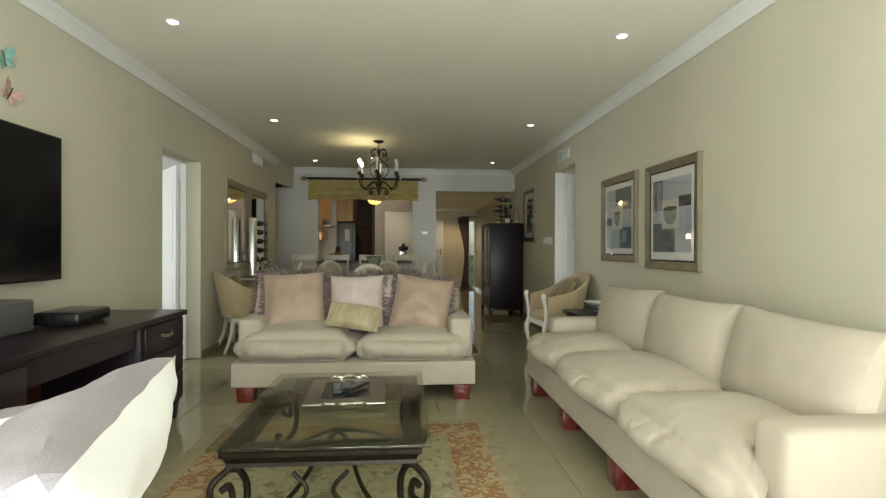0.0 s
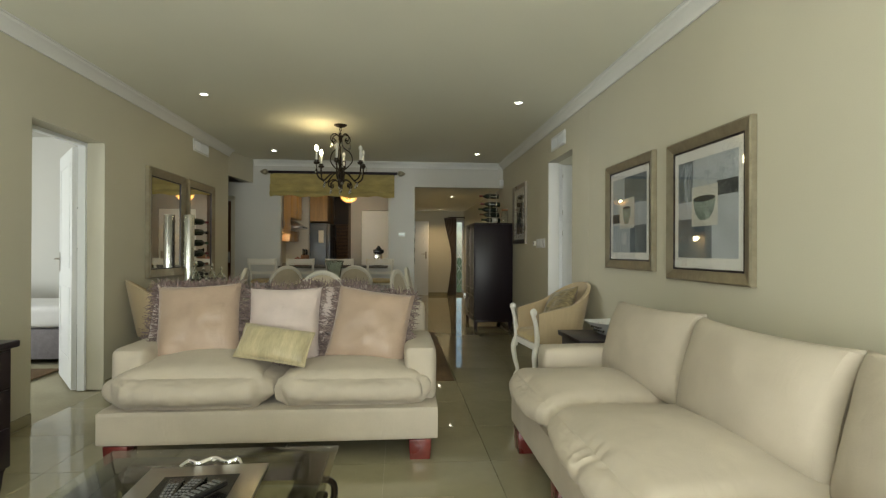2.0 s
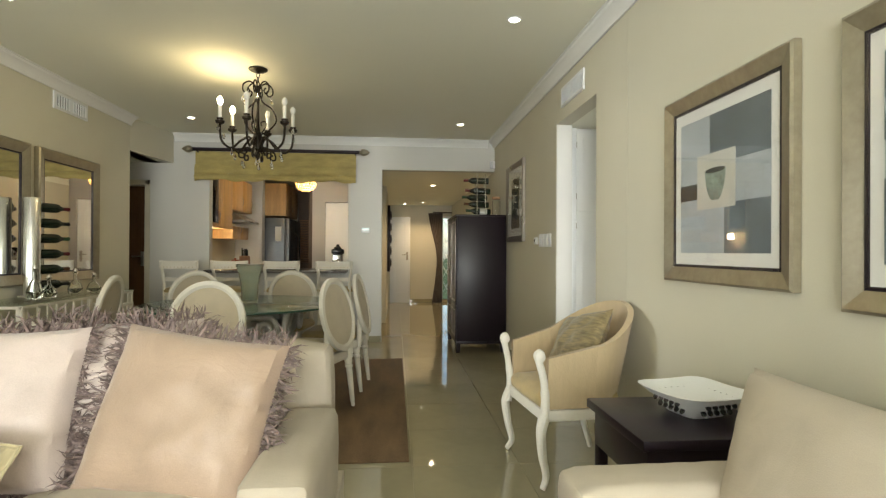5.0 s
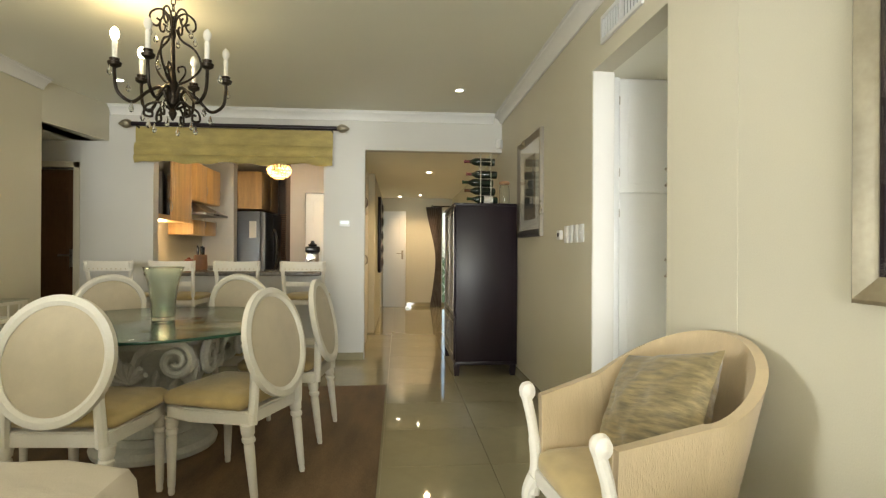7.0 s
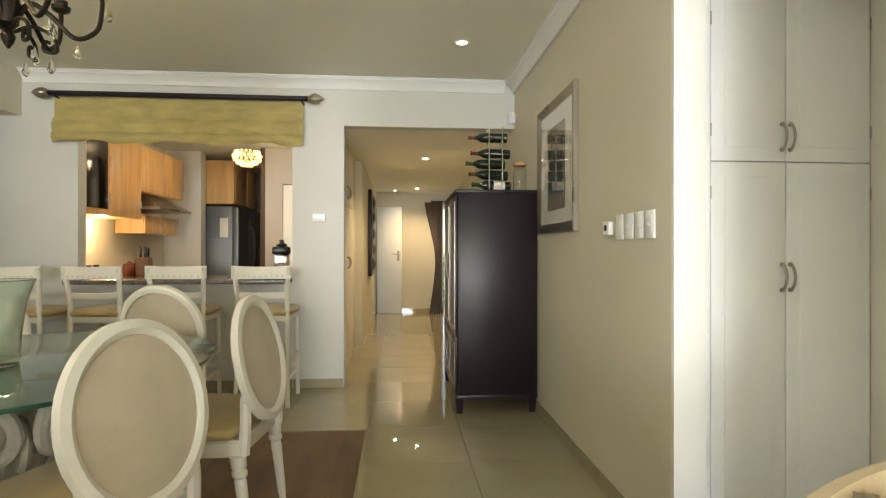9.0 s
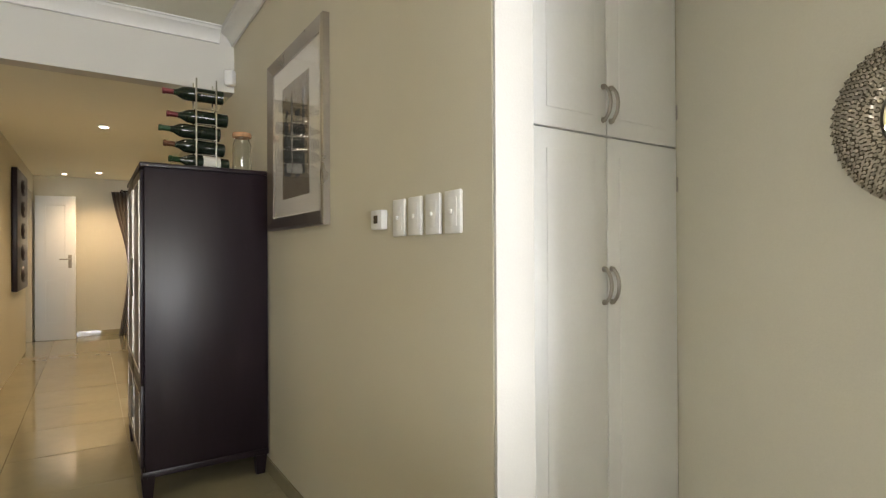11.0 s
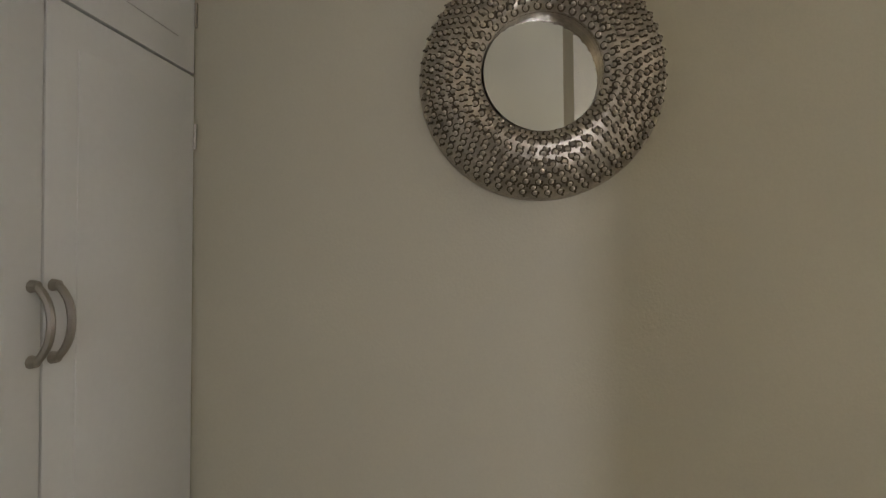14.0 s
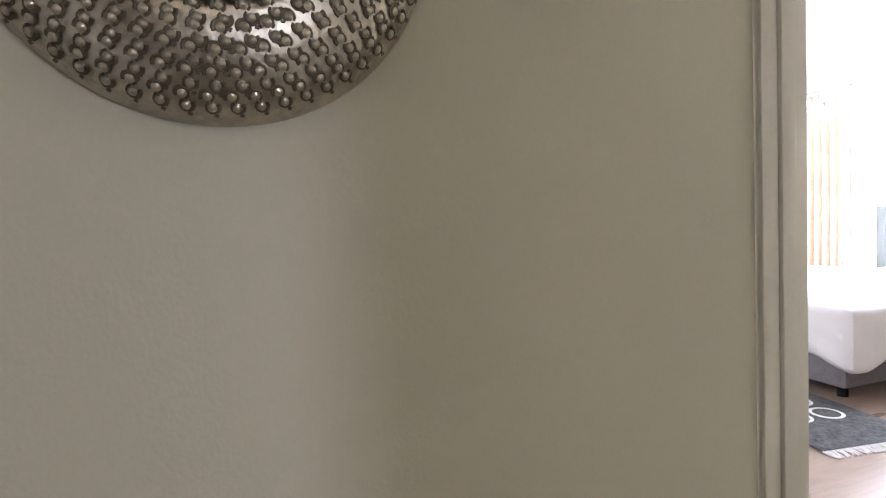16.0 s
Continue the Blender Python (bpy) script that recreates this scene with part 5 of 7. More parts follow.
def cup_print(f, flip, w, h):
    """The printed sheet: blocks of slate and pale blue round a bowl on a cream panel."""
    s = -1 if flip else 1
    X = 0.0125
    sheet = B()
    flat(sheet, X, -w / 2, w / 2, -h / 2, h / 2)
    part("print_sheet", sheet, M_ARTPALE, f)
    blocks = [("dark_block", M_ARTSLATE, -0.50, -0.22, 0.08, 0.50), ("lower_block", M_ARTSLATE, -0.50, 0.10, -0.50, -0.10), ("side_block", M_ARTDARK, 0.18, 0.50, 0.10, 0.24)] if not flip else \
             [("dark_block", M_ARTSLATE, -0.12, 0.50, 0.14, 0.50), ("lower_block", M_ARTSLATE, 0.05, 0.50, -0.50, -0.15), ("side_block", M_ARTDARK, -0.50, -0.24, -0.10, 0.02)]
    for nm, mt, u0, u1, v0, v1 in blocks:
        bm = B()
        flat(bm, X + 0.0012, u0 * w, u1 * w, v0 * h, v1 * h)
        part(nm, bm, mt, f)
    cu = 0.0 if not flip else -0.03
    bm = B()
    flat(bm, X + 0.0024, (cu - 0.24) * w, (cu + 0.20) * w, -0.18 * h, 0.22 * h)
    part("panel", bm, M_ARTCREAM, f)
    rw = 0.19 * w if not flip else 0.12 * w
    rh = 0.10 * h
    out = [(-rw + 2 * rw * i / 14, rh * 1.0 + 0.02 * h * math.sin(math.pi * i / 14)) for i in range(15)]
    out += [(rw * math.cos(math.pi * i / 2 / 8) * (1 - 0.1 * i / 8) + 0.25 * rw * (i / 8) ** 2, rh - 2.1 * rh * math.sin(math.pi * i / 2 / 8)) for i in range(1, 9)]
    out += [(-x, z) for x, z in out[:14:-1]]
    bm = B()
    for d in (X + 0.0036, X + 0.0042):
        bm.faces.new([bm.verts.new((d, (cu - 0.02) * w + y, z - 0.01 * h)) for y, z in out])
    part("bowl_motif", bm, M_ARTBOWL, f)
    bm = B()
    lathe(bm, [(rw * 0.98, 0), (rw * 0.98, 0.0006)], 30, pose(X + 0.0044, (cu - 0.02) * w, rh * 0.93, 0, 90, 0), 0.16, 1.0)
    part("bowl_mouth", bm, M_ARTDARK, f)
    if not flip:
        bm = B()
        rnd = random.Random(5)
        for k in range(7):
            y0 = -0.48 * w + rnd.uniform(0, 0.24) * w
            tube(bm, [(X + 0.003, y0, 0.10 * h - rnd.uniform(0, 0.2) * h), (X + 0.003, y0 + rnd.uniform(-0.03, 0.03), 0.3 * h), (X + 0.003, y0 + rnd.uniform(-0.07, 0.07), 0.48 * h)], 0.0011, 4)
        part("reed_lines", bm, M_ARTPALE, f)


def cup_picture(y, z, flip, lab, h=0.845):
    f = framed("framed_print", lab, pose(XR - 0.003, y, z, 0, 0, 180), 0.83, h, 0.065, 0.028, M_PEWTER, "picture", ("backing", M_MAT), M_DARK)
    cup_print(f, flip, 0.585, 0.57)
    bm = B()
    box(bm, (0.0185, -0.345, -0.35), (0.0195, 0.345, 0.35))
    g = part("glazing", bm, M_PICGLASS, f)
    g.visible_shadow = False
    return f


cup_picture(4.55, 1.440, False, "framed print of a wide celadon bowl on slate blocks")
cup_picture(5.565, 1.468, True, "framed print of a tall grey cup on slate blocks", 0.825)
p3 = framed("framed_print", "silver-framed sepia town print in a deep cream mount", pose(XR - 0.003, 9.235, 1.716, 0, 0, 180), 0.79, 0.85, 0.06, 0.028, M_NICKEL, "picture", ("backing", M_MAT))
bm = B()
flat(bm, 0.0125, -0.19, 0.19, -0.28, 0.26)
part("print_sheet", bm, two_tone("sepia_print", (0.40, 0.34, 0.24), (0.10, 0.08, 0.06), 22, 0.10), p3)
bm = B()
rnd = random.Random(3)
for k in range(9):
    y0, w = -0.16 + k * 0.033, 0.03
    flat(bm, 0.0138, y0, y0 + w, -0.16 - rnd.uniform(0, 0.04), 0.02 + rnd.uniform(0, 0.2))
part("house_shapes", bm, M_ARTDARK, p3)
bm = B()
box(bm, (0.0185, -0.33, -0.36), (0.0195, 0.33, 0.36))
part("glazing", bm, M_PICGLASS, p3).visible_shadow = False

# ---- switches and vents ----
for k in range(4):
    sw = thing("light_switch", "white square light switch plate on the wall", "light switch", pose(XR - 0.001, 7.965 + 0.098 * k, 1.285, 0, 0, 180), "row of switches")
    bm = B()
    box(bm, (0.0, -0.037, -0.057), (0.011, 0.037, 0.057), 0.004)
    part("plate", bm, M_WHITE, sw)
    bm = B()
    box(bm, (0.0112, -0.024, -0.038), (0.013, 0.024, 0.038), 0.001)
    part("surround", bm, M_WHITE, sw)
    bm = B()
    box(bm, (0.013, -0.006, -0.006), (0.019, 0.006, 0.006), 0.002)
    part("rocker", bm, M_WHITE, sw)
th = thing("thermostat", "small white room thermostat with a dark display", "thermostat", pose(XR - 0.001, 8.385, 1.285, 0, 0, 180))
bm = B()
box(bm, (0, -0.04, -0.032), (0.025, 0.04, 0.032), 0.006)
part("case", bm, M_WHITE, th)
bm = B()
box(bm, (0.0252, -0.012, -0.012), (0.0265, 0.014, 0.014))
part("display", bm, M_SCREEN, th)
al = thing("alarm_panel", "white plastic alarm panel on the pillar", "alarm panel", pose(0.755, YB - 0.001, 1.455, 0, 0, -90))
bm = B()
box(bm, (0, -0.055, -0.035), (0.02, 0.055, 0.035), 0.006)
part("case", bm, M_WHITE, al)
bm = B()
box(bm, (0.0202, -0.04, 0.0), (0.021, 0.04, 0.018))
part("display", bm, glow("alarm_display", (0.75, 0.95, 0.95), 0.6), al)


def air_vent(m, w, h, lab):
    v = thing("air_vent", lab, "air vent", m)
    bm = B()
    for lo, hi in (((-w / 2, -h / 2), (w / 2, -h / 2 + 0.022)), ((-w / 2, h / 2 - 0.022), (w / 2, h / 2)), ((-w / 2, -h / 2 + 0.022), (-w / 2 + 0.022, h / 2 - 0.022)), ((w / 2 - 0.022, -h / 2 + 0.022), (w / 2, h / 2 - 0.022)), ((-0.012, -h / 2 + 0.022), (0.012, h / 2 - 0.022))):
        box(bm, (0, *lo), (0.014, *hi))
    part("frame", bm, M_WHITE, v)
    bm = B()
    box(bm, (0.0005, -w / 2 + 0.02, -h / 2 + 0.02), (0.002, w / 2 - 0.02, h / 2 - 0.02))
    part("backing", bm, M_BLACK, v)
    for s in (-1, 1):
        for k in range(6):
            y = s * (0.034 + k * (w / 2 - 0.07) / 5)
            bm = B()
            box(bm, (-0.004, -0.001, -h / 2 + 0.02), (0.010, 0.001, h / 2 - 0.02))
            part("slat", bm, M_WHITE, v, m=pose(0.006, y, 0, 0, 0, 12))
    return v


air_vent(pose(XR - 0.001, 7.40, 2.395, 0, 0, 180), 0.50, 0.15, "white slatted air vent above the lobby opening")
air_vent(pose(XL + 0.001, 8.62, 2.47), 0.50, 0.15, "white slatted air vent high on the wall")


def downlight(x, y, z, group="recessed ceiling lights"):
    d = thing("downlight", "small round recessed ceiling light with a white rim, lit", "downlight", pose(x, y, z), group)
    bm = B()
    n = 24
    prof = [(0.048, -0.001), (0.046, -0.006), (0.036, -0.008), (0.033, -0.004), (0.033, 0.0)]
    rr = [[bm.verts.new((r * math.cos(2 * math.pi * k / n), r * math.sin(2 * math.pi * k / n), h)) for k in range(n)] for r, h in prof]
    for a, b in zip(rr, rr[1:]):
        for k in range(n):
            bm.faces.new((a[k], a[(k + 1) % n], b[(k + 1) % n], b[k]))
    part("rim", bm, M_WHITE, d)
    bm = B()
    lathe(bm, [(0.031, -0.0045), (0.025, -0.006), (0.002, -0.0065)], 20)
    part("lamp", bm, M_DOWNLIGHT, d)


for y in (1.45, 4.16, 6.845, 9.66):
    for x in (-1.115, 1.88):
        downlight(x, y, H)
for y in (12.15, 15.25):
    downlight(1.74, y, HALL_H)
downlight(1.35, 15.6, HALL_H)

# ---- armoire with wine rack ----
am = thing("armoire", "tall espresso-stained armoire with inlaid doors against the wall", "armoire", pose(1.84, 9.72, 0))
AW, AD, AH = 0.60, 1.02, 1.615
bm = B()
box(bm, (0.02, 0, 0.11), (AW, AD, AH - 0.022), 0.004)
part("carcass", bm, M_DARK, am)
bm = B()
box(bm, (0.0, -0.01, AH - 0.022), (AW, AD + 0.01, AH), 0.005)
part("top", bm, M_DARK, am)
bm = B()
box(bm, (0.01, -0.006, 0.105), (AW, AD + 0.006, 0.135), 0.003)
part("plinth_rail", bm, M_DARK, am)
for x in (0.035, AW - 0.035):
    for y in (0.035, AD - 0.035):
        bm = B()
        lathe(bm, [(0.030, 0), (0.042, 0.105)], 4, pose(x, y, 0, 0, 0, 45))
        part("foot", bm, M_DARK, am)
for k, (y0, y1) in enumerate(((0.015, AD / 2 - 0.003), (AD / 2 + 0.003, AD - 0.015))):
    for z0, z1 in ((0.15, 0.545), (0.555, AH - 0.035)):
        bm = B()
        box(bm, (0.004, y0, z0), (0.0195, y1, z1), 0.003)
        d = part("door", bm, M_DARK, am)
        for lo, hi in (((y0 + 0.045, z0 + 0.045), (y0 + 0.052, z1 - 0.045)), ((y1 - 0.052, z0 + 0.045), (y1 - 0.045, z1 - 0.045)), ((y0 + 0.052, z0 + 0.045), (y1 - 0.052, z0 + 0.052)), ((y0 + 0.052, z1 - 0.052), (y1 - 0.052, z1 - 0.045))):
            bm = B()
            box(bm, (0.001, *lo), (0.006, *hi))
            part("inlay", bm, M_NICKEL, d, "thin silver inlay strip")
    bm = B()
    n = 24
    yc = AD / 2
    s = -1 if not k else 1
    pts = [(0.0 - 0.012 * math.sin(math.pi * i / n), yc + s * (0.008 + 0.055 * math.sin(math.pi * i / n)), 1.05 + 0.10 * math.cos(math.pi * i / n)) for i in range(n + 1)]
    tube(bm, pts, 0.006, 8)
    part("handle", bm, M_NICKEL, am, "curved silver handle")
    bm = B()
    pts = [(0.0 - 0.012 * math.sin(math.pi * i / n), yc + s * (0.008 + 0.045 * math.sin(math.pi * i / n)), 0.36 + 0.08 * math.cos(math.pi * i / n)) for i in range(n + 1)]
    tube(bm, pts, 0.006, 8)
    part("handle", bm, M_NICKEL, am, "curved silver handle")

RK = (2.17, 9.97)
rk = thing("bottle_rack", "upright chrome wire bottle rack on the armoire", "bottle rack", pose(*RK, AH + 0.001))
for x in (-0.05, 0.05):
    for y in (-0.055, 0.055):
        bm = B()
        tube(bm, [(x, y, 0.0), (x, y, 0.50)], 0.005, 8)
        part("upright", bm, M_CHROME, rk)
for k in range(6):
    z = 0.0065 + k * 0.083
    bm = B()
    for y in (-0.055, 0.055):
        tube(bm, [(-0.05, y, z), (0.05, y, z)], 0.0035, 6)
    for x in (-0.05, 0.05):
        tube(bm, [(x, -0.055, z), (x, 0.055, z)], 0.0035, 6)
    part("shelf_wire", bm, M_CHROME, rk)
foils = (M_GREENFOIL, M_BROWNFOIL, M_GREENFOIL, M_REDFOIL, M_REDFOIL)
zs = (0.050, 0.133, 0.216, 0.299, 0.425)
for k in range(5):
    wine_bottle("wine_bottle", "dark wine bottle with a foil capsule lying in the chrome rack", pose(RK[0] + 0.12 - 0.02 * (k % 3), RK[1] + 0.005, AH + 0.001 + zs[k], 0, -88, 8 - 4 * k), foils[k], "bottles in the chrome rack", k == 0)
jr = thing("glass_jar", "tall clear glass jar with a cork lid on the armoire", "jar", pose(2.35, 9.90, AH + 0.001))
bm = B()
lathe(bm, [(0.045, 0), (0.05, 0.006), (0.05, 0.16), (0.038, 0.185), (0.04, 0.20), (0.036, 0.20), (0.034, 0.185), (0.046, 0.155), (0.046, 0.012), (0.002, 0.010)], 28)
part("body", bm, M_GLASS, jr)
bm = B()
lathe(bm, [(0.034, 0.195), (0.05, 0.201), (0.052, 0.215), (0.048, 0.226), (0.003, 0.228)], 24)
part("lid", bm, surf("cork_lid", (0.42, 0.24, 0.13), 0.8, var=0.2, scale=50, bump=0.3), jr)
sp = thing("motion_sensor", "small white plastic alarm sensor in the wall corner", "alarm sensor", pose(XR - 0.03, YB - 0.03, 2.33, 0, 0, 225))
bm = B()
box(bm, (-0.02, -0.03, -0.05), (0.03, 0.03, 0.05), 0.01, 3)
part("case", bm, M_WHITE, sp)

# ---- hatch: curtain pole, roman blind, counter ----
po = thing("curtain_pole", "dark wooden curtain pole with carved silver finials", "curtain pole", pose(-0.355, YB - 0.09, 2.447))
bm = B()
cyl(bm, (-1.03, 0, 0), (1.03, 0, 0), 0.022, n=18)
part("pole", bm, M_DARK, po)
for s in (-1, 1):
    bm = B()
    lathe(bm, [(0.014, 0), (0.030, 0.008), (0.02, 0.018), (0.035, 0.04), (0.040, 0.06), (0.030, 0.09), (0.012, 0.12), (0.002, 0.135)], 18, pose(s * 1.03, 0, 0, 0, 90 * s, 0))
    fin = part("finial", bm, M_PEWTER, po, "carved silver finial")
    for k in range(6):
        bm = B()
        R = pose(s * 1.03, 0, 0, 0, 90 * s, 0) @ pose(0, 0, 0, 0, 0, 60 * k)
        tube(bm, [R @ Vector(p) for p in ((0.030, 0, 0.02), (0.043, 0, 0.05), (0.036, 0, 0.085), (0.012, 0, 0.12))], (0.007, 0.003), 6)
        part("leaf", bm, M_PEWTER, fin)
    bm = B()
    tube(bm, [(s * 0.98, 0, -0.024), (s * 0.98, 0.03, -0.03), (s * 0.98, 0.088, -0.03)], 0.008, 8)
    part("bracket", bm, M_DARK, po)
bl = thing("roman_blind", "gold silk roman blind drawn up over the hatch", "roman blind", pose(-0.37, YB - 0.045, 2.43))
rnd = random.Random(8)
W2, n = 1.0, 60
for k, (z0, z1, d) in enumerate(((0.0, -0.19, 0.0), (-0.17, -0.30, 0.016), (-0.285, -0.37, 0.028))):
    bm = B()
    cols = []
    for i in range(n + 1):
        u = -W2 + 2 * W2 * i / n
        sag = 0.012 * math.sin(u * 9 + k) + 0.008 * math.sin(u * 23 + 2 * k)
        col = []
        for j in range(7):
            f = j / 6
            z = z0 + (z1 - z0) * f + (sag if j == 6 else 0) * (k > 0)
            y = -d - 0.022 * math.sin(math.pi * f) * (k > 0) - 0.004 * math.sin(u * 14 + k * 3) * f
            col.append((bm.verts.new((u, y, z)), bm.verts.new((u, y + 0.004, z))))
        cols.append(col)
    for a, b in zip(cols, cols[1:]):
        for j in range(6):
            bm.faces.new((a[j][0], b[j][0], b[j + 1][0], a[j + 1][0]))
            bm.faces.new((a[j][1], a[j + 1][1], b[j + 1][1], b[j][1]))
        bm.faces.new((a[6][0], b[6][0], b[6][1], a[6][1]))
        bm.faces.new((a[0][0], a[0][1], b[0][1], b[0][0]))
    for e in (cols[0], cols[-1]):
        for j in range(6):
            bm.faces.new((e[j][0], e[j + 1][0], e[j + 1][1], e[j][1]))
    part("fold", bm, M_BLIND, bl)
ctp = thing("breakfast_counter", "dark grey granite counter top set in the hatch", "counter", pose(-0.31, YB, 0.902))
bm = B()
box(bm, (-0.895, -0.22, 0), (0.835, 0.62, 0.035), 0.006)
part("slab", bm, M_STONE, ctp)

# ---- kitchen beyond the hatch ----
def kitchen_unit(name, label, x0, x1, y0, y1, z0, z1, glassy=False, doors=1):
    u = thing(name, label, "kitchen cabinet", pose(x0, y0, z0))
    W, Dp, Hh = x1 - x0, y1 - y0, z1 - z0
    bm = B()
    box(bm, (0, 0, 0), (W - 0.02, Dp, Hh))
    part("carcass", bm, M_MAPLE, u)
    for k in range(doors):
        a, b = k * Dp / doors + 0.003, (k + 1) * Dp / doors - 0.003
        bm = B()
        box(bm, (W - 0.0195, a, 0.004), (W - 0.001, b, Hh - 0.004), 0.002)
        d = part("door", bm, M_MAPLE, u)
        bm = B()
        box(bm, (W - 0.002, a + 0.055, 0.058), (W + 0.004, b - 0.055, Hh - 0.058), 0.003)
        part("panel", bm, M_SCREEN if glassy else M_MAPLE, d, "dark glass panel" if glassy else "")
        bm = B()
        tube(bm, [(W + 0.0, b - 0.03, 0.10), (W + 0.018, b - 0.03, 0.13), (W + 0.018, b - 0.03, 0.19), (W + 0.0, b - 0.03, 0.22)], 0.005, 6)
        part("handle", bm, M_NICKEL, d)
    return u


kitchen_unit("wall_cabinet", "honey maple wall cabinet with a dark glass door", -1.68, -1.30, 10.75, 11.23, 1.50, 2.30, True)
kitchen_unit("wall_cabinet", "honey maple wall cabinet with framed doors", -1.68, -1.30, 11.23, 11.83, 1.50, 2.30, False, 1)
kitchen_unit("hood_cabinet", "honey maple cabinet above the cooker hood", -1.68, -1.30, 11.83, 12.92, 1.80, 2.30, False, 2)
kitchen_unit("small_drawer_unit", "low maple spice cabinet under the hood", -1.68, -1.36, 12.05, 12.92, 1.36, 1.56, False, 2)
kitchen_unit("base_cabinet", "honey maple base cabinet under the worktop", -1.68, -1.14, 10.75, 13.25, 0.0, 0.88, False, 4)
kitchen_unit("fridge_cabinet", "honey maple cabinet above the fridge", -1.50, -0.86, 13.56, 14.72, 1.82, 2.42, False, 2)
wk = thing("kitchen_worktop", "dark granite kitchen worktop", "worktop", pose(-1.68, 10.75, 0.881))
bm = B()
box(bm, (0, 0, 0), (0.57, 2.5, 0.035), 0.004)
part("slab", bm, M_STONE, wk)
bm = B()
box(bm, (-2.39, 10.68, 0), (-1.69, 13.3, 2.5))
structure("wall_kitchen_left", bm, M_WALL, "beige tiled splashback wall", "wall")
hd = thing("cooker_hood", "stainless steel cooker hood", "cooker hood", pose(-1.68, 11.94, 1.62))
bm = B()
a = [bm.verts.new(p) for p in ((0, 0, 0), (0.52, 0, 0), (0.52, 0.88, 0), (0, 0.88, 0), (0, 0, 0.03), (0.52, 0, 0.03), (0.52, 0.88, 0.03), (0, 0.88, 0.03), (0, 0.25, 0.178), (0.25, 0.25, 0.178), (0.25, 0.63, 0.178), (0, 0.63, 0.178))]
for q in ((3, 2, 1, 0), (0, 1, 5, 4), (1, 2, 6, 5), (2, 3, 7, 6), (3, 0, 4, 7), (4, 5, 9, 8), (5, 6, 10, 9), (6, 7, 11, 10), (7, 4, 8, 11), (8, 9, 10, 11)):
    bm.faces.new([a[i] for i in q])
part("canopy", bm, M_STEEL, hd, smooth=False)
bm = B()
for k in range(4):
    cyl(bm, (0.521, 0.3 + k * 0.06, 0.015), (0.527, 0.3 + k * 0.06, 0.015), 0.008)
part("buttons", bm, M_BLACK, hd)
bm = B()
box(bm, (-2.4, 13.32, 0), (-1.225, 13.5, 2.5))
structure("wall_kitchen_pier", bm, M_WALLW, "pale pier beside the fridge", "wall")
fr = thing("fridge", "tall stainless steel fridge seen from its side", "fridge", pose(-1.50, 13.55, 0))
bm = B()
box(bm, (0, 0, 0.02), (0.62, 1.16, 1.78), 0.008)
M_FRIDGE = surf("dark_brushed_steel", (0.13, 0.145, 0.165), 0.38, metal=0.55, var=0.08, stretch=(1, 1, 12))
part("body", bm, M_FRIDGE, fr)
for y0, y1, yh in ((0.005, 0.55, 0.50), (0.56, 1.155, 0.61)):
    z0, z1 = 0.05, 1.77
    bm = B()
    box(bm, (0.622, y0, z0), (0.70, y1, z1), 0.012)
    d = part("door", bm, M_FRIDGE, fr)
    bm = B()
    zc = (z0 + z1) / 2
    tube(bm, smooth_path([(0.70, yh, zc - 0.10), (0.745, yh, zc + 0.0), (0.76, yh, zc + 0.25), (0.745, yh, zc + 0.5), (0.70, yh, zc + 0.6)], 5), 0.013, 8)
    part("handle", bm, M_CHROME, d)
bm = B()
box(bm, (0.45, -0.003, 1.35), (0.56, -0.0005, 1.62))
part("magnet_note", bm, M_LABEL, fr, "paper note under magnets")
bm = B()
box(bm, (-0.86, 14.75, 0.0), (-0.36, 14.95, 2.5))
box(bm, (-0.36, 13.0, 0.0), (-0.30, 14.95, 2.5))
structure("wall_kitchen_niche", bm, surf("dark_brown_paint", (0.07, 0.045, 0.03), 0.6, var=0.1), "dark brown recess behind the fridge", "wall")
vb = thing("wooden_blind", "brown wooden slatted blind in the kitchen window", "venetian blind", pose(-0.62, 14.72, 0))
for k in range(26):
    bm = B()
    box(bm, (-0.20, -0.012, -0.002), (0.20, 0.012, 0.002))
    part("slat", bm, surf("blind_slat", (0.30, 0.16, 0.07), 0.4, var=0.15) if k == 0 else vb.children[0].data.materials[0], vb, m=pose(0, 0, 0.95 + k * 0.034, 32, 0, 0))
bm = B()
box(bm, (-0.30, 13.0, 0), (-0.08, 13.1, 2.5))
box(bm, (0.66, 13.0, 0), (0.78, 13.1, 2.5))
box(bm, (-0.08, 13.0, 2.03), (0.66, 13.1, 2.5))
structure("wall_kitchen_back", bm, surf("grey_kitchen_paint", (0.42, 0.40, 0.38), 0.6, var=0.04), "grey painted wall round the scullery door", "wall")


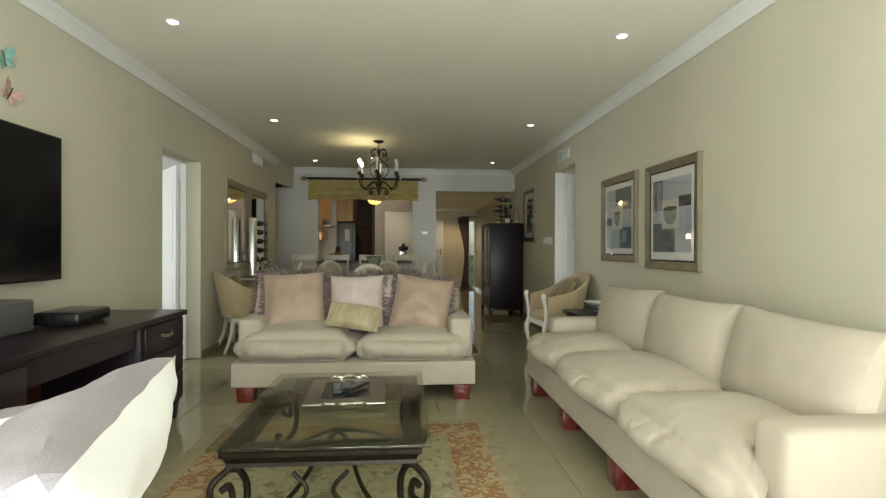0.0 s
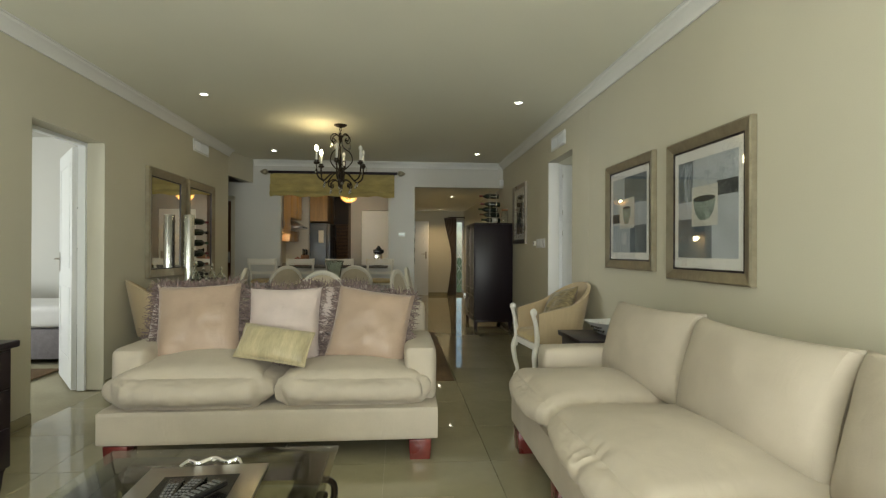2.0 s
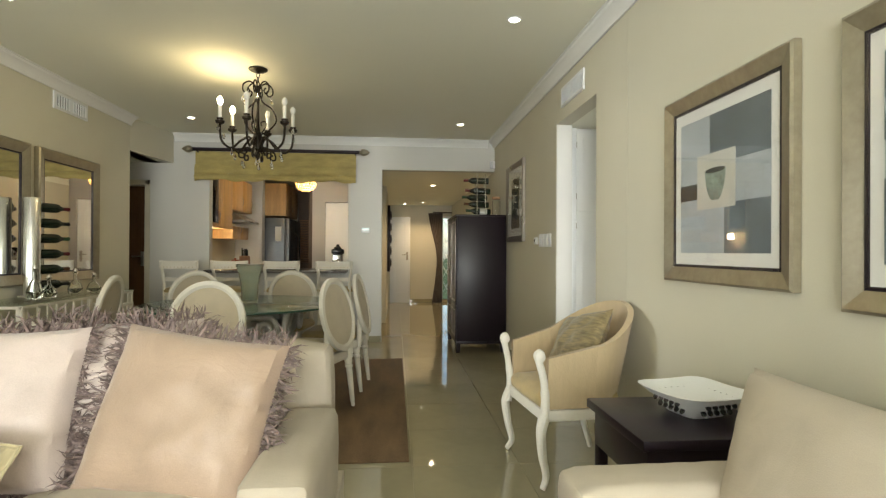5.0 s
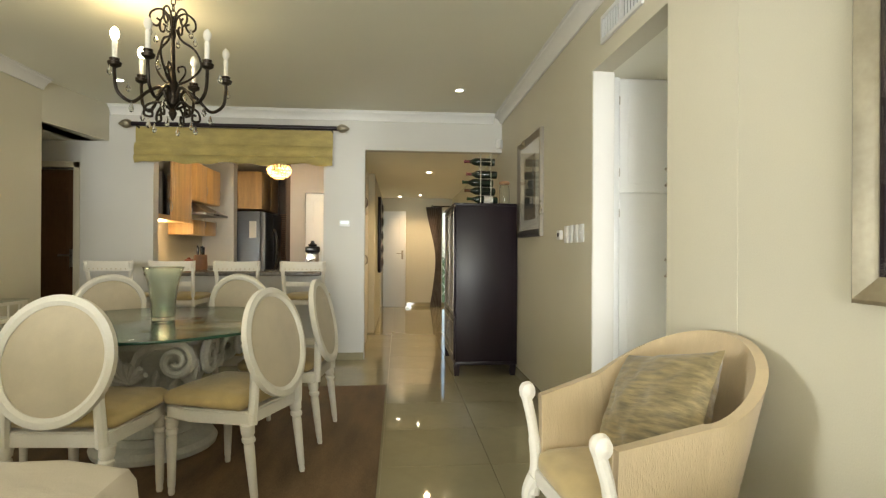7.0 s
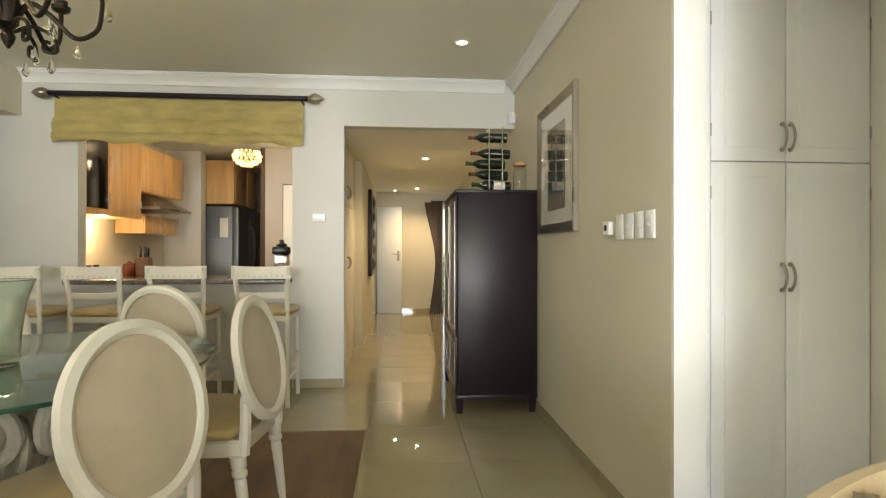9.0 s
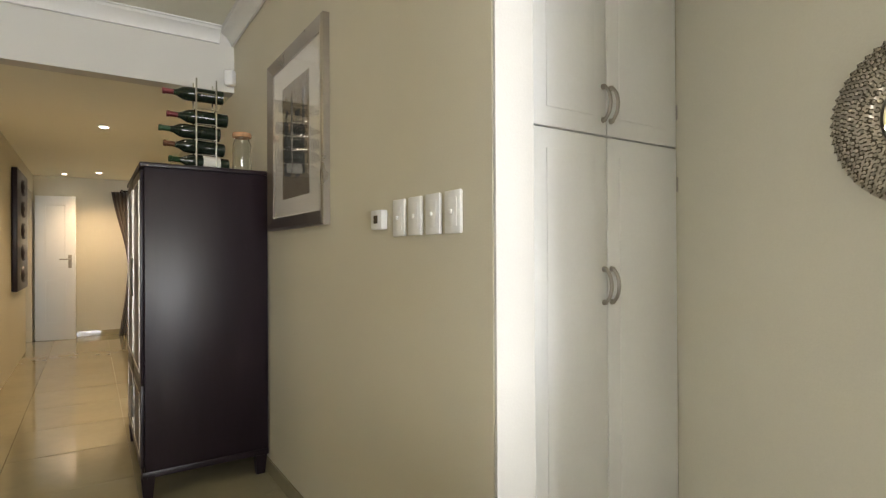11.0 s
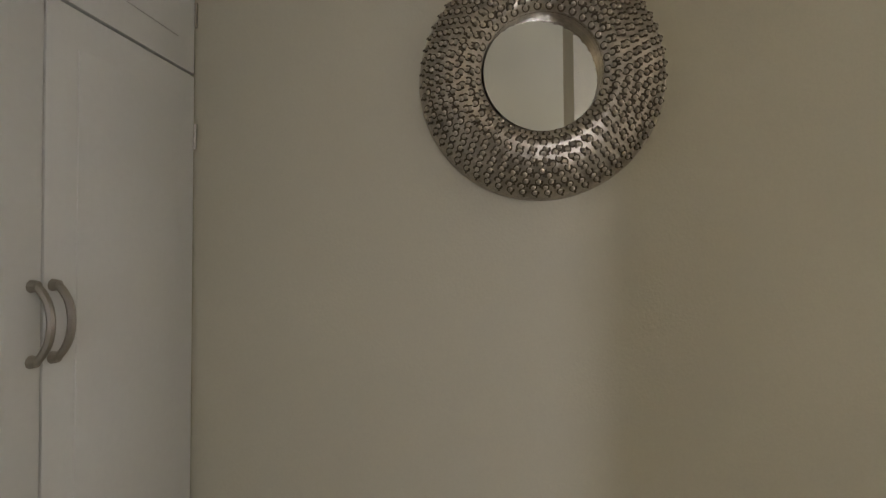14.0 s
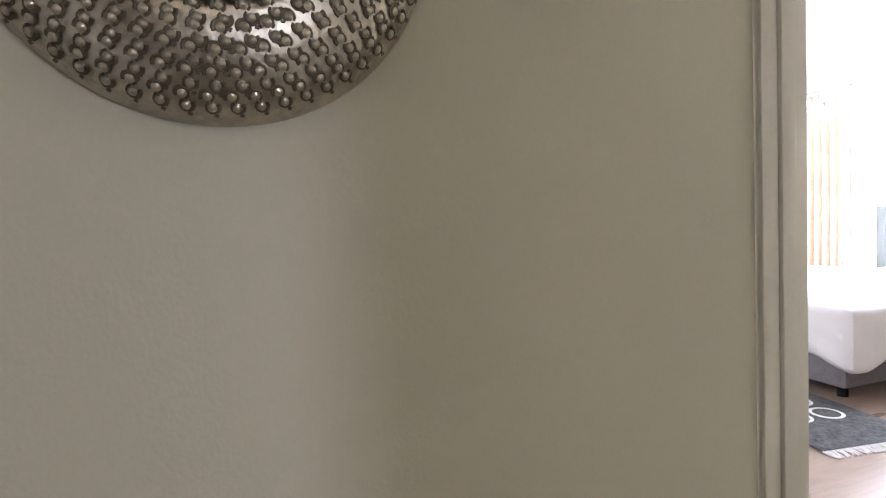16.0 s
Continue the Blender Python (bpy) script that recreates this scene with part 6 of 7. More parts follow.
def panel_door(name, label, m, w, h, handle_side=1, mat=None, handle_mat=None, panels=((0.12, 0.42), (0.50, 0.94))):
    """A panelled leaf from the hinge along +x, facing -y."""
    mt = mat or M_WHITE
    d = tagged(new(name), label, "door", "", "structure")
    d.matrix_basis = m
    bm = B()
    box(bm, (0, 0, 0.006), (w, 0.038, h), 0.002)
    leaf = part("leaf", bm, mt, d)
    for a, b in panels:
        for s, y in ((1, -0.004), (-1, 0.038)):
            bm = B()
            z0, z1, t = a * h, b * h, 0.014
            for lo, hi in (((0.11, z0), (w - 0.11, z0 + t)), ((0.11, z1 - t), (w - 0.11, z1)), ((0.11, z0 + t), (0.11 + t, z1 - t)), ((w - 0.11 - t, z0 + t), (w - 0.11, z1 - t))):
                box(bm, (lo[0], y, lo[1]), (hi[0], y + 0.004, hi[1]))
            part("panel_bead", bm, mt, leaf)
    x = w - 0.06 if handle_side > 0 else 0.06
    for s, y in ((-1, 0.0), (1, 0.038)):
        bm = B()
        box(bm, (x - 0.02, min(y, y + s * 0.006), 0.98), (x + 0.02, max(y, y + s * 0.006), 1.16), 0.002)
        tube(bm, [(x, y + s * 0.004, 1.10), (x, y + s * 0.045, 1.10), (x - handle_side * 0.05, y + s * 0.05, 1.10), (x - handle_side * 0.11, y + s * 0.045, 1.10)], 0.008, 8)
        part("door_handle", bm, handle_mat or M_NICKEL, d, "brushed nickel lever handle")
    return d


panel_door("door_scullery", "white panelled scullery door, closed", pose(-0.078, 13.03, 0), 0.736, 2.025)
pl = thing("pendant_light", "crystal bead pendant lamp, lit warm", "pendant light", pose(-0.25, 12.0, 2.5))
bm = B()
cyl(bm, (0, 0, -0.002), (0, 0, -0.02), 0.05)
cyl(bm, (0, 0, -0.02), (0, 0, -0.22), 0.004)
part("rod", bm, M_CHROME, pl)
M_CRYSTALWARM = glow("lit_crystal", (1.0, 0.60, 0.20), 0.6)
for ring, (r, z) in enumerate(((0.13, -0.24), (0.15, -0.28), (0.14, -0.32), (0.11, -0.355), (0.06, -0.38))):
    bm = B()
    for k in range(18):
        a = 2 * math.pi * (k + 0.5 * (ring % 2)) / 18
        lathe(bm, [(0.001, -0.02), (0.014, -0.004), (0.014, 0.004), (0.001, 0.018)], 7, pose(r * math.cos(a), r * math.sin(a), z))
    part("bead_ring", bm, M_CRYSTALWARM, pl, "ring of lit crystal beads")
kb = thing("knife_block", "wooden knife block with black-handled knives on the counter", "knife block", pose(-0.90, 11.02, 0.938, 0, 0, 30))
bm = B()
lathe(bm, [(0.07, 0), (0.075, 0.02), (0.07, 0.16), (0.065, 0.17), (0.002, 0.171)], 20)
part("block", bm, surf("copper_brown_wood", (0.26, 0.12, 0.06), 0.4, var=0.2, scale=10), kb)
for k in range(5):
    bm = B()
    x, y = 0.035 * math.cos(k * 1.26), 0.035 * math.sin(k * 1.26)
    box(bm, (x - 0.008, y - 0.011, 0.165), (x + 0.008, y + 0.011, 0.255 + 0.01 * (k % 3)), 0.003)
    part("knife_handle", bm, M_BLACK, kb)
cm = thing("coffee_machine", "small chrome and black coffee machine on the counter", "coffee machine", pose(0.36, 10.92, 0.938, 0, 0, 10))
bm = B()
box(bm, (-0.075, -0.09, 0.0), (0.075, 0.11, 0.03), 0.008)
box(bm, (-0.07, 0.02, 0.03), (0.07, 0.11, 0.22), 0.012)
part("body", bm, M_CHROME, cm)
bm = B()
box(bm, (-0.08, -0.09, 0.20), (0.08, 0.11, 0.27), 0.015)
lathe(bm, [(0.045, 0.27), (0.05, 0.29), (0.02, 0.31), (0.02, 0.33), (0.003, 0.335)], 16)
part("head", bm, M_BLACK, cm)
bm = B()
lathe(bm, [(0.035, 0.032), (0.045, 0.05), (0.045, 0.11), (0.03, 0.13)], 18, pose(0, -0.035, 0))
part("jug", bm, M_CHROME, cm)
jar2 = thing("storage_canister", "copper kitchen canister on the counter", "canister", pose(-1.02, 11.0, 0.938))
bm = B()
lathe(bm, [(0.05, 0), (0.055, 0.01), (0.055, 0.10), (0.045, 0.115), (0.02, 0.12), (0.015, 0.135), (0.002, 0.14)], 20)
part("body", bm, surf("red_enamel", (0.30, 0.07, 0.03), 0.3, var=0.1), jar2)
sp2 = thing("spice_jars", "cluster of glass spice jars on the worktop", "spice jar", pose(-1.62, 11.3, 0.917))
for k in range(5):
    bm = B()
    lathe(bm, [(0.025, 0), (0.028, 0.005), (0.028, 0.08), (0.022, 0.09)], 14, pose(0.03 * (k % 2), 0.07 * k, 0))
    j = part("jar", bm, M_GLASS, sp2)
    bm = B()
    lathe(bm, [(0.026, 0.091), (0.026, 0.108), (0.003, 0.11)], 14, pose(0.03 * (k % 2), 0.07 * k, 0))
    part("lid", bm, M_BLACK, j)

# ---- lobby: built-in cupboard, round mirror, door frame ----
LY = 7.887
cb = thing("built_in_cupboard", "white built-in cupboard with four panelled doors and bow handles", "cupboard", pose(XR + 0.121, LY, 0))
W0, W1, TOPZ = 0.0, 3.313 - XR - 0.121, 2.222
bm = B()
box(bm, (W0, 0.022, 0.0), (W1, 0.60, TOPZ))
part("carcass", bm, M_WHITE, cb)
bm = B()
box(bm, (W0, 0.0, 0.0), (W0 + 0.075, 0.0215, TOPZ), 0.001)
part("filler_strip", bm, M_WHITE, cb)
mid = 0.385
for x0, x1, side in ((W0 + 0.078, mid - 0.002, 1), (mid + 0.002, W1 - 0.004, -1)):
    for z0, z1, hz in ((0.06, 1.524, 1.075), (1.529, TOPZ - 0.02, 1.625)):
        bm = B()
        fr_, t = 0.055, 0.021
        box(bm, (x0, 0.0, z0), (x1, t, z1), 0.0015)
        d = part("door", bm, M_WHITE, cb)
        bm = B()
        box(bm, (x0 + fr_, -0.0025, z0 + fr_), (x1 - fr_, 0.002, z1 - fr_), 0.002)
        part("panel", bm, M_WHITE, d)
        hx_ = (x1 - 0.015) if side > 0 else (x0 + 0.015)
        bm = B()
        tube(bm, smooth_path([(hx_, 0.001, hz - 0.050), (hx_, -0.010, hz - 0.048), (hx_, -0.024, hz - 0.028), (hx_, -0.029, hz), (hx_, -0.024, hz + 0.028), (hx_, -0.010, hz + 0.048), (hx_, 0.001, hz + 0.050)], 5), 0.0055, 8)
        for s in (-1, 1):
            cyl(bm, (hx_, 0.0, hz + s * 0.050), (hx_, -0.010, hz + s * 0.050), 0.009, 0.007, 10)
        part("handle", bm, M_NICKEL, d, "brushed nickel bow handle")
        for zz in (z0 + 0.12, z1 - 0.12):
            xx = x0 - 0.001 if side > 0 else x1 + 0.001
            bm = B()
            cyl(bm, (xx, -0.002, zz - 0.025), (xx, -0.002, zz + 0.025), 0.003, n=8)
            part("hinge", bm, M_NICKEL, d)
bm = B()
box(bm, (XR + 0.002, 7.799, 0.0), (XR + 0.12, 7.808, 2.223), 0.001)
structure("trim_cupboard_return", bm, M_WALLW, "white painted return beside the cupboard", "trim")
bm = B()
box(bm, (XR + 0.1205, 7.808, 0.0), (XR + 0.1335, LY - 0.001, 2.223), 0.001)
structure("trim_cupboard_reveal", bm, M_WALLW, "white painted reveal beside the cupboard", "trim")

MC = (3.314, 7.201, 1.497)
rm = thing("round_mirror", "round mirror in a wide embossed silver frame", "mirror", pose(*MC, 0, 0, 180))
bm = B()
n = 72


def ring_depth(r):
    f = (r - 0.108) / (0.226 - 0.108)
    return 0.012 + 0.060 * math.sqrt(max(0.0, 1 - (max(0.0, f - 0.12) / 0.88) ** 2)) - (0.012 * max(0, 0.12 - f) / 0.12)


prof = [(0.226, 0.0)] + [(0.226 - (0.226 - 0.108) * i / 12, ring_depth(0.226 - (0.226 - 0.108) * i / 12)) for i in range(13)] + [(0.106, 0.045), (0.106, 0.0)]
rr = [[bm.verts.new((d, r * math.cos(2 * math.pi * k / n), r * math.sin(2 * math.pi * k / n))) for k in range(n)] for r, d in prof]
for a, b in zip(rr, rr[1:]):
    for k in range(n):
        bm.faces.new((a[k], a[(k + 1) % n], b[(k + 1) % n], b[k]))
M_EMBOSS = surf("antique_silver_sheet", (0.52, 0.47, 0.39), 0.30, metal=0.9, var=0.25, scale=18, bump=0.3, bscale=120)
M_EMBOSSDK = surf("darker_silver_sheet", (0.15, 0.125, 0.09), 0.5, metal=0.6, var=0.2)
frame_part = part("frame", bm, M_EMBOSS, rm, "convex embossed silver frame")
bm = B()
lathe(bm, [(0.107, 0.038), (0.107, 0.044), (0.002, 0.044)], 56, pose(0, 0, 0, 0, 90, 0) @ pose(0, 0, 0, 0, 0, 0))
part("mirror_glass", bm, M_MIRROR, rm, m=pose(0, 0, 0, 0, -2.5, 4.5))
bm = B()
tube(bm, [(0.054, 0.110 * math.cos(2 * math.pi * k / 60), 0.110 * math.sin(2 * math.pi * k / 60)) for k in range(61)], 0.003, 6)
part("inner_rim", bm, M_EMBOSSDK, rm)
# embossed S-curls in rings, one mesh shared
cm_bm = B()
pts = [(0.0042 * math.cos(a), 0.0048 + 0.0046 * math.sin(a), 0) for a in [math.radians(-80 + 34 * i) for i in range(9)]]
lathe(cm_bm, [(0.0036, -0.001), (0.0032, 0.0010), (0.0018, 0.0022), (0.0003, 0.0026)], 10, pose(0.0003, 0.0048, 0))
lathe(cm_bm, [(0.0036, -0.001), (0.0032, 0.0010), (0.0018, 0.0022), (0.0003, 0.0026)], 10, pose(-0.0003, -0.0048, 0))
curl = part("embossed_curl", cm_bm, M_EMBOSS, frame_part)
curl_mesh = curl.data
# thin dark crescents and a dot per bead, laid on the frame, not cut in
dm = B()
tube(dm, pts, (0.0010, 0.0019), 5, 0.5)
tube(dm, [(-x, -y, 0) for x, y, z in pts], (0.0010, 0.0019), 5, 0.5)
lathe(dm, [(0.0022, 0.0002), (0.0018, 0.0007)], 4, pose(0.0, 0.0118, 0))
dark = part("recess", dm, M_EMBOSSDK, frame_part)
dark_mesh = dark.data
firstc = True
for row in range(6):
    r = 0.118 + 0.0185 * row
    cnt = (34, 39, 45, 50, 55, 60)[row]
    d = ring_depth(r)
    slope = math.degrees(math.atan2(ring_depth(r + 0.002) - ring_depth(r - 0.002), 0.004))
    for k in range(cnt):
        a = 360 * (k + 0.5 * (row % 2)) / cnt
        m = pose(0, 0, 0, a, 0, 0) @ pose(d + 0.0006, r, 0, 0, 90, 0) @ pose(0, 0, 0, slope, 0, 0) @ pose(0, 0, 0, 0, 0, 20)
        if firstc:
            o, q = curl, dark
        else:
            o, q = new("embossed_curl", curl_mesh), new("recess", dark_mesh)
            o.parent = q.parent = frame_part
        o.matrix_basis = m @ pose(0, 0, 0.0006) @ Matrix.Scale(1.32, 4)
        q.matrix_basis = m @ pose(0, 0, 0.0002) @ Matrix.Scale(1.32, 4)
        firstc = False

df = thing("door_frame", "cream painted bedroom door frame with a dark strike plate", "door frame", pose(3.315, 6.37, 0))
for nm, lo, hi in (("jamb", (-0.004, 0.005, 0), (0.05, 0.075, 2.10)), ("stop", (-0.018, 0.045, 0), (-0.0045, 0.075, 2.09)), ("architrave", (-0.012, 0.0755, 0), (0.0, 0.108, 2.12))):
    bm = B()
    box(bm, lo, hi, 0.003)
    part(nm, bm, M_WHITEWOOD, df)
bm = B()
box(bm, (-0.0215, 0.048, 1.46), (-0.0185, 0.072, 1.56))
part("hinge_plate", bm, M_BLACK, df, "dark metal hinge plate")
bm = B()
box(bm, (XR + 0.123 - 3.315, 0.005, 2.055), (-0.0185, 0.075, 2.098), 0.003)
part("head", bm, M_WHITEWOOD, df)
# unseen west jamb, added to cut light spilling in from the bedroom
bm = B()
box(bm, (XR + 0.123 - 3.315, 0.005, 0), (XR + 0.178 - 3.315, 0.075, 2.054), 0.003)
part("jamb", bm, M_WHITEWOOD, df)

# ---- bedroom seen through the lobby door ----
M_LINEN = surf("white_bed_linen", (0.82, 0.81, 0.82), 0.9, var=0.05, scale=4, bump=0.3, bscale=200)
M_GREYUPH = surf("grey_valance", (0.24, 0.22, 0.24), 0.9, var=0.1, scale=20, bump=0.3)
bd = thing("double_bed", "double bed with a white duvet over a grey valance base", "bed", pose(4.86, 2.35, 0))
bm = B()
box(bm, (0, 0, 0.06), (1.8, 1.65, 0.34), 0.02)
part("base", bm, M_GREYUPH, bd)
part("mattress", puffy(B(), (0.0, 0.0, 0.345), (1.8, 1.65, 0.50), 0.06, 0.01, 10, 0.003), M_LINEN, bd)
bm = puffy(B(), (-0.10, -0.08, 0.25), (1.6, 1.73, 0.57), 0.06, 0.02, 26, 0.018, 5)
for v in bm.verts:
    if v.co.z < 0.5 and (v.co.y > 1.6 or v.co.x < 0.02):
        v.co.z -= 0.05 * math.sin(v.co.x * 7 + v.co.y * 9) + 0.04
part("duvet", bm, M_LINEN, bd, "crumpled white duvet")
for x in (0.06, 1.74):
    for y in (0.06, 1.59):
        bm = B()
        cyl(bm, (x, y, 0), (x, y, 0.065), 0.03)
        part("foot", bm, M_BLACK, bd)
br = thing("bedroom_rug", "dark grey rug with pale ring pattern and white fringe", "rug", pose(4.75, 4.42, 0.0, 0, 0, -8))
bm = B()
box(bm, (-0.35, -0.3, 0.001), (1.3, 0.3, 0.011), 0.002)
part("ground", bm, surf("charcoal_wool", (0.10, 0.105, 0.11), 0.95, var=0.3, scale=30, bump=0.5), br)
for k in range(5):
    for j in range(2):
        bm = B()
        x, y, R = 0.02 + k * 0.2, -0.11 + j * 0.2, 0.075
        tube(bm, [(x + R * math.cos(2 * math.pi * i / 20), y + R * math.sin(2 * math.pi * i / 20), 0.0115) for i in range(21)], 0.010, 5, 0.15)
        part("ring", bm, M_LINEN, br)
bm = B()
rnd = random.Random(4)
for k in range(46):
    y = -0.3 + 0.6 * k / 45
    tube(bm, [(-0.35, y, 0.006), (-0.385, y + rnd.uniform(-0.01, 0.01), 0.005), (-0.42, y + rnd.uniform(-0.02, 0.02), 0.004)], 0.004, 5)
part("fringe", bm, M_LINEN, br)


def drape(name, label, mat, m, w, h, folds, depth=0.05, tie=None, category="curtain"):
    """A pleated curtain hanging from z=h to the floor; tie: (height, width share, shift) gathers it to one side."""
    c = thing(name, label, category, m)
    bm = B()
    n, rows = folds * 8, 26
    cols = []
    for i in range(n + 1):
        u = i / n
        col = []
        for j in range(rows + 1):
            f = j / rows
            z = h * (1 - f)
            ww, sh = w, 0.0
            if tie:
                tz, share, shift = tie
                g = math.exp(-((z - tz) / (0.42 * h)) ** 2) if z > tz else 1 - 0.45 * (1 - z / tz) ** 1.5
                ww, sh = w * (1 - (1 - share) * g), shift * g
            x = -w / 2 + (w - ww) * (1 if tie and tie[2] > 0 else 0) * 0 + sh + (u - 0.5) * ww + w / 2
            y = depth * math.sin(2 * math.pi * folds * u + 0.6 * math.sin(3 * f)) * (0.6 + 0.4 * f) * (0.5 + 0.5 * ww / w)
            col.append(bm.verts.new((x - w / 2, y, z)))
        cols.append(col)
    for a, b in zip(cols, cols[1:]):
        for j in range(rows):
            bm.faces.new((a[j], b[j], b[j + 1], a[j + 1]))
    ob = part("cloth", bm, mat, c)
    sol = ob.modifiers.new("thickness", "SOLIDIFY")
    sol.thickness = 0.004
    return c


WY = 1.6
bm = B()
for lo, hi in (((XR + 0.12, 0), (4.3, 2.6)), ((6.95, 0), (7.9, 2.6)), ((4.3, 2.3), (6.95, 2.6))):
    box(bm, (lo[0], WY - 0.15, lo[1]), (hi[0], WY, hi[1]))
structure("wall_bedroom_south", bm, M_WALLW, "white wall round the bedroom's wide window", "wall")


def window_unit(name, label, m, w, h, panes, z0=0.0):
    """A framed window in the xz plane from the origin along +x."""
    wd = tagged(new(name), label, "window", "", "structure")
    wd.matrix_basis = m
    bm = B()
    t = 0.05
    for lo, hi in (((0, z0), (w, z0 + t)), ((0, h - t), (w, h)), ((0, z0 + t), (t, h - t)), ((w - t, z0 + t), (w, h - t))):
        box(bm, (lo[0], 0, lo[1]), (hi[0], 0.06, hi[1]))
    part("window_frame", bm, M_WHITE, wd)
    for k in range(panes):
        x0, x1 = t + (w - 2 * t) * k / panes, t + (w - 2 * t) * (k + 1) / panes
        if k:
            bm = B()
            box(bm, (x0 - 0.02, 0.005, z0 + t), (x0 + 0.02, 0.055, h - t))
            part("mullion", bm, M_WHITE, wd)
        bm = B()
        box(bm, (x0 + 0.02 * (k > 0), 0.026, z0 + t), (x1 - 0.02 * (k < panes - 1), 0.032, h - t))
        part("pane", bm, M_PANE, wd).visible_shadow = False
    return wd


window_unit("window_bedroom", "white sliding bedroom window, sun-bright", pose(4.3, WY - 0.12, 0), 2.65, 2.3, 3)
window_unit("window_patio", "white sliding patio doors to the balcony", pose(-1.4, YF - 0.14, 0), 3.5, 2.35, 3)
window_unit("window_side_room", "white window of the side room", pose(-6.16, 4.6, 0, 0, 0, 90), 2.0, 2.3, 2, 0.7)
drape("bedroom_curtain", "tan bedroom curtain hanging beside the window", surf("tan_curtain", (0.66, 0.54, 0.40), 0.85, var=0.1), pose(6.85, WY + 0.1, 0), 0.5, 2.25, 6)
drape("bedroom_curtain", "white sheer curtain at the bedroom window", M_LINEN, pose(6.45, WY + 0.1, 0), 0.32, 2.25, 5)
bp = thing("curtain_pole", "slim dark curtain pole in the bedroom", "curtain pole", pose(5.6, WY + 0.1, 2.28))
bm = B()
cyl(bm, (-1.5, 0, 0), (1.5, 0, 0), 0.014)
part("pole", bm, M_NICKEL, bp)
for x in (-1.4, 1.4):
    bm = B()
    tube(bm, [(x, 0, 0), (x, -0.098, 0)], 0.008)
    part("bracket", bm, M_IRON, bp)
bc = thing("crystal_chandelier", "clear crystal chandelier in the bedroom", "chandelier", pose(6.07, 2.45, 2.6))
bm = B()
lathe(bm, [(0.06, -0.001), (0.06, -0.02), (0.02, -0.06), (0.006, -0.07), (0.006, -0.55), (0.03, -0.58), (0.008, -0.62)], 18)
part("stem", bm, M_NICKEL, bc)
for k in range(8):
    bm = B()
    R = pose(0, 0, 0, 0, 0, 45 * k)
    tube(bm, smooth_path([R @ Vector(p) for p in ((0.01, 0, -0.55), (0.12, 0, -0.62), (0.24, 0, -0.58), (0.27, 0, -0.50))], 5), 0.007, 6)
    cyl(bm, R @ Vector((0.27, 0, -0.5)), R @ Vector((0.27, 0, -0.42)), 0.011)
    part("arm", bm, M_NICKEL, bc)
    for rr_, zz in ((0.27, -0.52), (0.18, -0.62), (0.08, -0.66)):
        bm = B()
        lathe(bm, [(0.001, 0.0), (0.012, -0.03), (0.012, -0.05), (0.001, -0.07)], 8, R @ pose(rr_, 0, zz))
        part("crystal_drop", bm, M_GLASS, bc)

# ---- hall ----
hc = thing("hall_cupboard", "cream built-in hall cupboard with tall doors", "cupboard", pose(0.902, 10.69, 0))
for k in range(2):
    y0 = 0.02 + k * 0.62
    for z0, z1 in ((0.08, 1.62), (1.63, 2.2)):
        bm = B()
        box(bm, (0, y0, z0), (0.02, y0 + 0.61, z1), 0.003)
        d = part("door", bm, M_WHITEWOOD, hc)
        bm = B()
        zc = 1.05 if z0 < 1 else 1.75
        yy = y0 + (0.55 if not k else 0.06)
        tube(bm, smooth_path([(0.02, yy, zc - 0.06), (0.045, yy, zc - 0.03), (0.045, yy, zc + 0.03), (0.02, yy, zc + 0.06)], 4), 0.005, 8)
        part("handle", bm, M_NICKEL, d)
bm = B()
box(bm, (0, 0.02, 0.0), (0.012, 1.25, 0.079))
part("plinth", bm, M_WHITEWOOD, hc)
ar = thing("carved_panel", "tall dark carved wooden panel hung in the hall", "wall art", pose(0.992, 14.05, 1.42))
bm = B()
box(bm, (0, -0.5, -0.62), (0.05, 0.5, 0.62), 0.008)
part("board", bm, M_DARK, ar)
for k in range(5):
    bm = B()
    lathe(bm, [(0.09, 0), (0.08, 0.02), (0.05, 0.03), (0.02, 0.02)], 18, pose(0.05, 0, -0.46 + 0.23 * k, 0, 90, 0), 1.0, 2.2)
    part("carving", bm, M_DARK, ar)
panel_door("door_hall", "white panelled hall door standing open", pose(1.02, 15.80, 0, 0, 0, -12), 0.46, 1.96)
window_unit("window_hall", "white hall window behind the curtain", pose(2.20, HALL_END + 0.02, 0), 0.245, 2.0, 1, 0.0)
hx_ = thing("window_bars", "white diagonal burglar bars in the hall window", "burglar bars", pose(2.20, HALL_END + 0.005, 0))
for k in range(5):
    z = 0.35 + 0.36 * k
    for s in (-1, 1):
        bm = B()
        tube(bm, [(0.055, 0, z - s * 0.12), (0.19, 0, z + s * 0.12)], 0.008, 6)
        part("bar", bm, M_WHITE, hx_)
drape("hall_curtain", "dark brown organza curtain tied to one side", M_BROWNSHEER, pose(2.225, HALL_END - 0.12, 0), 0.38, 2.06, 7, 0.025, (0.95, 0.32, 0.12))
hp = thing("curtain_pole", "dark iron curtain pole in the hall", "curtain pole", pose(2.225, HALL_END - 0.12, 2.075))
bm = B()
cyl(bm, (-0.19, 0, 0), (0.19, 0, 0), 0.013)
part("pole", bm, M_IRON, hp)
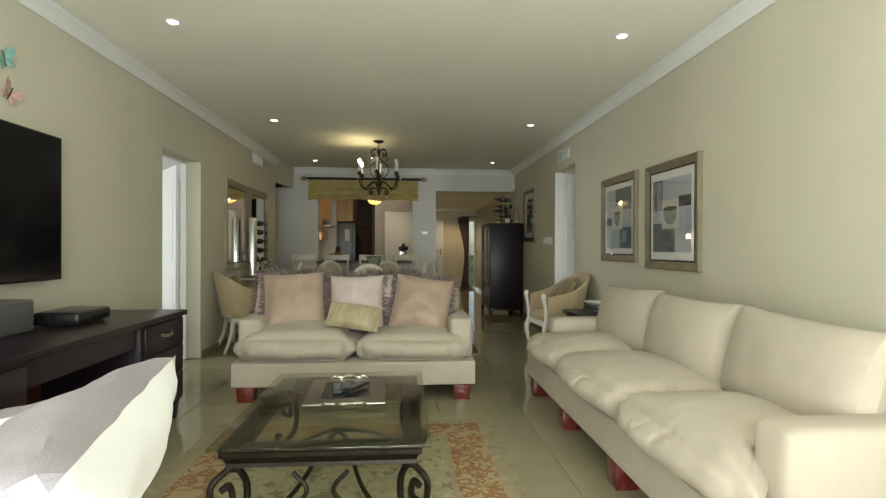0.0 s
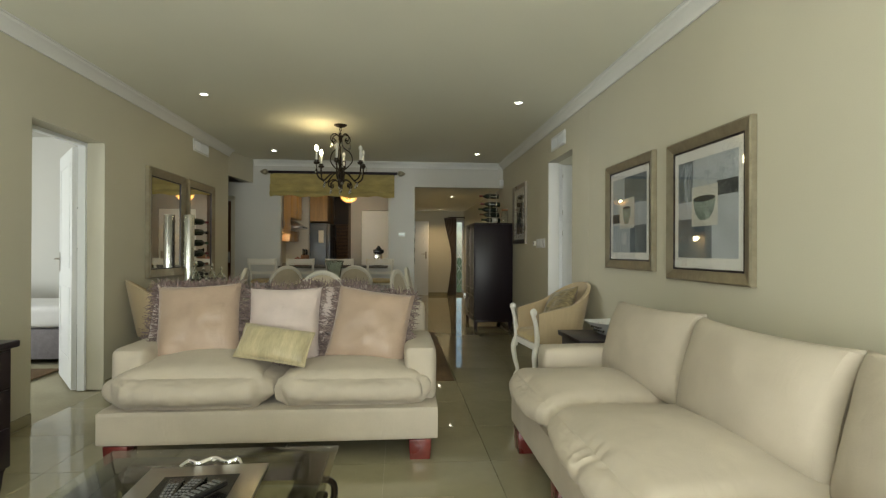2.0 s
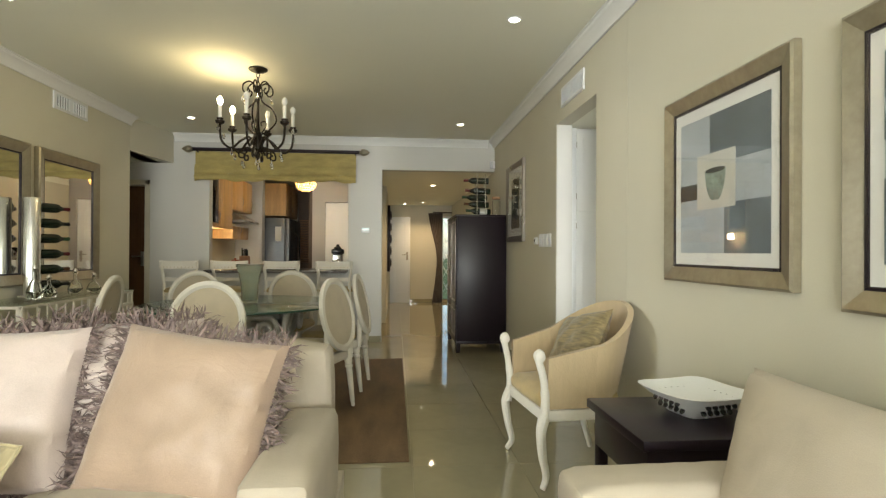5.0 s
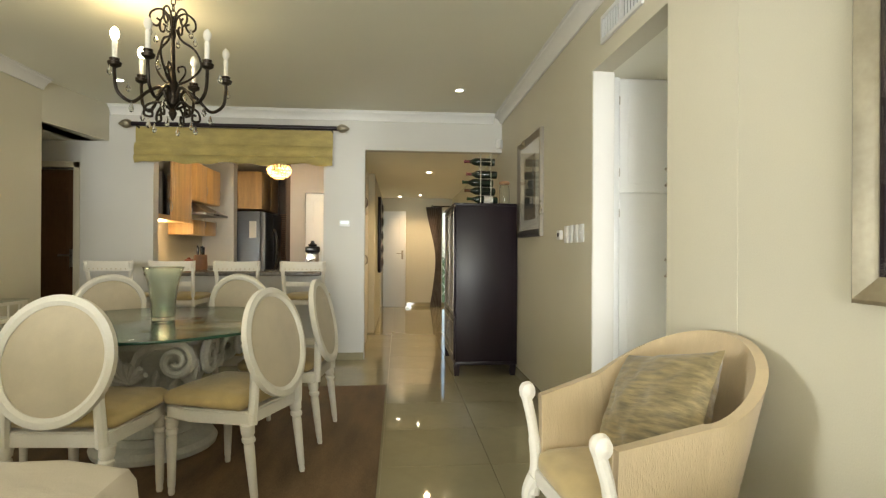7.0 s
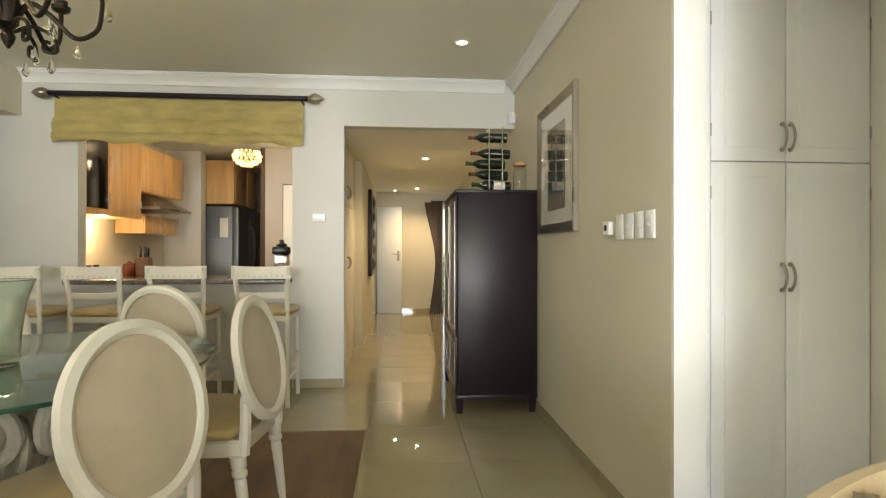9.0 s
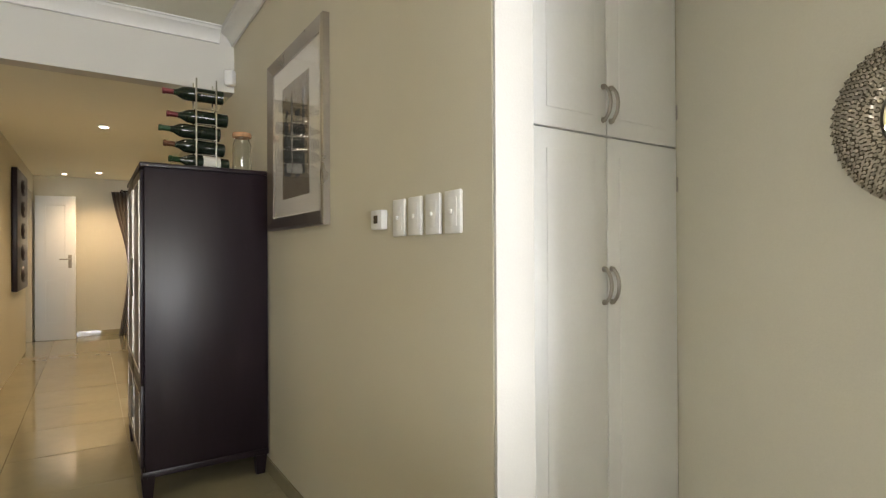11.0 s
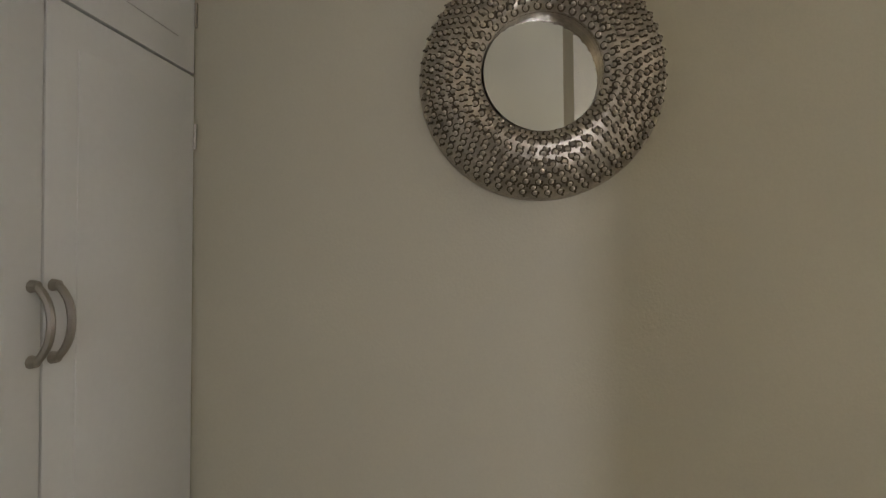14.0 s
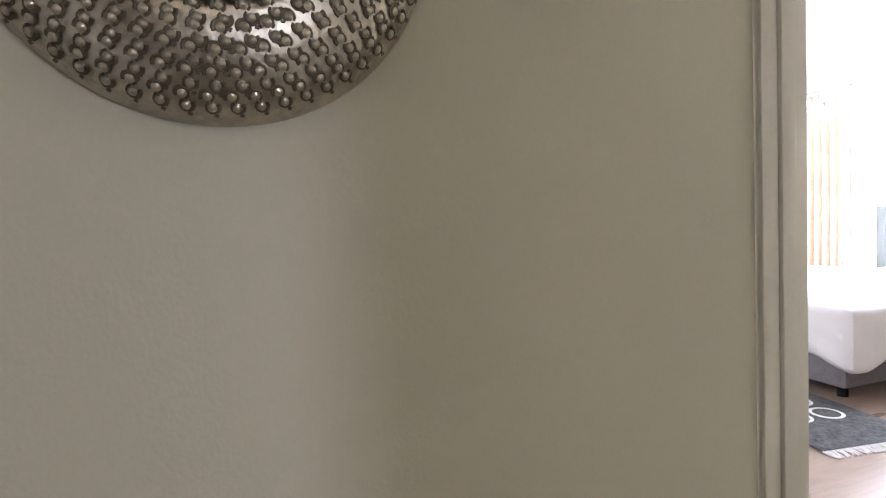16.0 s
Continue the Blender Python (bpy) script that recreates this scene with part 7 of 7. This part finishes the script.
for s in (-1, 1):
    bm = B()
    tube(bm, smooth_path([(s * 0.19, 0, 0), (s * 0.205, 0, 0.02), (s * 0.215, 0, -0.02), (s * 0.20, 0, -0.03)], 5), 0.008, 6)
    part("finial", bm, M_IRON, hp)
    bm = B()
    tube(bm, [(s * 0.16, 0, 0), (s * 0.16, 0.118, 0)], 0.007, 6)
    part("bracket", bm, M_IRON, hp)

# ---- passage door ----
bm = B()
for lo, hi in (((-2.42, 0), (-2.36, 2.0)), ((-1.99, 0), (-1.93, 2.06)), ((-2.42, 2.0), (-1.93, 2.06))):
    box(bm, (lo[0], YB - 0.018, lo[1]), (hi[0], YB - 0.003, hi[1]), 0.003)
structure("trim_passage_door", bm, surf("cream_trim", (0.62, 0.58, 0.46), 0.5, var=0.04), "cream painted door architrave", "door frame")
panel_door("door_passage", "dark brown wooden door, closed", pose(-2.415, YB + 0.06, 0, 0, 0, 0), 0.43, 1.985, 1, surf("brown_door", (0.12, 0.055, 0.022), 0.8, var=0.2, scale=5, stretch=(1, 1, 0.2)))

# ---- side room beyond the left doorway ----
panel_door("door_side_room", "white panelled door standing open into the side room", pose(-1.99, 6.415, 0, 0, 0, 127), 0.80, 2.05)
bm = B()
for lo, hi in (((XL - 0.199, 5.531), (XL - 0.14, 5.56)), ((XL - 0.199, 6.40), (XL - 0.14, 6.429))):
    box(bm, (lo[0], lo[1], 0), (hi[0], hi[1], 2.088))
box(bm, (XL - 0.199, 5.56, 2.06), (XL - 0.14, 6.40, 2.088))
structure("trim_side_door", bm, M_WHITE, "white painted door lining", "door frame")
sbd = thing("single_bed", "bed with white cover and grey base in the side room", "bed", pose(-4.6, 7.5, 0))
bm = B()
box(bm, (0, 0, 0.05), (1.9, 1.0, 0.36), 0.02)
part("base", bm, M_GREYUPH, sbd)
part("mattress", puffy(B(), (0, 0, 0.365), (1.9, 1.0, 0.60), 0.06, 0.015, 10, 0.006, 2), M_LINEN, sbd)
part("pillow", pillow(B(), 0.62, 0.42, 0.16, pose(0.4, 0.7, 0.70, 20, 0, 0), seed=3), M_LINEN, sbd)
for x in (0.06, 1.84):
    for y in (0.06, 0.94):
        bm = B()
        cyl(bm, (x, y, 0), (x, y, 0.06), 0.03)
        part("foot", bm, M_BLACK, sbd)
framed("framed_print", "small dark-framed picture on the side room wall", pose(-3.35, 8.797, 1.45, 0, 0, -90), 0.40, 0.55, 0.03, 0.02, M_DARK, "picture", ("mount", M_MAT))
drape("side_room_curtain", "yellow-green curtain in the bright side room", surf("lime_curtain", (0.52, 0.48, 0.16), 0.85, var=0.15), pose(-2.85, 8.70, 0), 0.34, 2.2, 5)
drk = thing("side_room_rug", "dark brown rug on the side room floor", "rug", pose(-3.2, 6.9, 0))
bm = B()
box(bm, (-0.6, -0.35, 0.001), (0.6, 0.35, 0.012), 0.003)
part("ground", bm, M_RUGBROWN, drk)

# ---- outdoors ----
M_LAWN = surf("grass_green", (0.07, 0.11, 0.03), 0.95, var=0.3, scale=3, bump=0.5, bscale=40)
bm = B()
box(bm, (-300, -300, -3.4), (300, 300, -3.0))
structure("ground", bm, M_LAWN, "green lawn below the balcony", "ground")
# unseen slab outside the patio doors, added to throw sun up to the ceiling
bm = B()
box(bm, (-3.0, -4.0, -0.25), (9.0, YF - 0.31, -0.03))
structure("balcony", bm, surf("sun_bounce_slab", (0.55, 0.50, 0.42), 0.5, var=0.08), "unseen pale tiled balcony floor, added to bounce sunlight indoors", "balcony")
M_LEAF = surf("leaf_green", (0.08, 0.13, 0.03), 0.7, var=0.4, scale=6)
rnd = random.Random(12)


def shrub(x, y, z, r, lab):
    t = thing("garden_tree", lab, "tree", pose(x, y, -3.0))
    bm = B()
    tube(bm, [(0, 0, 0), (0.05, 0.02, (z + 3) * 0.5), (0, 0, z + 3)], (0.12, 0.04), 8)
    part("trunk", bm, M_RUGBROWN, t)
    bm = B()
    for k in range(900):
        d = Vector((rnd.gauss(0, 1), rnd.gauss(0, 1), rnd.gauss(0, 1))).normalized() * r * rnd.uniform(0.3, 1) ** 0.5
        p = Vector((0, 0, z + 3)) + Vector((d.x, d.y, d.z * 0.8))
        u = Vector((rnd.gauss(0, 1), rnd.gauss(0, 1), rnd.gauss(0, 1))).normalized()
        v = u.orthogonal().normalized()
        s = rnd.uniform(0.05, 0.11)
        bm.faces.new([bm.verts.new(p + q) for q in (u * s, v * s * 0.45, -u * s, -v * s * 0.45)])
    part("crown", bm, M_LEAF, t)


shrub(-1.6, 16.4, 1.0, 0.9, "leafy green garden tree outside the hall door")

# ---- floor tiles, each its own piece ----
def tile_mesh(name, w, d):
    bm = B()
    box(bm, (-w / 2, -d / 2, -0.011), (w / 2, d / 2, 0.0))
    top = [v for v in bm.verts if v.co.z > -0.001]
    for v in top:
        v.co.x *= 1 - 0.0015 / w
        v.co.y *= 1 - 0.0015 / d
    me = bpy.data.meshes.new(name)
    bm.to_mesh(me)
    bm.free()
    me.materials.append(M_TILE)
    return me


TP = 0.6
T_FULL = tile_mesh("tile", TP - 0.002, TP - 0.002)
for i in range(-3, 5):
    for j in range(-2, 28):
        x, y = 0.34 + TP * i, 0.18 + TP * j
        if x > 2.75 or x < -1.9 + 0.0:
            continue
        t = new("tile", T_FULL)
        t.parent = floor
        t.location = (x, y, 0)
